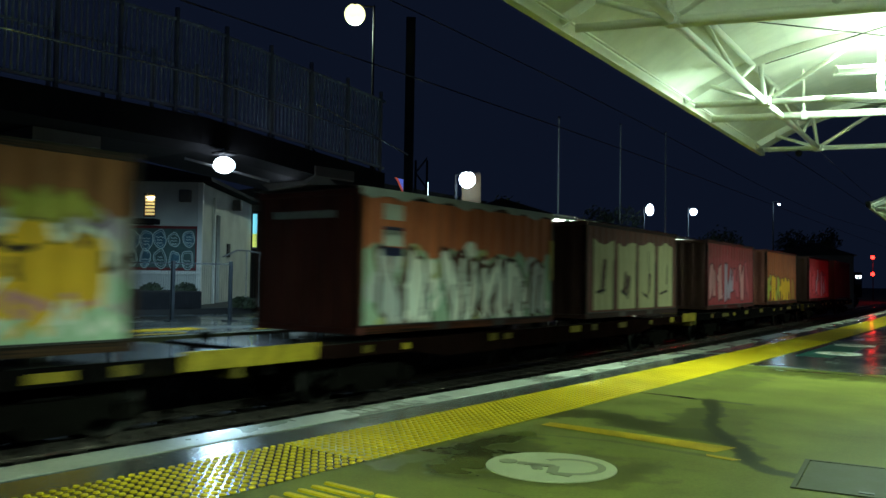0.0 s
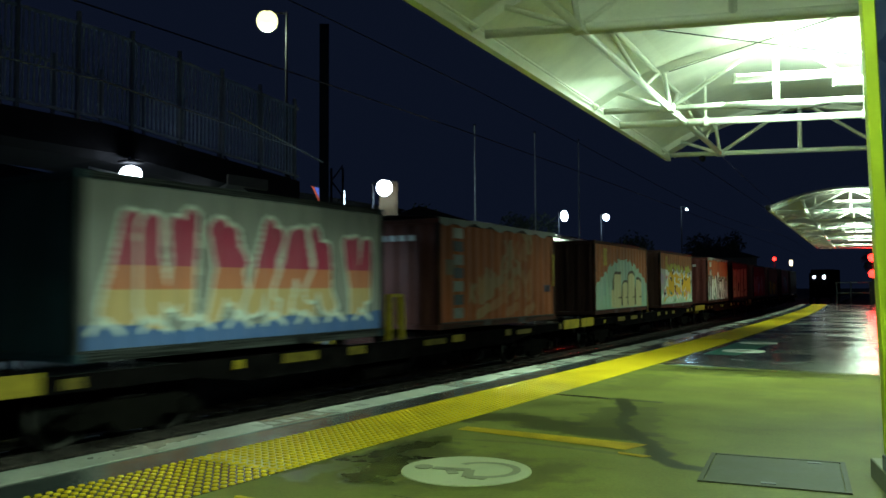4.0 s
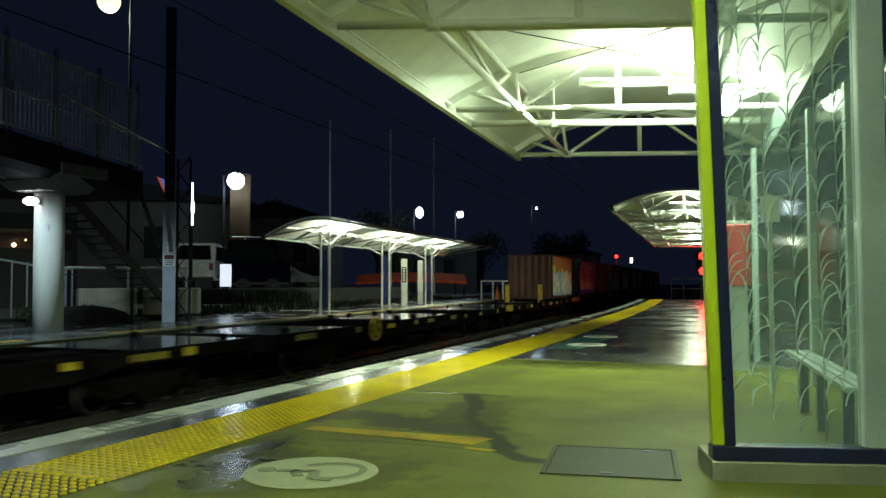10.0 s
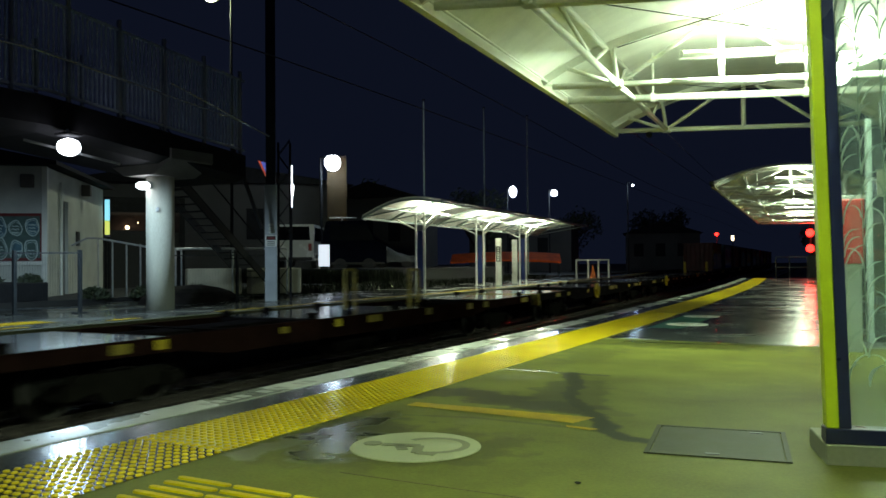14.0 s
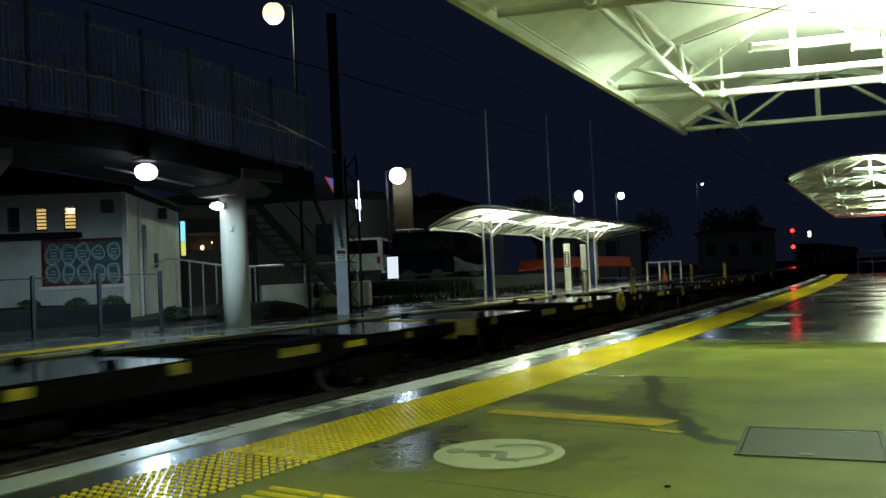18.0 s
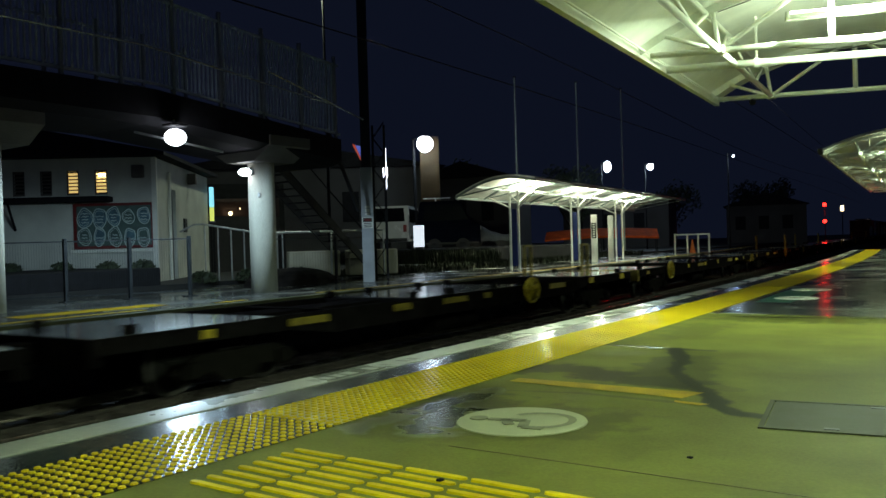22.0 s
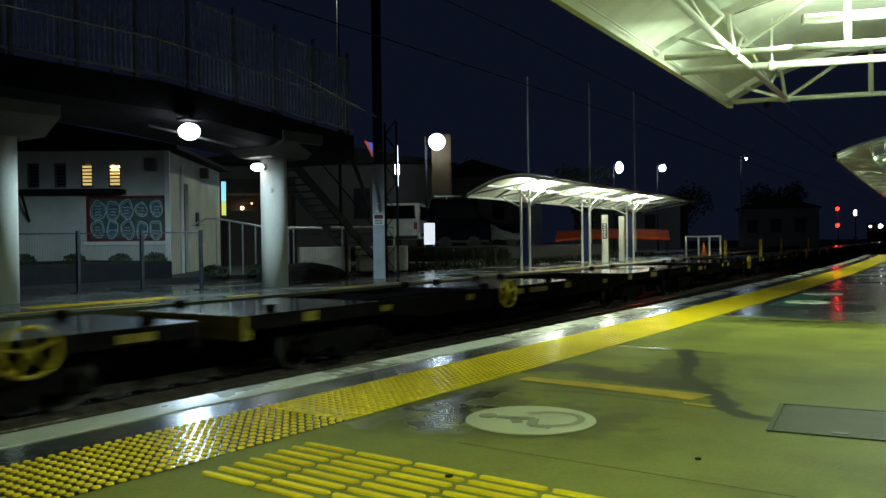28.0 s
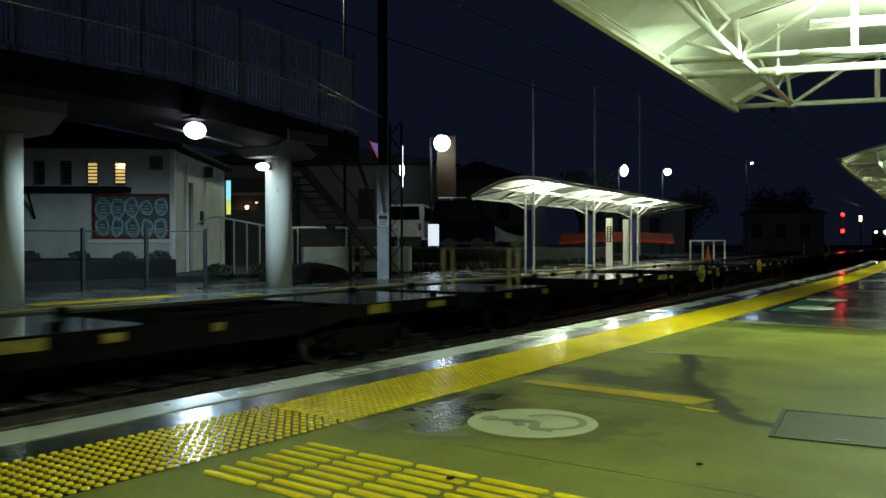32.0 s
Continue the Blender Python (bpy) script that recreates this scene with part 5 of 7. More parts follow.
# ---- lamps ----
def lamp_post(name, base, head, power, colour, material, label, r=0.16, size=0.2, tall=1.0):
    lp = thing(name, label, "street lamp", Matrix.Translation((base[0], base[1], base[2])), group="yard lamps")
    hd = Vector(head) - Vector(base)
    bm = B()
    tube(bm, (0, 0, -0.02), (0, 0, hd.z + 0.3), 0.06, 10, 0.04)
    part("pole", bm, M_dark, lp)
    bm = B()
    bar(bm, (0, 0, hd.z + 0.25), (hd.x, hd.y, hd.z + r * 0.7 + 0.06), 0.05, 0.05)
    part("arm", bm, M_fence, lp)
    bm = B()
    box(bm, hd.x - r * 0.5, hd.x + r * 0.5, hd.y - r * 0.5, hd.y + r * 0.5, hd.z + r * 0.72, hd.z + r * 0.72 + 0.08, 0.02)
    part("head", bm, M_dark, lp)
    # Ball is far larger than a lens: it includes the lamp's glare as shape.
    bm = B()
    ball(bm, (hd.x, hd.y, hd.z), r, 24, 16, tall)
    part("lens", bm, material, lp, "glowing lens, oversized to hold its glare", True)
    lamp(name + "_light", "POINT", Vector(head) + Vector((0, 0, -r - 0.1)), power, colour, size)
    return lp


lamp_post("street_lamp", (-20.33, 21.51, 0.1), (-20.95, 21.15, 10.6), 800, (0.82, 1.0, 0.74), E_warm, "tall pole with a warm yellow glowing lamp head", 0.38)
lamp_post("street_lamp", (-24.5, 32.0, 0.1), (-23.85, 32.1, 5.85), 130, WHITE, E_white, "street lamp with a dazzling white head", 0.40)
lamp_post("street_lamp", (-25.0, 55.0, 0.1), (-24.46, 54.77, 6.1), 300, WHITE, E_white, "distant street lamp with a white head", 0.27, tall=1.5)
lamp_post("street_lamp", (-22.2, 56.2, 0.1), (-21.7, 55.9, 5.95), 200, WHITE, E_white, "distant street lamp with a small white head", 0.24)
lamp_post("street_lamp", (-16.9, 58.0, 0.0), (-16.42, 57.69, 6.37), 60, WHITE, E_white, "faint distant lamp on a pole", 0.075)

bracket = thing("bracket_lamp", "dazzling white lamp on a slanted arm under the footbridge", "light fitting", pose(-13.2, 9.79, 3.185))
bm = B()
bar(bm, (-0.4, -0.62, 0.06), (0.5, 0.72, -0.30), 0.05, 0.04)
part("arm", bm, M_steel, bracket)
bm = B()
bar(bm, (0.0, 0.0, 0.1), (-0.2, 0.1, 0.35), 0.05, 0.05)
part("fixing", bm, M_steel, bracket)
# Oversized ball, so the glare round this lamp becomes part of its lens.
bm = B()
ball(bm, (0, 0, -0.03), 0.205, 24, 14, 0.78)
part("lens", bm, E_white, bracket, "glowing white lens", True)
bm = B()
box(bm, -0.18, 0.18, -0.18, 0.18, 0.17, 0.22, 0.02)
part("hood", bm, M_dark, bracket)
lamp("bracket_light", "SPOT", (-13.2, 9.79, 2.88), 600, WHITE, 0.15, (-13.5, 9.9, 0.0), 174)

# ---- behind the yard: lit panel, café, tower, vehicles ----
sign_box = thing("lit_poster", "glowing cyan and yellow poster panel on posts", "sign", pose(-24.9, 20.1, 0.1, 0, 0, 50))
bm = B()
box(bm, -0.18, 0.02, 0.0, 0.12, 1.9, 3.3, 0.01)
part("case", bm, M_navy, sign_box)
bm = B()
box(bm, -0.16, 0.0, -0.012, -0.004, 2.5, 3.25)
part("panel", bm, glow("poster_cyan", (0.25, 0.75, 0.9), 1.0), sign_box, "glowing cyan panel")
bm = B()
box(bm, -0.16, 0.0, -0.012, -0.004, 1.98, 2.49)
part("panel", bm, glow("poster_yellow", (0.65, 0.75, 0.15), 0.8), sign_box, "glowing yellow panel")
for x in (-0.13, -0.03):
    bm = B()
    box(bm, x - 0.04, x + 0.04, 0.03, 0.10, -0.02, 1.9)
    part("leg", bm, M_dark, sign_box)

cafe = thing("shop_front", "dark shop front with small warm lights inside", "shop", pose(-26.5, 23.0, 0.1, 0, 0, 50))
bm = B()
box(bm, -1.6, 1.6, 0.8, 0.9, 0.0, 3.6)
part("back_wall", bm, mat("shop_wall", (0.06, 0.045, 0.045), 0.8, vary=0.3), cafe)
for x0, x1, z0, z1 in ((-1.6, -1.4, 0, 3.6), (1.4, 1.6, 0, 3.6), (-1.4, 1.4, 3.0, 3.6), (-1.4, 1.4, 0.0, 1.4), (0.3, 0.38, 1.4, 3.0)):
    bm = B()
    box(bm, x0, x1, 0.0, 0.2, z0, z1)
    part("frame", bm, M_dark, cafe)
for x, z, r, st in ((-0.6, 2.4, 0.075, 9), (-0.72, 2.15, 0.04, 6), (0.2, 2.6, 0.03, 5), (0.6, 2.62, 0.03, 5), (1.0, 2.6, 0.03, 5), (-0.2, 2.6, 0.03, 5)):
    bm = B()
    ball(bm, (x, 0.5, z), r, 10, 6)
    part("bulb", bm, glow("warm_bulb", (1.0, 0.75, 0.4), st), cafe, "small warm bulb")

tower = thing("brick_tower", "narrow pale brick building lit by the street lamp", "building", pose(-24.2, 32.78, 0.1, 0, 0, 36))
bm = B()
box(bm, -0.38, 0.55, 0.0, 2.5, 0.0, 6.2)
part("body", bm, M_sleeper, tower)
BRK = data_of("brick_course", box(B(), -0.39, 0.56, -0.02, 0.0, 0.0, 0.065), M_brick)
for k in range(39):
    share("brick_course", BRK, tower, (0, 0, 2.6 + 0.09 * k))
pipe = B()
tube(pipe, (0, 0, -0.05), (0, 0, 5.6), 0.04, 8)
solid("thin_pole", pipe, M_dark, "thin grey pole beside the brick building", "pole", m=pose(-24.62, 32.25, 0.1))
neon = thing("neon_sign", "small blue and red lit sign high on a pole", "sign", pose(-22.05, 24.95, 0.1, 0, 0, 42))
bm = B()
tube(bm, (0.5, 0.1, -0.02), (0.5, 0.1, 5.4), 0.05, 8)
part("pole", bm, M_dark, neon)
bm = B()
prism(bm, [(0.0, 4.95), (0.28, 4.3), (0.42, 4.3), (0.42, 4.85)], "y", -0.04, 0.02)
part("blue_face", bm, glow("neon_blue", (0.15, 0.2, 0.9), 0.2), neon, "glowing blue face")
bm = B()
prism(bm, [(-0.12, 5.0), (0.0, 4.95), (0.27, 4.3), (0.18, 4.36)], "y", -0.04, 0.02)
part("red_face", bm, glow("neon_red", (0.9, 0.12, 0.06), 0.10), neon, "glowing red face")

strip_lamp = thing("lit_column_sign", "tall narrow white glowing sign on a post", "sign", pose(-21.58, 26.25, -0.1, 0, 0, 39))
bm = B()
box(bm, -0.045, 0.045, 0.0, 0.1, 3.4, 5.1, 0.01)
part("panel", bm, glow("column_sign", (0.8, 0.92, 1.0), 4), strip_lamp, "glowing white panel")
bm = B()
box(bm, -0.085, 0.085, -0.01, 0.1, 3.9, 4.3, 0.01)
part("panel", bm, E_white, strip_lamp, "glowing white panel")
bm = B()
tube(bm, (0, 0.12, -0.02), (0, 0.12, 5.0), 0.04, 8)
part("pole", bm, M_dark, strip_lamp)

M_car = mat("pale_car_paint", (0.45, 0.46, 0.45), 0.25, 0.1, vary=0.1, bump=0.0)
M_darkcar = mat("dark_car_paint", (0.002, 0.003, 0.008), 0.5, 0.0, vary=0.2, bump=0.0, spec=0.02)
M_window = mat("dark_glass", (0.006, 0.007, 0.008), 0.1, vary=0.1, bump=0.0, spec=0.2)
M_tyre = mat("tyre_rubber", (0.015, 0.015, 0.015), 0.8, vary=0.3, bump=0.1)


def vehicle(name, label, category, m, L, Wd, H, paint, bonnet, rack=False):
    """A vehicle standing across the view: local x is its length, y its width."""
    v = thing(name, label, category, m)
    bm = B()
    sill = 0.35
    prism(bm, [(-L / 2, sill), (L / 2, sill), (L / 2, H * 0.52), (L / 2 - bonnet, H * 0.60), (L / 2 - bonnet - 0.45, H), (-L / 2 + 0.15, H), (-L / 2, H * 0.62)], "y", -Wd / 2, Wd / 2)
    bmesh.ops.bevel(bm, geom=list(bm.edges), offset=0.05, segments=2, affect="EDGES")
    part("body", bm, paint, v)
    for s in (-1, 1):
        bm = B()
        y = s * (Wd / 2 + 0.006)
        prism(bm, [(L / 2 - bonnet - 0.05, H * 0.62), (L / 2 - bonnet - 0.48, H * 0.93), (-L / 2 + 0.35, H * 0.93), (-L / 2 + 0.3, H * 0.62)], "y", min(y, y - s * 0.02), max(y, y - s * 0.02))
        part("side_window", bm, M_window, v)
    for x in (-L / 2 + 0.8, L / 2 - 0.85):
        for s in (-1, 1):
            bm = B()
            y = s * (Wd / 2 - 0.1)
            tube(bm, (x, y - 0.11, 0.33), (x, y + 0.11, 0.33), 0.33, 20)
            wh = part("wheel", bm, M_tyre, v)
            bm = B()
            tube(bm, (x, y - 0.115, 0.33), (x, y + 0.115, 0.33), 0.19, 14)
            part("rim", bm, M_fence, wh)
    bm = B()
    box(bm, L / 2 - 0.03, L / 2 + 0.02, -Wd / 2 + 0.1, -Wd / 2 + 0.4, H * 0.42, H * 0.5, 0.01)
    part("headlight", bm, M_white, v)
    for xa, za, xb, zb, nm in ((-L / 2 - 0.004, H * 0.64, -L / 2 + 0.125, H * 0.95, "rear_window"), (L / 2 - bonnet + 0.004, H * 0.62, L / 2 - bonnet - 0.41, H * 0.96, "windscreen")):
        bm = B()
        y = Wd / 2 - 0.16
        bm.faces.new([bm.verts.new(p) for p in ((xa, -y, za), (xa, y, za), (xb, y - 0.06, zb), (xb, -y + 0.06, zb))])
        bmesh.ops.solidify(bm, geom=list(bm.faces), thickness=0.012)
        part(nm, bm, M_window, v)
    for sy in (-1, 1):
        part("tail_light", box(B(), -L / 2 - 0.02, -L / 2 + 0.02, sy * (Wd / 2 - 0.16) - 0.08, sy * (Wd / 2 - 0.16) + 0.08, H * 0.40, H * 0.56, 0.008), M_redboard, v, "dull red tail light")
    part("bumper", box(B(), -L / 2 - 0.08, -L / 2 + 0.02, -Wd / 2 + 0.06, Wd / 2 - 0.06, sill + 0.02, sill + 0.18, 0.02), M_black, v)
    bm = B()
    box(bm, -L / 2 + 0.1, L / 2 - 0.1, -Wd / 2 - 0.015, -Wd / 2 - 0.003, sill + 0.02, sill + 0.12)
    part("side_trim", bm, M_white if paint is M_car else M_black, v)
    if rack:
        for x in (-0.6, 0.5):
            bm = B()
            box(bm, x - 0.03, x + 0.03, -Wd / 2 + 0.1, Wd / 2 - 0.1, H, H + 0.12, 0.01)
            part("roof_bar", bm, M_steel, v)
        bm = B()
        box(bm, -1.2, 0.1, -0.6, -0.5, H + 0.12, H + 0.17, 0.01)
        part("rack_load", bm, M_steel, v)
    return v


vehicle("parked_utility", "pale parked utility vehicle in the yard", "car", pose(-25.3, 31.6, 0.75, 0, 0, 118), 4.2, 1.8, 2.05, M_car, 0.9)
vehicle("parked_van", "dark blue parked van with a loaded roof rack", "van", pose(-23.0, 32.7, 0.55, 0, 0, 36), 3.0, 1.9, 2.45, M_darkcar, 0.5, True)
cover = thing("covered_car", "low parked car under a pale grey sheet", "car", pose(-21.4, 33.8, 0.75, 0, 0, 32))
M_sheet = mat("grey_car_sheet", (0.04, 0.044, 0.052), 0.6, vary=0.25, scale=2, bump=0.3)
rows_ = []
bm = B()
for i in range(13):
    x = -1.0 + 2.0 * i / 12
    top = 0.55 + 0.55 * math.exp(-((x + 0.75) / 0.9) ** 2)
    ring = [(-0.85, 0.28), (-0.80, 0.55), (-0.62, top * 0.94), (0.0, top), (0.62, top * 0.94), (0.80, 0.55), (0.85, 0.28)]
    rows_.append([bm.verts.new((x, y + 0.03 * math.sin(2.1 * i + y * 3), z + 0.025 * math.sin(1.7 * i + 2 * y))) for y, z in ring])
for p, q in zip(rows_, rows_[1:]):
    for k in range(6):
        bm.faces.new((p[k], p[k + 1], q[k + 1], q[k]))
bm.faces.new(rows_[0])
bm.faces.new(list(reversed(rows_[-1])))
part("sheet", bm, M_sheet, cover, smooth=True)
for x in (-0.6, 0.6):
    for y in (-0.7, 0.7):
        part("wheel", tube(B(), (x, y - 0.09, 0.28), (x, y + 0.09, 0.28), 0.29, 18), M_tyre, cover)
bm = B()
box(bm, -27.5, -18.4, 29.0, 40.0, 0.1, 0.75, 0.05)
solid("yard_bank", bm, M_dark, "low dark bank on which the cars are parked", "bank", kind="structure")
wsign = thing("small_lit_sign", "small white lit sign with thin lines", "sign", pose(-22.45, 29.55, 0.1, 0, 0, 36))
bm = B()
box(bm, -0.24, 0.24, 0.0, 0.05, 0.75, 1.72, 0.008)
part("face", bm, glow("sign_face", (0.75, 0.85, 0.95), 0.9), wsign, "glowing white face")
for k in range(8):
    bm = B()
    box(bm, -0.2, 0.2, -0.006, -0.001, 0.82 + 0.11 * k, 0.835 + 0.11 * k)
    part("line", bm, M_steel, wsign)
for x in (-0.2, 0.2):
    bm = B()
    box(bm, x - 0.025, x + 0.025, 0.01, 0.05, -0.02, 0.75)
    part("leg", bm, M_steel, wsign)

# red awning, gates, masts past the shelter
M_awning = mat("red_awning", (0.60, 0.09, 0.015), 0.8, spec=0.05, vary=0.3, scale=2, bump=0.1)
awn = thing("red_awning", "long dull red awning on posts behind the shelter", "awning", pose(-20.8, 45.4, 0.0, 0, 0, 24))
bm = B()
for a, b in zip(range(-6, 6), range(-5, 7)):
    za, zb = 0.16 * math.cos(a / 6 * 1.4), 0.16 * math.cos(b / 6 * 1.4)
    strip(bm, [(0.55 * a, -0.9, 0.95 + za), (0.55 * b, -0.9, 0.95 + zb)], [(0.55 * a, 0.9, 1.45 + za), (0.55 * b, 0.9, 1.45 + zb)])
    strip(bm, [(0.55 * a, -0.9, 0.85 + za), (0.55 * b, -0.9, 0.85 + zb)], [(0.55 * a, -0.9, 0.95 + za), (0.55 * b, -0.9, 0.95 + zb)])
bmesh.ops.remove_doubles(bm, verts=bm.verts, dist=0.001)
part("cloth", bm, M_awning, awn)
for x in (-3.2, 0.0, 3.2):
    for y in (-0.85, 0.85):
        bm = B()
        tube(bm, (x, y, -1.4), (x, y, 1.0 if y < 0 else 1.5), 0.03, 8)
        part("post", bm, M_fence, awn)
gt = thing("yard_gate", "white steel gate frame at the platform's far end", "gate", pose(-15.0, 47.4, 0, 0, 0, 15))
for x in (-1.9, -1.2, -0.6, 0.0):
    bm = B()
    box(bm, x - 0.05, x + 0.05, -0.05, 0.05, -0.01, 1.1)
    part("post", bm, M_white, gt)
bm = B()
box(bm, -1.9, 0.0, -0.04, 0.04, 1.02, 1.1)
part("top_rail", bm, M_white, gt)
bm = B()
bmesh.ops.create_cone(bm, cap_ends=True, segments=14, radius1=0.18, radius2=0.03, depth=0.75, matrix=Matrix.Translation((-0.9, -0.4, 0.375)))
solid("traffic_cone", bm, mat("cone_orange", (0.7, 0.16, 0.02), 0.5, vary=0.2), "orange traffic cone beside the gate", "traffic cone", m=gt.matrix_basis @ Matrix.Translation((0, 0, 0)))


def overhead_mast(x, y, h=9.5):
    ms = thing("overhead_mast", "thin steel mast that carries the overhead wires", "mast", pose(x, y, 0), group="overhead masts")
    bm = B()
    tube(bm, (0, 0, -1.4), (0, 0, h), 0.05, 8, 0.032)
    part("pole", bm, M_post, ms)
    part("footing", box(B(), -0.25, 0.25, -0.25, 0.25, -1.4, 0.15, 0.02), M_colconc, ms)
    part("cap", tube(B(), (0, 0, h), (0, 0, h + 0.06), 0.08, 8), M_dark, ms)
    return ms


for x, y in ((-21.66, 37.14), (-19.91, 40.74), (-18.86, 44.34)):
    overhead_mast(x, y)
for x, z in ((TRACK_FAR, 4.9), (TRACK_FAR, 5.9), (TRACK_NEAR, 4.9), (TRACK_NEAR, 5.9)):
    bm = B()
    ys = [-30 + 6 * k for k in range(28)]
    pts = [Vector((x - bend(y), y, z + (0.4 * math.cos(y / 50 * math.pi) if z > 5 else 0))) for y in ys]
    for p, q in zip(pts, pts[1:]):
        tube(bm, p, q, 0.014, 4)
    solid("overhead_wire", bm, M_rail, "taut overhead contact wire above the track", "overhead wire", group="overhead wires", kind="structure")

# ---- signals ----
def signal(x, y, zs, lit_r, label, base=0.0):
    sg = thing("rail_signal", label, "railway signal", pose(x, y, base), group="red signals")
    bm = B()
    tube(bm, (0, 0.15, -0.02), (0, 0.15, zs[0] - base + 0.5), 0.06, 8)
    part("post", bm, M_dark, sg)
    for z in zs:
        bm = B()
        box(bm, -0.19, 0.19, 0.0, 0.12, z - base - 0.24, z - base + 0.24, 0.02)
        hd = part("head", bm, M_black, sg)
        # Lens balls are drawn large enough to include the glow round each light.
        bm = B()
        ball(bm, (0, -0.02, z - base), lit_r, 12, 8)
        part("lens", bm, E_red, hd, "glowing red lens, widened to its glow", True)
    return sg


signal(-23.2, 125.0, (4.78, 2.46), 0.27, "railway signal showing two red lights", -1.2)
signal(-4.22, 49.8, (2.47, 1.60), 0.22, "platform signal showing two bright red lights", 0.0)
lamp("signal_light", "POINT", (-4.2, 49.2, 2.3), 130, (1.0, 0.03, 0.02), 0.2)
lamp("signal_light", "POINT", (-23.2, 124.0, 4.0), 260, (1.0, 0.03, 0.02), 0.2)
fl = thing("far_light", "small warm lit window far down the line", "lamp", pose(-28.5, 170.0, -1.2))
bm = B()
tube(bm, (0, 0.14, -0.02), (0, 0.14, 6.9), 0.09, 6)
part("pole", bm, M_dark, fl)
bm = B()
box(bm, -0.27, 0.27, -0.05, 0.05, 5.95, 7.05, 0.02)
part("lens", bm, glow("far_warm", (1.0, 0.8, 0.45), 3), fl, "glowing warm lens")

# ---- far dark buildings and trees ----
M_far = mat("far_wall", (0.05, 0.05, 0.05), 0.8, vary=0.4, scale=0.4, bump=0.1)
rng = random.Random(17)
for k, (x, y, w, d, h) in enumerate(((-30, 70, 9, 8, 5.5), (-21, 84, 7, 8, 5.0), (-34, 52, 7, 6, 7.0), (-45, 40, 9, 8, 7), (-1.5, 108, 14, 8, 5.5), (-48, 24, 8, 8, 6), (-33.5, 33.5, 15, 5, 6.6))):
    bl = thing("far_building", "dark distant building behind the line", "building", pose(x, y, -1.35, 0, 0, 15 if k < 6 else 42), group="far buildings")
    bm = B()
    box(bm, -w / 2, w / 2, -d / 2, d / 2, 0, h)
    part("wall_block", bm, M_far, bl)
    bm = B()
    prism(bm, [(-w / 2 - 0.3, h), (w / 2 + 0.3, h), (0, h + 1.2)], "y", -d / 2 - 0.3, d / 2 + 0.3)
    part("roof", bm, M_dark, bl)
    for j in range(3):
        bm = B()
        box(bm, -w / 2 + 0.8 + j * w / 3.4, -w / 2 + 1.7 + j * w / 3.4, -d / 2 - 0.03, -d / 2 + 0.02, h * 0.55, h * 0.8)
        part("window", bm, M_dark, bl)
for x, y, h in ((-31, 62, 8), (-27, 74, 7), (-23.5, 92, 8), (-38, 56, 9), (-8.0, 113, 6), (-42, 34, 8), (-24, 98, 8)):
    tr = thing("tree", "dark broad tree in the night behind the line", "tree", pose(x, y, -1.35), group="far trees")
    bm = B()
    tube(bm, (0, 0, -0.02), (0, 0, h * 0.55), 0.22, 8, 0.12)
    for k in range(5):
        a = 2 * math.pi * k / 5 + rng.random()
        tube(bm, (0, 0, h * 0.4), (1.5 * math.cos(a), 1.5 * math.sin(a), h * 0.72), 0.09, 6, 0.03)
    part("trunk", bm, M_sleeper, tr)
    bm = B()
    blobs = [(Vector((rng.uniform(-2, 2), rng.uniform(-2, 2), h * rng.uniform(0.55, 0.95))), rng.uniform(0.8, 1.5)) for _ in range(9)]
    for _ in range(1400):
        c, r = rng.choice(blobs)
        q = c + Vector((rng.gauss(0, 1), rng.gauss(0, 1), rng.gauss(0, 0.8))).normalized() * r * rng.uniform(0.6, 1.05)
        n = Vector((rng.uniform(-1, 1), rng.uniform(-1, 1), rng.uniform(-1, 1))).normalized()
        t = n.orthogonal().normalized() * rng.uniform(0.12, 0.25)
        s = n.cross(t).normalized() * rng.uniform(0.06, 0.1)
        bm.faces.new([bm.verts.new(q + v) for v in (-t, s, t, -s)])
    part("crown", bm, M_bush, tr)

# ---- the freight train ----
SPEED = [(0, 8.5), (3, 8.2), (6, 7.7), (9, 7.2), (12, 7.0), (16, 6.95), (20, 6.75), (24, 6.5), (28, 6.2), (32, 5.9)]


def gone(t):
    """Metres that the train has gone at t seconds."""
    s = 0.0
    for (a, va), (b, vb) in zip(SPEED, SPEED[1:]):
        if t <= a:
            break
        e = min(t, b)
        s += (va + va + (vb - va) * (e - a) / (b - a)) / 2 * (e - a)
    return s


DECK_Z = 0.0
WX = 1.2          # half width of a container


def steel(name, colour):
    return mat(name, colour, 0.55, spec=0.14, vary=0.3, scale=1.5, fine=20, bump=0.1, streak=(1, 3, 0.5))


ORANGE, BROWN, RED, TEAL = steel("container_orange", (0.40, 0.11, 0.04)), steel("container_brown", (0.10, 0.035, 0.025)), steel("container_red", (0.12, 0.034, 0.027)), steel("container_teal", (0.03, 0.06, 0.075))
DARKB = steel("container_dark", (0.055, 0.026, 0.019))


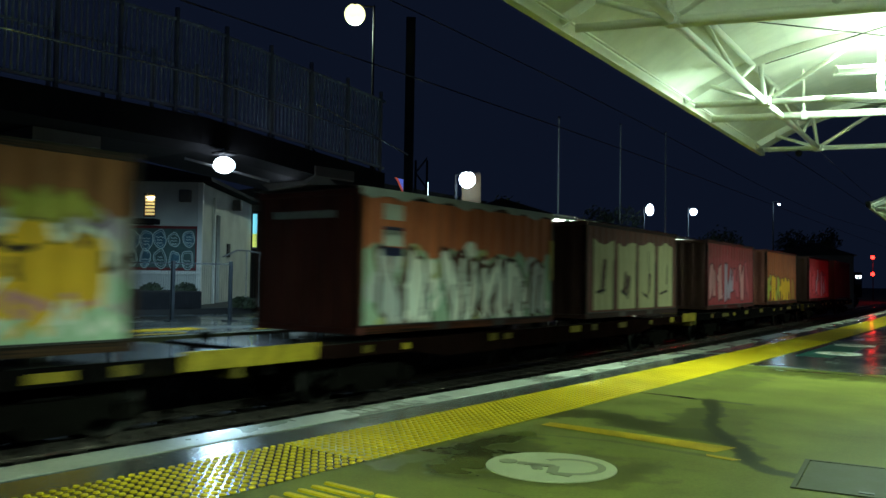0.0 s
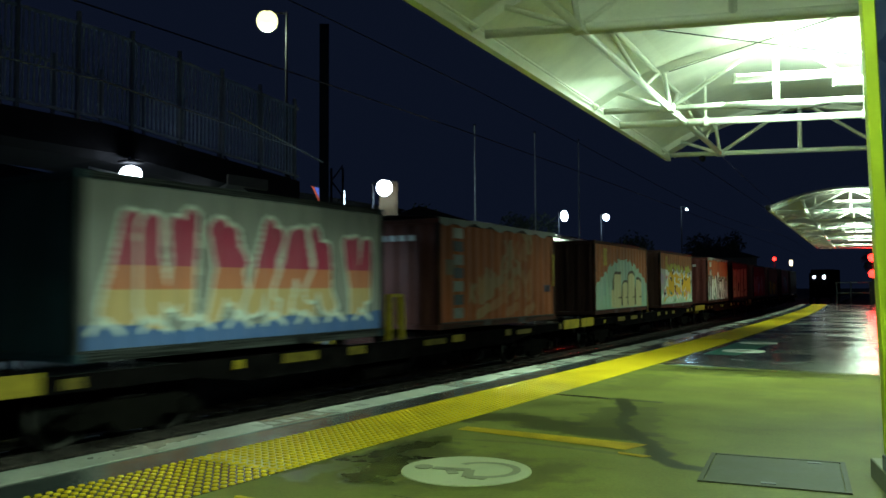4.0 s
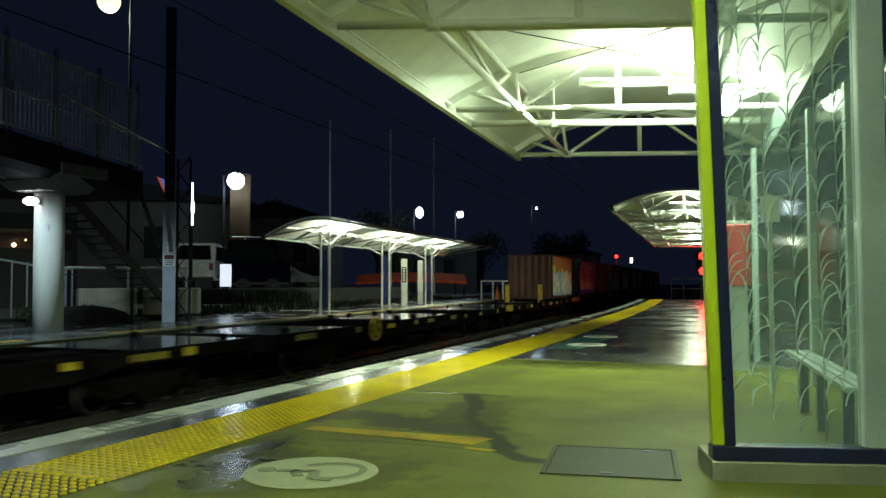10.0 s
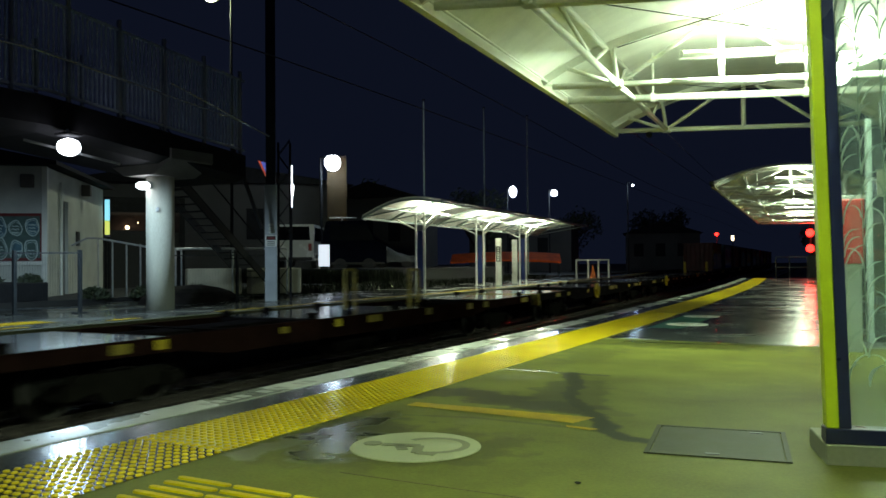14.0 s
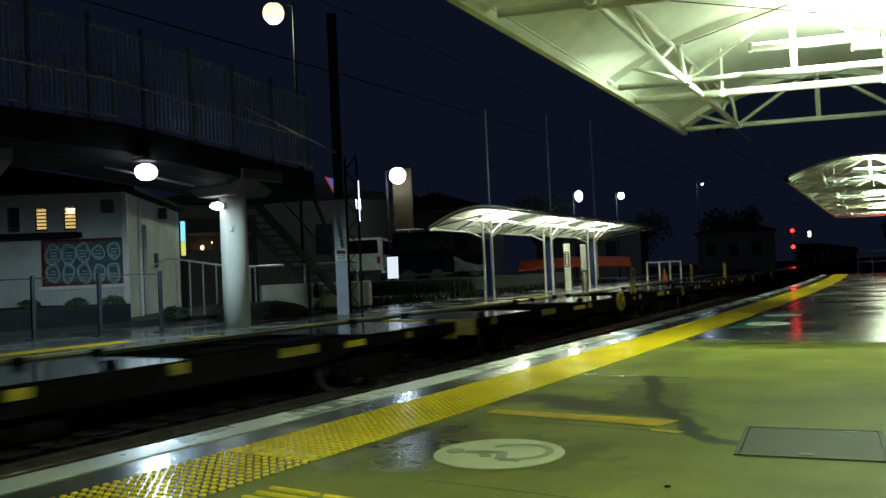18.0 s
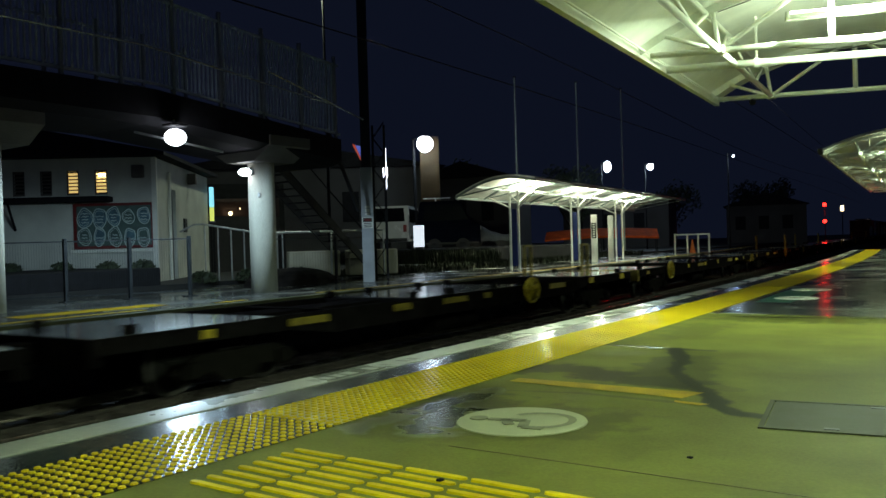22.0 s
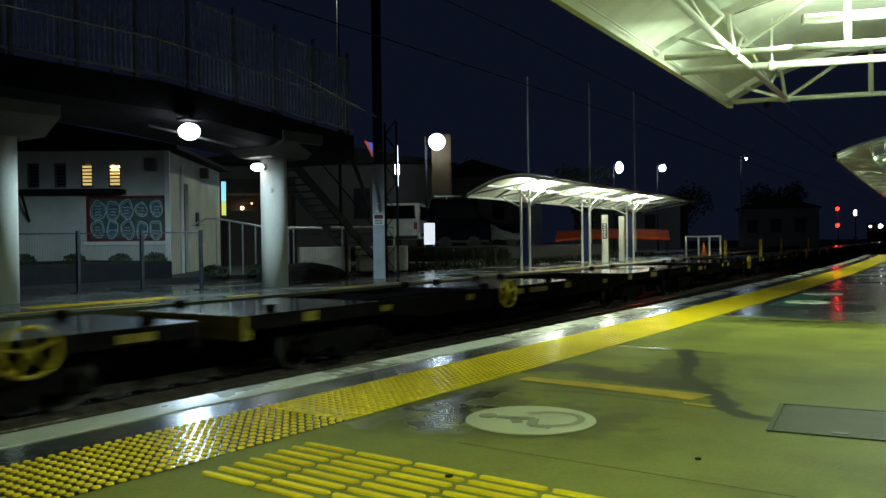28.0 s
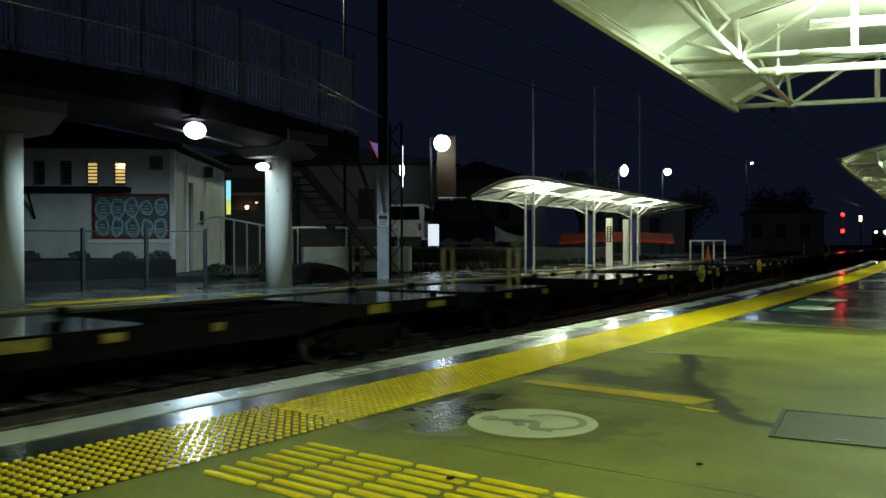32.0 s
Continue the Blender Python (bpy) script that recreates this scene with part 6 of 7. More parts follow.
def sprayed(name, under):
    """Container paint under a layer of spray paint, held in the sheet's colour attribute."""
    m = steel(name, under)
    nt = m.node_tree
    b = nt.nodes["Principled BSDF"]
    old = b.inputs["Base Color"].links[0].from_socket
    at = nt.nodes.new("ShaderNodeAttribute")
    at.attribute_name = "spray"
    grime = nt.nodes.new("ShaderNodeTexNoise")
    grime.inputs["Scale"].default_value, grime.inputs["Detail"].default_value = 3.0, 6.0
    gr = nt.nodes.new("ShaderNodeMapRange")
    gr.inputs["From Min"].default_value, gr.inputs["From Max"].default_value = 0.3, 0.6
    gr.inputs["To Min"].default_value = 0.72
    nt.links.new(grime.outputs[0], gr.inputs[0])
    gr.inputs["To Max"].default_value = 1.0
    thin = nt.nodes.new("ShaderNodeMath")
    thin.operation = "MULTIPLY"
    nt.links.new(at.outputs["Alpha"], thin.inputs[0])
    nt.links.new(gr.outputs[0], thin.inputs[1])
    mx = nt.nodes.new("ShaderNodeMix")
    mx.data_type = "RGBA"
    nt.links.new(thin.outputs[0], mx.inputs[0])
    nt.links.new(old, mx.inputs[6])
    nt.links.new(at.outputs["Color"], mx.inputs[7])
    nt.links.new(mx.outputs[2], b.inputs["Base Color"])
    return m


# spray paint: flowing strokes laid one over another on a side sheet 6.1 m long and 2.09 m high
MINT, CREAM, GREY, INK = (0.36, 0.52, 0.37), (0.62, 0.56, 0.30), (0.50, 0.53, 0.52), (0.02, 0.02, 0.02)
GOLD, PINK, SKY, WHITEP, LILAC = (0.88, 0.50, 0.015), (0.66, 0.30, 0.32), (0.34, 0.48, 0.66), (0.86, 0.88, 0.78), (0.42, 0.34, 0.48)
OLIVE, BLUE, BERRY = (0.42, 0.42, 0.06), (0.08, 0.16, 0.42), (0.50, 0.03, 0.10)
NU, NV = 256, 88
UU, VV = np.meshgrid(np.linspace(0, 6.1, NU + 1), np.linspace(0, 2.09, NV + 1), indexing="ij")


def canvas():
    return np.zeros((NU + 1, NV + 1, 4))


def lay(c, mask, colour, alpha=0.97):
    c[mask] = (*colour, alpha)


def reach(pts):
    """Distance of each place on the sheet from a run of points."""
    best = np.full(UU.shape, 99.0)
    for (a, b), (p, q) in zip(pts, pts[1:]):
        du, dv = p - a, q - b
        k = np.clip(((UU - a) * du + (VV - b) * dv) / (du * du + dv * dv + 1e-9), 0, 1)
        best = np.minimum(best, np.hypot(UU - a - k * du, VV - b - k * dv))
    return best


def shape(c, runs, w, fill, edge=None, ew=0.05, shade=None, off=(0.05, 0.07)):
    """One sprayed figure: several strokes with a common outline and a cast edge."""
    d = np.minimum.reduce([reach(r) for r in runs])
    if shade:
        ds = np.minimum.reduce([reach([(p[0] + off[0], p[1] + off[1]) for p in r]) for r in runs])
        lay(c, ds < w + ew * 0.5, shade)
    if edge:
        lay(c, d < w + ew, edge)
    lay(c, d < w, fill)
    return d


def wavy(rng, base, amp, step=0.45):
    """A lumpy height for each place along the sheet."""
    k = np.array([base + rng.uniform(-amp, amp) for _ in range(int(6.1 / step) + 3)])
    return np.interp(UU, np.arange(len(k)) * step, k)


def figure(rng, u, v, w, h):
    """Strokes of one wild letter-like figure, which reads as no letter."""
    j = lambda a: a + rng.uniform(-0.12, 0.12)
    rel = []
    for _ in range(rng.randrange(2, 4)):
        a, b = rng.uniform(0, 1), rng.choice((0.0, 0.1, 0.9, 1.0))
        run = [(a, b)]
        for m in range(rng.randrange(2, 4)):
            a = min(1.1, max(-0.1, a + rng.uniform(-0.6, 0.7)))
            b = min(1.0, max(0.0, 1 - b + rng.uniform(-0.45, 0.25)))
            run.append((a, b))
        rel.append(run)
    return [[(u + w * j(a), v + h * j(b)) for a, b in r] for r in rel]


def paint_grey(rng):
    c = canvas()
    lay(c, VV < wavy(rng, 1.22, 0.16, 0.3), MINT)
    for k in range(26):
        u, v = rng.uniform(0, 6.1), rng.uniform(0, 1.1)
        lay(c, reach([(u, v), (u + 0.2, v + 0.2)]) < rng.uniform(0.08, 0.2), rng.choice((GREY, WHITEP, MINT, (0.42, 0.46, 0.2))))
    for k in range(7):
        u = 0.55 + 0.76 * k
        shape(c, figure(rng, u, 0.12, 0.62, 0.95), 0.10, rng.choice((GREY, WHITEP, WHITEP)), INK, 0.06, INK, (-0.06, 0.05))
        for m in range(2):
            x = u + rng.uniform(0.1, 0.5)
            lay(c, reach([(x, 0.15), (x + 0.1, rng.uniform(0.6, 1.0))]) < 0.025, (0.10, 0.11, 0.11))
    return c


def paint_blocks(rng):
    c = canvas()
    for k, u in enumerate((0.35, 1.85, 3.3, 4.7)):
        w, h = 1.2, rng.uniform(1.65, 1.85)
        lay(c, (UU > u) & (UU < u + w) & (VV > 0.05) & (VV < h + 0.06 * np.sin(5 * UU)), CREAM)
        for m in range(2):
            x = u + rng.uniform(0.35, 0.85)
            a = rng.uniform(0.4, 1.1)
            lay(c, reach([(x, a), (x + rng.uniform(-0.05, 0.1), a + rng.uniform(0.4, 0.7))]) < rng.uniform(0.04, 0.09), (0.08, 0.03, 0.03))
        lay(c, reach([(u + 0.2, rng.uniform(0.3, 0.6)), (u + 0.7, rng.uniform(0.25, 0.6))]) < 0.035, INK)
        lay(c, (np.abs(UU - u - w) < 0.04) & (VV < 1.3), INK)
    return c


def paint_gold(rng):
    c = canvas()
    lay(c, VV < wavy(rng, 1.45, 0.10), (0.44, 0.42, 0.40))
    for k in range(60):
        u, v = rng.uniform(0, 6.1), rng.uniform(0.1, 1.35)
        lay(c, reach([(u, v), (u + rng.uniform(-0.3, 0.3), v + rng.uniform(-0.15, 0.15))]) < rng.uniform(0.08, 0.18), rng.choice((PINK, LILAC, SKY, WHITEP, MINT)))
    for k in range(5):
        u = 0.5 + 1.06 * k
        runs = figure(rng, u, 0.45, 0.9, 0.66)
        shape(c, runs, 0.23, GOLD, WHITEP, 0.08, None)
        d = shape(c, [[(p[0] + 0.03, p[1] + 0.17) for p in r] for r in runs], 0.05, INK)
        shape(c, runs, 0.19, GOLD)
        lay(c, reach([(u, 0.55), (u + 0.45, 0.40)]) < 0.05, rng.choice((PINK, INK, (0.06, 0.22, 0.16))))
    for k in range(26):
        u, v = rng.uniform(0.3, 5.9), rng.uniform(0.35, 1.35)
        run = [(u, v)]
        for m in range(3):
            run.append((run[-1][0] + rng.uniform(-0.1, 0.28), run[-1][1] + rng.uniform(-0.22, 0.22)))
        lay(c, reach(run) < rng.uniform(0.022, 0.045), rng.choice((WHITEP, WHITEP, WHITEP, INK, INK, PINK)))
    lay(c, VV < wavy(rng, 0.30, 0.16, 0.3), (0.50, 0.68, 0.48))
    for k in range(14):
        u = 0.2 + 0.42 * k
        lay(c, reach([(u, 0.1), (u + 0.2, rng.uniform(0.2, 0.5)), (u + 0.38, 0.12)]) < 0.04, rng.choice((WHITEP, WHITEP, (0.26, 0.40, 0.22), GOLD)))
    for k in range(7):
        u = 1.2 + 0.66 * k + rng.uniform(-0.1, 0.1)
        shape(c, figure(rng, u, 1.42, 0.5, 0.20), 0.055, OLIVE, (0.30, 0.28, 0.05), 0.04)
    return c


def paint_cloud(rng):
    c = canvas()
    hill = np.interp(UU, [0, 0.6, 1.1, 1.7, 2.6, 3.9, 4.8, 5.5, 6.1], [0.70, 0.98, 1.12, 1.42, 1.58, 1.60, 1.35, 1.12, 0.85])
    hill = hill + 0.09 * np.abs(np.sin(UU * 5.2)) + 0.05 * np.sin(UU * 13)
    lay(c, VV < hill, MINT)
    for k in range(40):
        u = rng.uniform(0, 6.0)
        band = (np.abs(UU - u) < rng.uniform(0.05, 0.16)) & (VV < hill - 0.05) & (VV > rng.uniform(0, 0.8))
        lay(c, band, rng.choice(((0.33, 0.47, 0.36), (0.40, 0.53, 0.42), (0.31, 0.45, 0.38))))
    for u, w, h in ((1.95, 0.95, 1.16), (3.0, 0.60, 0.88), (3.72, 0.80, 1.20), (4.62, 0.72, 0.98)):
        lay(c, (UU > u - 0.10) & (UU < u + w) & (VV > 0.1) & (VV < h + 0.09 - 0.1 * (2 * (UU - u - w / 2) / w) ** 6), (0.07, 0.07, 0.05))
        if u < 2:
            lay(c, (UU > u - 0.22) & (UU < u - 0.02) & (VV > 0.05) & (VV < 0.62), CREAM)
        lay(c, (UU > u) & (UU < u + w) & (VV > 0.04) & (VV < h - 0.5 * (2 * (UU - u - w / 2) / w) ** 6 * 0.25), CREAM)
        lay(c, (UU > u + w * 0.62) & (UU < u + w) & (VV > 0.34) & (VV < 0.40), (0.12, 0.12, 0.07))
    return c


def paint_faded(rng):
    c = canvas()
    tint = ((0.52, 0.30, 0.16), (0.50, 0.26, 0.13), (0.46, 0.40, 0.22), (0.40, 0.40, 0.26))
    for k in range(15):
        u, v = rng.uniform(1.3, 4.3), rng.uniform(0.25, 1.65)
        d = shape(c, figure(rng, u, v, rng.uniform(0.4, 0.9), rng.uniform(0.25, 0.6)), 0.06, rng.choice(tint))
    for k in range(6):
        u, v = rng.uniform(1.2, 4.4), rng.uniform(0.1, 0.9)
        lay(c, reach([(u, v), (u + 0.5, v + 0.15)]) < 0.12, rng.choice(tint))
    c[..., 3] *= 0.55
    lay(c, (UU > 0.25) & (UU < 0.75) & (VV > 1.0) & (VV < 1.35), (0.14, 0.22, 0.18), 0.7)
    return c


def paint_fire(rng):
    c = canvas()
    lay(c, VV < 2.09, (0.33, 0.31, 0.28), 0.8)
    for k in range(7):
        u = 0.25 + 0.80 * k
        runs = figure(rng, u, 0.45, 0.62, 1.15)
        d = shape(c, runs, 0.13, BERRY, WHITEP, 0.06, INK, (0.07, -0.04))
        lay(c, (d < 0.13) & (VV < 1.05), (0.70, 0.22, 0.10))
        lay(c, (d < 0.13) & (VV < 0.75), (0.72, 0.48, 0.20))
    lay(c, VV < wavy(rng, 0.28, 0.12, 0.4), BLUE)
    for k in range(8):
        u = 0.1 + 0.75 * k
        lay(c, reach([(u, 0.22), (u + 0.2, 0.38), (u + 0.45, 0.2)]) < 0.04, WHITEP)
    return c


def paint_blue(rng):
    c = canvas()
    lay(c, VV < wavy(rng, 1.32, 0.10, 0.4), (0.20, 0.32, 0.40))
    for k in range(22):
        u, v = rng.uniform(0, 6.1), rng.uniform(0.1, 1.3)
        lay(c, reach([(u, v), (u + 0.2, v + 0.25)]) < rng.uniform(0.08, 0.18), rng.choice((BLUE, (0.22, 0.36, 0.46), GREY, (0.5, 0.48, 0.05))))
    for k in range(6):
        u = 0.35 + 0.94 * k
        shape(c, figure(rng, u, 0.2, 0.75, 0.95), 0.15, rng.choice(((0.50, 0.54, 0.44), (0.54, 0.56, 0.48))), (0.10, 0.13, 0.15), 0.035)
        lay(c, reach([(u + 0.35, 0.5), (u + 0.38, 0.75)]) < 0.05, BLUE)
    for u, v, r in ((0.25, 1.42, 0.2), (0.65, 1.48, 0.17), (0.1, 0.5, 0.2), (3.0, 1.35, 0.13), (5.9, 1.3, 0.16)):
        lay(c, reach([(u, v), (u + 0.15, v)]) < r, (0.58, 0.52, 0.03))
    return c


def paint_redlit(rng):
    c = canvas()
    # Red ground carries the signals' red light as paint.
    lay(c, VV < wavy(rng, 1.7, 0.15), (0.40, 0.05, 0.07), 0.8)
    for k in range(7):
        u = 0.25 + 0.80 * k
        shape(c, figure(rng, u, 0.3, 0.6, 1.05), 0.11, rng.choice((PINK, (0.55, 0.10, 0.14), LILAC)), (0.10, 0.02, 0.04), 0.05)
    return c


def paint_amber(rng):
    c = canvas()
    for k in range(7):
        u = 0.25 + 0.80 * k
        shape(c, figure(rng, u, 0.1, 0.6, 0.85), 0.12, rng.choice((GOLD, (0.40, 0.20, 0.04), OLIVE)), (0.12, 0.06, 0.02), 0.05)
    return c


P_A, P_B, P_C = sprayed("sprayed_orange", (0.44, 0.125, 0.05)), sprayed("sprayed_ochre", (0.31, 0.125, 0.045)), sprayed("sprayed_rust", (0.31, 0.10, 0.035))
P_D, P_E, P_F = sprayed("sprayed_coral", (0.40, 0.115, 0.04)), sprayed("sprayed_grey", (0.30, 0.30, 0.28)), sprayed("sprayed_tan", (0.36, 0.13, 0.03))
# P_3's red is signal light put into the far containers' paint.
P_2, P_3, P_4 = sprayed("sprayed_brown", (0.16, 0.06, 0.045)), sprayed("sprayed_redlit", (0.33, 0.04, 0.05)), sprayed("sprayed_amber", (0.36, 0.09, 0.03))


def painted_sheet(x, pattern):
    """A corrugated side sheet, fine enough to carry the spray paint."""
    deep = np.interp((np.arange(NU + 1) % 16) / 4.0, [0, 1, 2, 3, 4], [0.0, 0.0, 0.035, 0.035, 0.0])
    co = np.empty((NU + 1, NV + 1, 3))
    co[..., 0] = x - 0.012 - deep[:, None]
    co[..., 1] = UU - 3.05
    co[..., 2] = VV + 0.13
    ids = np.arange((NU + 1) * (NV + 1)).reshape(NU + 1, NV + 1)
    faces = np.stack([ids[:-1, :-1], ids[1:, :-1], ids[1:, 1:], ids[:-1, 1:]], -1).reshape(-1, 4)
    me = bpy.data.meshes.new("side_sheet")
    me.from_pydata(co.reshape(-1, 3).tolist(), [], faces.tolist())
    layer = me.attributes.new("spray", "FLOAT_COLOR", "POINT")
    layer.data.foreach_set("color", pattern.reshape(-1).astype(np.float32))
    return me


M_tarp = mat("grey_tarpaulin", (0.36, 0.37, 0.33), 0.6, vary=0.25, scale=2, bump=0.3)
M_plaque = mat("white_decal", (0.50, 0.50, 0.42), 0.5, vary=0.25, scale=4, bump=0.0)
M_slate = mat("slate_decal", (0.07, 0.08, 0.10), 0.5, vary=0.3, scale=6, bump=0.0, spec=0.2)
M_greydecal = mat("grey_decal", (0.26, 0.27, 0.25), 0.5, vary=0.35, scale=9, bump=0.0, spec=0.2)
M_mark = mat("yellow_mark", (0.36, 0.26, 0.012), 0.5, spec=0.25, vary=0.4, scale=5, bump=0.05)
M_dirtymark = mat("grimy_yellow_mark", (0.15, 0.11, 0.012), 0.6, vary=0.5, scale=8, bump=0.05, spec=0.2)


def container(side_m, end_m, label, kind, pattern=None):
    L, Hh = 6.3, 2.32
    c = thing("shipping_container", label, "shipping container", group="containers on the train")
    n = 64
    for x, nm in ((WX, "near"), (-WX, "far")):
        s = 1 if x > 0 else -1
        if s > 0 and pattern is not None:
            me = painted_sheet(x, pattern)
            me.materials.append(side_m)
            sheet = new("side_sheet", me)
            sheet.parent = c
            sheet["label"] = "corrugated side covered in spray paint"
            continue
        lo, hi = [], []
        for i in range(n + 1):
            yy = -L / 2 + 0.1 + (L - 0.2) * i / n
            d = (0.0, 0.0, 0.035, 0.035)[i % 4]
            lo.append((x - s * (0.012 + d), yy, 0.13))
            hi.append((x - s * (0.012 + d), yy, Hh - 0.1))
        part("side_sheet", strip(B(), lo, hi), side_m, c)
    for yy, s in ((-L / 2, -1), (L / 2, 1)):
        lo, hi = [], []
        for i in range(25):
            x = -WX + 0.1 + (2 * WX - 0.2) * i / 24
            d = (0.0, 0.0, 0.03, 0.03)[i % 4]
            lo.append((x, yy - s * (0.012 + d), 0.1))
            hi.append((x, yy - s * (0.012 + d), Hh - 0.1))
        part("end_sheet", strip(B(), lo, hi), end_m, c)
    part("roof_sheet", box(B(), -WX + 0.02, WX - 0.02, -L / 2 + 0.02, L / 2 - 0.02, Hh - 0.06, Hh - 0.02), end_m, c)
    for x in (-WX, WX - 0.1):
        for yy in (-L / 2, L / 2 - 0.1):
            part("corner_post", box(B(), x, x + 0.1, yy, yy + 0.1, 0.0, Hh, 0.008), side_m, c)
            for z in (0.0, Hh - 0.11):
                part("corner_casting", box(B(), x - 0.006, x + 0.106, yy - 0.006, yy + 0.106, z, z + 0.115, 0.01), end_m, c)
        for z, h in ((0.0, 0.13), (Hh - 0.1, 0.1)):
            part("side_rail", box(B(), x + 0.012, x + 0.088, -L / 2 + 0.1, L / 2 - 0.1, z + 0.005, z + h - 0.005), side_m, c)
    for yy in (-L / 2, L / 2 - 0.1):
        for z in (0.0, Hh - 0.1):
            part("end_rail", box(B(), -WX + 0.1, WX - 0.1, yy + 0.012, yy + 0.088, z + 0.005, z + 0.095), end_m, c)
    f = WX + 0.001
    if kind in ("A", "D"):
        # tarpaulin roof with a sagging hem
        bm = B()
        ys = [-L / 2 - 0.02 + (L + 0.04) * k / 24 for k in range(25)]
        hem = [0.10 + 0.05 * math.sin(1.9 * k) + 0.03 * math.sin(0.7 * k) for k in range(25)]
        strip(bm, [(f + 0.02, y, Hh - h) for y, h in zip(ys, hem)], [(f + 0.005, y, Hh + 0.02) for y in ys])
        strip(bm, [(f + 0.005, y, Hh + 0.02) for y in ys], [(0, y, Hh + 0.10 + 0.02 * math.sin(k)) for k, y in enumerate(ys)])
        strip(bm, [(0, y, Hh + 0.10 + 0.02 * math.sin(k)) for k, y in enumerate(ys)], [(-f, y, Hh + 0.02) for y in ys])
        bmesh.ops.remove_doubles(bm, verts=bm.verts, dist=0.001)
        part("tarpaulin", bm, M_tarp, c, "sagging pale tarpaulin roof")
    if kind == "A":
        for z, m2 in ((1.85, M_plaque), (1.60, M_navy), (1.42, M_plaque), (1.26, M_navy)):
            part("decal", box(B(), f - 0.004, f, -L / 2 + 0.55, -L / 2 + 1.05, z, z + (0.26 if m2 is M_plaque else 0.14)), m2, c)
    if kind == "D":
        for k in range(7):
            z = 0.22 + 0.285 * k
            part("decal", box(B(), f - 0.004, f, -L / 2 + 0.62, -L / 2 + 1.05, z, z + 0.22), M_plaque if k == 6 else M_slate if k % 2 else M_greydecal, c)
        part("decal", box(B(), f - 0.004, f, L / 2 - 0.75, L / 2 - 0.35, 0.75, 0.93), M_navy, c)
    if kind == "D" or kind == "A":
        part("edge_mark", box(B(), f - 0.004, f + 0.002, L / 2 - 0.16, L / 2 - 0.05, 0.9, 1.75), M_mark, c)
    if kind in ("B", "C"):
        part("decal", box(B(), f - 0.004, f, -L / 2 + 0.9, -L / 2 + 1.25, 1.55, 2.1), M_mark, c)
    if kind in ("A", "D"):
        for k in range(6):
            part("end_letter_bar", box(B(), -0.75 + 0.24 * k, -0.58 + 0.24 * k, -L / 2 - 0.003, -L / 2 + 0.001, 1.86, 1.98), M_panel, c)
    for yy in (-1.15, 0.75):
        part("fork_pocket", box(B(), WX - 0.03, WX + 0.002, yy, yy + 0.4, 0.012, 0.118), M_black, c, "dark fork pocket")
    # Black strip stands in for the shadow line over the bottom rail.
    part("shadow_line_strip", box(B(), WX - 0.04, WX - 0.008, -L / 2 + 0.1, L / 2 - 0.1, 0.128, 0.15), M_black, c)
    return c


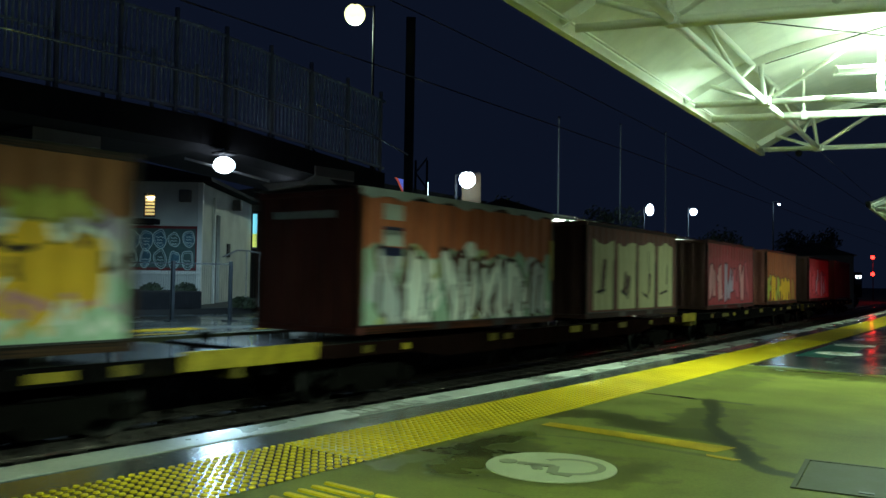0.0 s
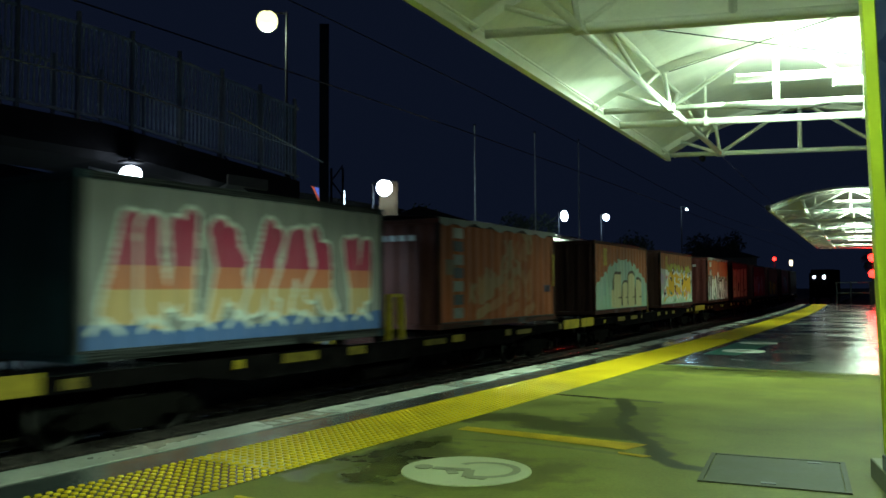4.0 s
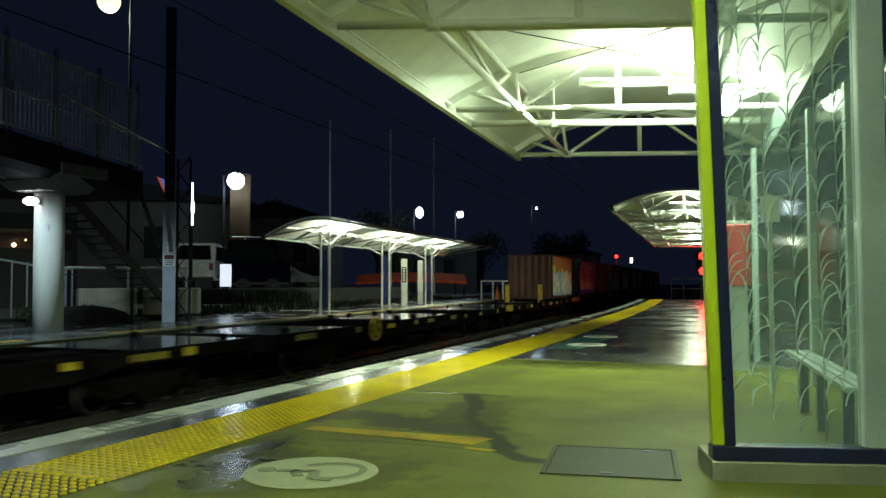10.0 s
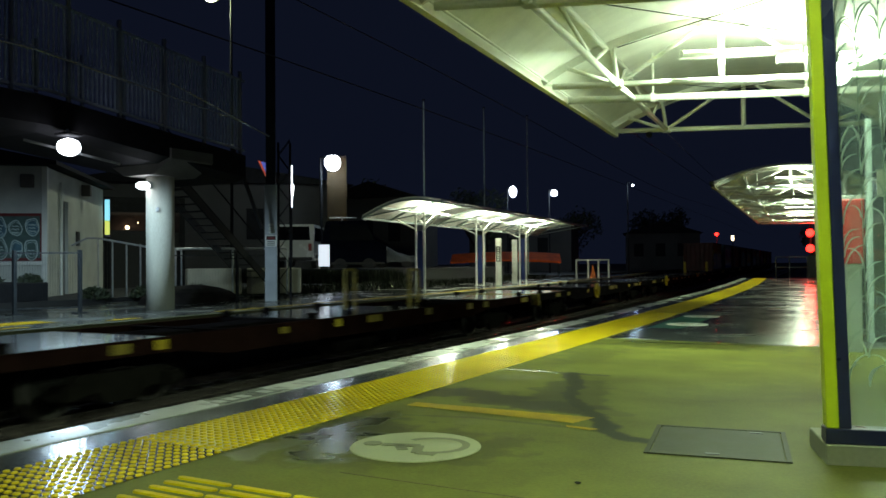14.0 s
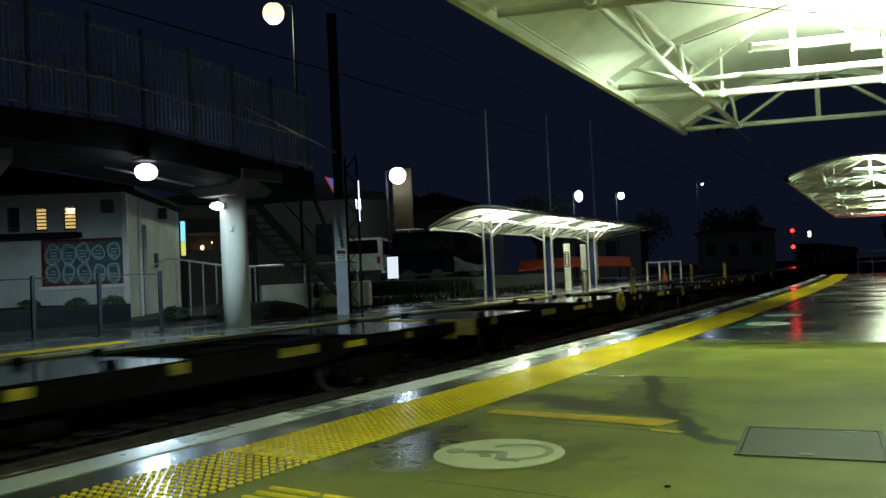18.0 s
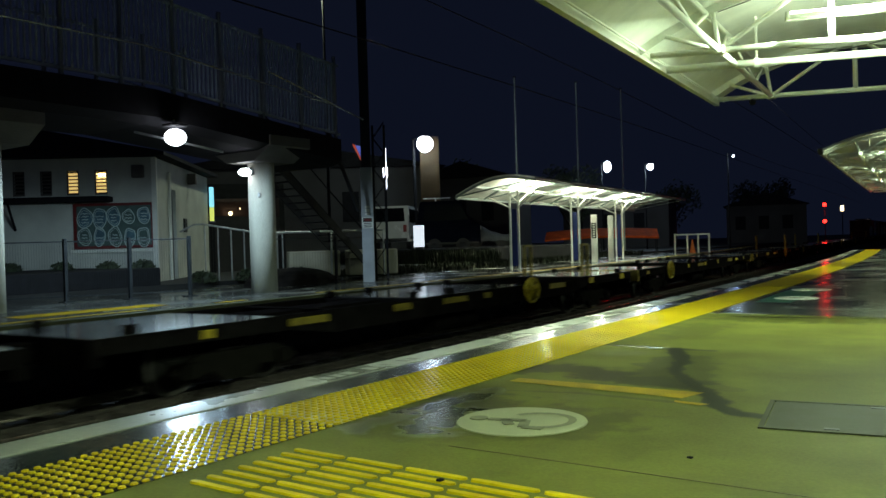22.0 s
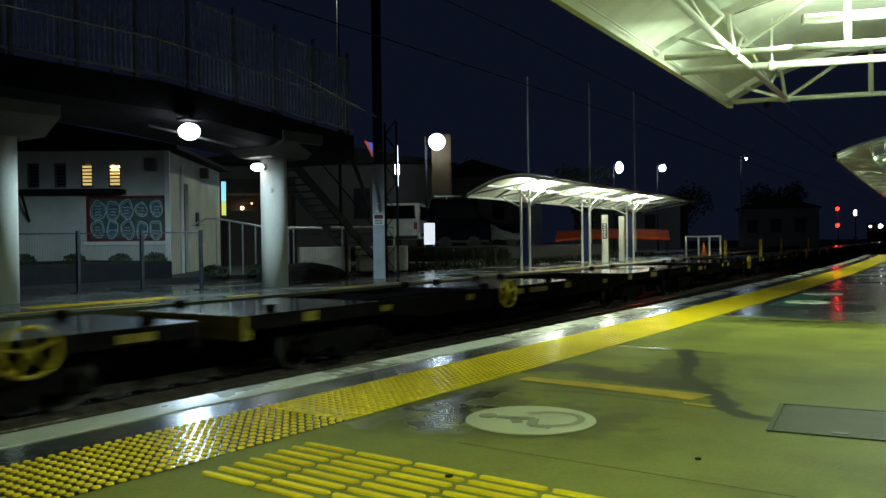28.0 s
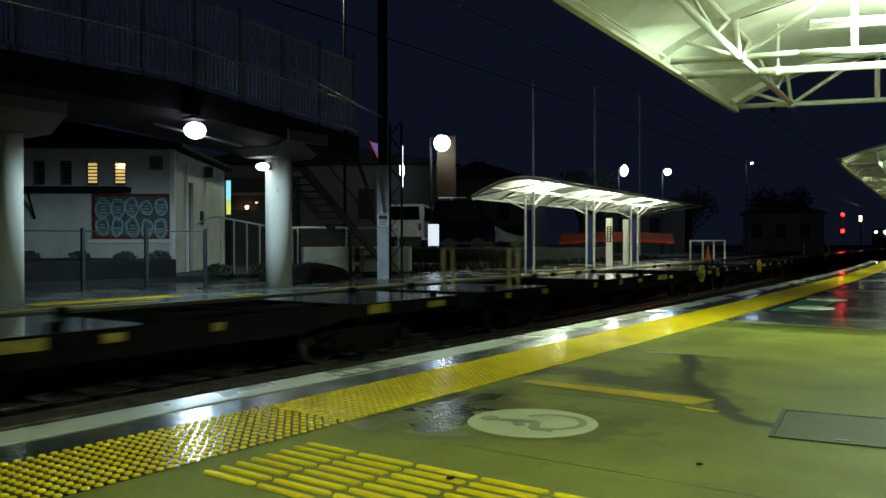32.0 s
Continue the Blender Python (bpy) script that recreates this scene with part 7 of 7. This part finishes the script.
def wagon(wheel_at, frame_at, red, rng, loaded=False, length=17.4):
    slab = 0.13 if loaded else 0.06
    w = thing("flat_wagon", "dirty steel container flat wagon with a red sole bar" if red else "dirty dark steel container flat wagon with yellow marks", "railway wagon", group="wagons of the train")
    h = length / 2
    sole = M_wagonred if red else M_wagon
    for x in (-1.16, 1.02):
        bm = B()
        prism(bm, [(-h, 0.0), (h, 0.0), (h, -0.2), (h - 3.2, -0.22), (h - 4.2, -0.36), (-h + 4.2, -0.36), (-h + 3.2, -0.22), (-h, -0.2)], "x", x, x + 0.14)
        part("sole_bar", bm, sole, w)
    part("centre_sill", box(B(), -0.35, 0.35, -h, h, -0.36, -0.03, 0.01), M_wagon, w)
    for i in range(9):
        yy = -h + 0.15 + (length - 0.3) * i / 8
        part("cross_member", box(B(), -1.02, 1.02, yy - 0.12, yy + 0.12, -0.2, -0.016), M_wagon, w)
    for y0, y1 in ((-h, -h + 2.9), (-2.0, 2.0), (h - 2.9, h)):
        part("deck_plate", box(B(), -1.15, 1.15, y0, y1, -0.015, 0.004), M_deck, w, "wet steel deck plate")
    for yy in (-h + 0.6, -0.9, 0.9, h - 0.6, -h + 6.6, h - 6.6):
        for x in (-1.05, 0.93):
            part("twist_lock", box(B(), x, x + 0.12, yy - 0.09, yy + 0.09, 0.0, 0.11, 0.01), M_wagon, w)
    # yellow and white marks on the near side
    for k in range(9):
        yy = -h + 0.5 + (length - 1) * (k + rng.uniform(0.1, 0.9)) / 9
        lw = rng.choice((0.18, 0.28, 0.28, 0.5, 0.85))
        hh = rng.uniform(0.10, 0.15)
        part("side_mark", box(B(), 1.158, 1.166, yy, yy + lw, -0.17, -0.17 + hh), rng.choice((M_mark, M_dirtymark, M_dirtymark, M_dirtymark)), w)
    for yb in (-h + 2.35, h - 2.35):
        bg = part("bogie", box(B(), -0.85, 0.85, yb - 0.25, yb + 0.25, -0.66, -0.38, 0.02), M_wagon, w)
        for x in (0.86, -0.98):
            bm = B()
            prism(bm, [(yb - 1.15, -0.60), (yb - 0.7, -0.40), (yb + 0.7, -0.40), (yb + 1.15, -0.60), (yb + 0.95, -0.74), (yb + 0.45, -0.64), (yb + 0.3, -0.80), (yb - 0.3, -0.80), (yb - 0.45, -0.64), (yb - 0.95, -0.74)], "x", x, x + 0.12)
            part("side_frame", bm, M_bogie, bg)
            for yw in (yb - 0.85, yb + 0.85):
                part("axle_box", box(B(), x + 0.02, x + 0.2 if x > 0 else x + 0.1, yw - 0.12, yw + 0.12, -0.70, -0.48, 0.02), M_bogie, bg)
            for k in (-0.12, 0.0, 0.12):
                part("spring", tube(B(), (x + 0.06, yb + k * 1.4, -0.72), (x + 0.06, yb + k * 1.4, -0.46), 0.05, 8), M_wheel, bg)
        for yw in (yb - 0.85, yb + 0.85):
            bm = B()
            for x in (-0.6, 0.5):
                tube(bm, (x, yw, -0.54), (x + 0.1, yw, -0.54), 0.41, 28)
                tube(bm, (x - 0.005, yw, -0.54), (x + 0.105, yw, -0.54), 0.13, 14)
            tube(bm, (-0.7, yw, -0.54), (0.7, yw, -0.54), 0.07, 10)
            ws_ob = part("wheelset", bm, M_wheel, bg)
            ring = [2 * math.pi * k / 32 for k in range(33)]
            part("tyre", strip(B(), [(0.606, yw + 0.405 * math.cos(a), -0.54 + 0.405 * math.sin(a)) for a in ring], [(0.606, yw + 0.345 * math.cos(a), -0.54 + 0.345 * math.sin(a)) for a in ring]), M_tyreface, ws_ob, "worn bright tyre face")
    for yy in (-h, h):
        s = 1 if yy > 0 else -1
        part("coupler", box(B(), -0.12, 0.12, min(yy, yy + 0.42 * s), max(yy, yy + 0.42 * s), -0.30, -0.05, 0.02), M_wagon, w)
        part("headstock", box(B(), -1.15, 1.15, yy - 0.08, yy + 0.08, -0.34, 0.0, 0.01), M_dirtymark if rng.random() < 0.35 else M_wagon, w)
    part("brake_tank", tube(B(), (0.7, -1.2, -0.58), (0.7, 0.4, -0.58), 0.18, 14), M_wagon, w)
    if loaded:
        for y0 in (-h - 0.28, h - 0.88):
            part("end_panel", box(B(), 1.168, 1.19, y0, y0 + 1.16, -0.19, 0.06, 0.004), M_mark, w, "yellow panel at the wagon's end")
    if frame_at is not None:
        for sx in (-0.85, 0.85):
            hoop = part("stanchion_hoop", bar(B(), (sx, frame_at - 0.2, 0.84), (sx, frame_at + 0.2, 0.84), slab, 0.06), (M_mark if loaded else M_dirtymark), w, "yellow raised stanchion hoop")
            for dy, lean in ((-0.2, 0.0), (0.2, 0.06 if loaded else 0.0)):
                part("upright", bar(B(), (sx, frame_at + dy + lean, 0.0), (sx, frame_at + dy, 0.84), slab, 0.06), (M_mark if loaded else M_dirtymark), hoop)
    if wheel_at is not None:
        bm = B()
        R, zc = 0.32, -0.13
        loops = []
        for k in range(28):
            a = 2 * math.pi * k / 28
            loops.append([bm.verts.new((1.24 + 0.03 * math.sin(b), wheel_at + (R + 0.03 * math.cos(b)) * math.cos(a), zc + 0.85 * (R + 0.03 * math.cos(b)) * math.sin(a)))
                          for b in [2 * math.pi * m / 8 for m in range(8)]])
        for p, q in zip(loops, loops[1:] + loops[:1]):
            for m in range(8):
                bm.faces.new((p[m], q[m], q[(m + 1) % 8], p[(m + 1) % 8]))
        hw = part("handbrake_wheel", bm, M_mark, w, "yellow spoked handbrake wheel")
        for k in range(5):
            a = 2 * math.pi * k / 5 + 0.4
            part("spoke", bar(B(), (1.235, wheel_at, zc), (1.235, wheel_at + R * math.cos(a), zc + R * 0.85 * math.sin(a)), 0.10, 0.014), M_mark, hw)
        part("hub", tube(B(), (1.0, wheel_at, zc), (1.26, wheel_at, zc), 0.06, 12), M_mark, hw)
    return w


M_tyreface = mat("worn_tyre_steel", (0.05, 0.045, 0.04), 0.5, 0.3, vary=0.3, scale=4, bump=0.05, spec=0.2)
M_deck = mat("wet_deck_plate", (0.03, 0.03, 0.03), 0.3, 0.0, vary=0.5, scale=3, fine=14, bump=0.45)
M_deck.node_tree.nodes["Principled BSDF"].inputs["Coat Weight"].default_value = 1.0
M_deck.node_tree.nodes["Principled BSDF"].inputs["Coat Roughness"].default_value = 0.12
M_deck.node_tree.links.new([n for n in M_deck.node_tree.nodes if n.type == "BUMP"][-1].outputs[0], M_deck.node_tree.nodes["Principled BSDF"].inputs["Coat Normal"])
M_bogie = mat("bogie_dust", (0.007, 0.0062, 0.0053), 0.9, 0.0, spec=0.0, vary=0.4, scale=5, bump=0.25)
WAGONS = []
ENDS = [61.2, 43.0, 24.8, 7.2, -11.0, -29.1, -47.2, -65.4, -83.6, -101.8, -120.0, -138.2, -156.4, -174.6, -192.8, -211.0, -229.2, -247.4]
BRAKES = {7: -60.4, 8: -76.3, 10: -110.1, 11: -134.6, 12: -145.1, 13: -162.3, 14: -185.2, 15: -195.4}
STANCHIONS = {4: -2.2, 5: -20.2, 6: -38.5, 9: -90.7, 10: -107.5, 12: -141.2, 13: -157.5, 15: -208.7}
rng = random.Random(4)
for i, (a, b) in enumerate(zip(ENDS, ENDS[1:]), 1):
    mid = (a + b) / 2
    k, f = BRAKES.get(i), STANCHIONS.get(i)
    WAGONS.append((wagon(k - mid if k else None, f - mid if f else None, i in (3, 6, 9), rng, 24 > mid > -50), mid))
LOADS = [
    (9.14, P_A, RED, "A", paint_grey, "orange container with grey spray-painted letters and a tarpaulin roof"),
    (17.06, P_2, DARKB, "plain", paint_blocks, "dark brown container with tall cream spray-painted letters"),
    (26.4, P_3, DARKB, "plain", paint_redlit, "container coloured red as by signal light, with pink spray paint"), (35.0, P_4, BROWN, "plain", paint_amber, "orange container with amber spray paint"),
    (44.6, P_3, DARKB, "plain", paint_redlit, "container coloured red as by signal light, with pink spray paint"), (53.0, BROWN, BROWN, "plain", None, "dull brown shipping container"),
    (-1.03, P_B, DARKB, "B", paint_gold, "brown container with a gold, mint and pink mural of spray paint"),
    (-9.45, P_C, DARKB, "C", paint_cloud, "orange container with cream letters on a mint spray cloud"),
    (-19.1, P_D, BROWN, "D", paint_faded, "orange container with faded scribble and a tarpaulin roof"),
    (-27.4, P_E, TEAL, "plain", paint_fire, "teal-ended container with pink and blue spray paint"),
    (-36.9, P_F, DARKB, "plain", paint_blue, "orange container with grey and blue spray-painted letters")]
CONTAINERS = []
for k, (u, side_m, end_m, kd, painter, lab) in enumerate(LOADS):
    CONTAINERS.append((container(side_m, end_m, lab, kd, painter(random.Random(40 + k)) if painter else None), u + 3.15))

# headlights of a car waiting far down the line, on a made-up train front
far_front = thing("far_headlights", "made-up dark front carrying a waiting car's white headlights", "train")
part("cab", box(B(), -1.3, 1.3, 0.0, 18.0, -0.2, 2.9, 0.1), M_wagon, far_front)
part("windscreen", box(B(), -1.0, 1.0, -0.02, 0.02, 1.3, 1.95), M_window, far_front)
for x in (-0.75, 0.75):
    part("headlight", ball(B(), (x, -0.05, 2.35), 0.30 if x > 0 else 0.16, 12, 8), glow("headlight", (0.9, 0.95, 1.0), 25), far_front, "glowing white headlight", True)
part("bogie", box(B(), -1.0, 1.0, 2, 16, -0.95, -0.2), M_bogie, far_front)


# lamps of a car that crosses the line far off and turns away; the truck body is made up
truck = thing("crossing_car_lamps", "made-up dark truck body carrying a distant car's two lit lamps", "truck")
part("cab", box(B(), -1.1, 1.1, 0.0, 1.9, -2.3, 0.5, 0.1), M_wagon, truck)
part("box_body", box(B(), -1.2, 1.2, 2.0, 7.5, -2.1, 0.9, 0.05), M_wagon, truck)
part("windscreen", box(B(), -0.9, 0.9, -0.02, 0.03, -0.9, -0.25, 0.01), M_window, truck)
for x in (-0.55, 0.45):
    part("headlight", tube(B(), (x, 0.02, 0.0), (x, -0.05, 0.0), 0.17 if x > 0 else 0.12, 14), glow("far_car_lamp", (0.85, 0.93, 1.0), 22), truck, "glowing white lamp")
for y in (0.9, 5.2, 6.4):
    for x in (-1.05, 1.05):
        part("wheel", tube(B(), (x - 0.14, y, -2.7), (x + 0.14, y, -2.7), 0.5, 16), M_tyre, truck)


def on_line(u, t, z):
    y = u + gone(t)
    return pose(TRACK_FAR - bend(y), y, z, 0, 0, slope(y))


def motions():
    times = [1.0 * k for k in range(33)]
    for ob, u in WAGONS:
        walk(ob, [(t, on_line(u, t, DECK_Z)) for t in times])
    for ob, u in CONTAINERS:
        walk(ob, [(t, on_line(u, t, DECK_Z + 0.11)) for t in times])
    far = [(0, 208, 0.25), (8, 200, 0.25), (16.4, 190, 0.25), (17.5, 176, 0.157), (18.4, 171, 0.148), (21, 166, 0.1475), (26, 158, 0.1475), (32, 150, 0.1475)]
    cross = [(0, 0.20, 80), (2.1, 0.165, 80), (2.45, 0.157, 0), (3.0, 0.1545, 0), (3.5, 0.147, 0), (5.5, 0.121, 0), (6.05, 0.1175, 5), (6.4, 0.112, 80), (8, 0.08, 95), (14, -0.10, 95), (32, -0.10, 95)]
    walk(truck, [(t, pose(-k * 100, 100, 1.88, 0, 0, a)) for t, k, a in cross])
    walk(far_front, [(t, pose(-k * y, y, 0.2, 0, 0, 8)) for t, y, k in far])


motions()
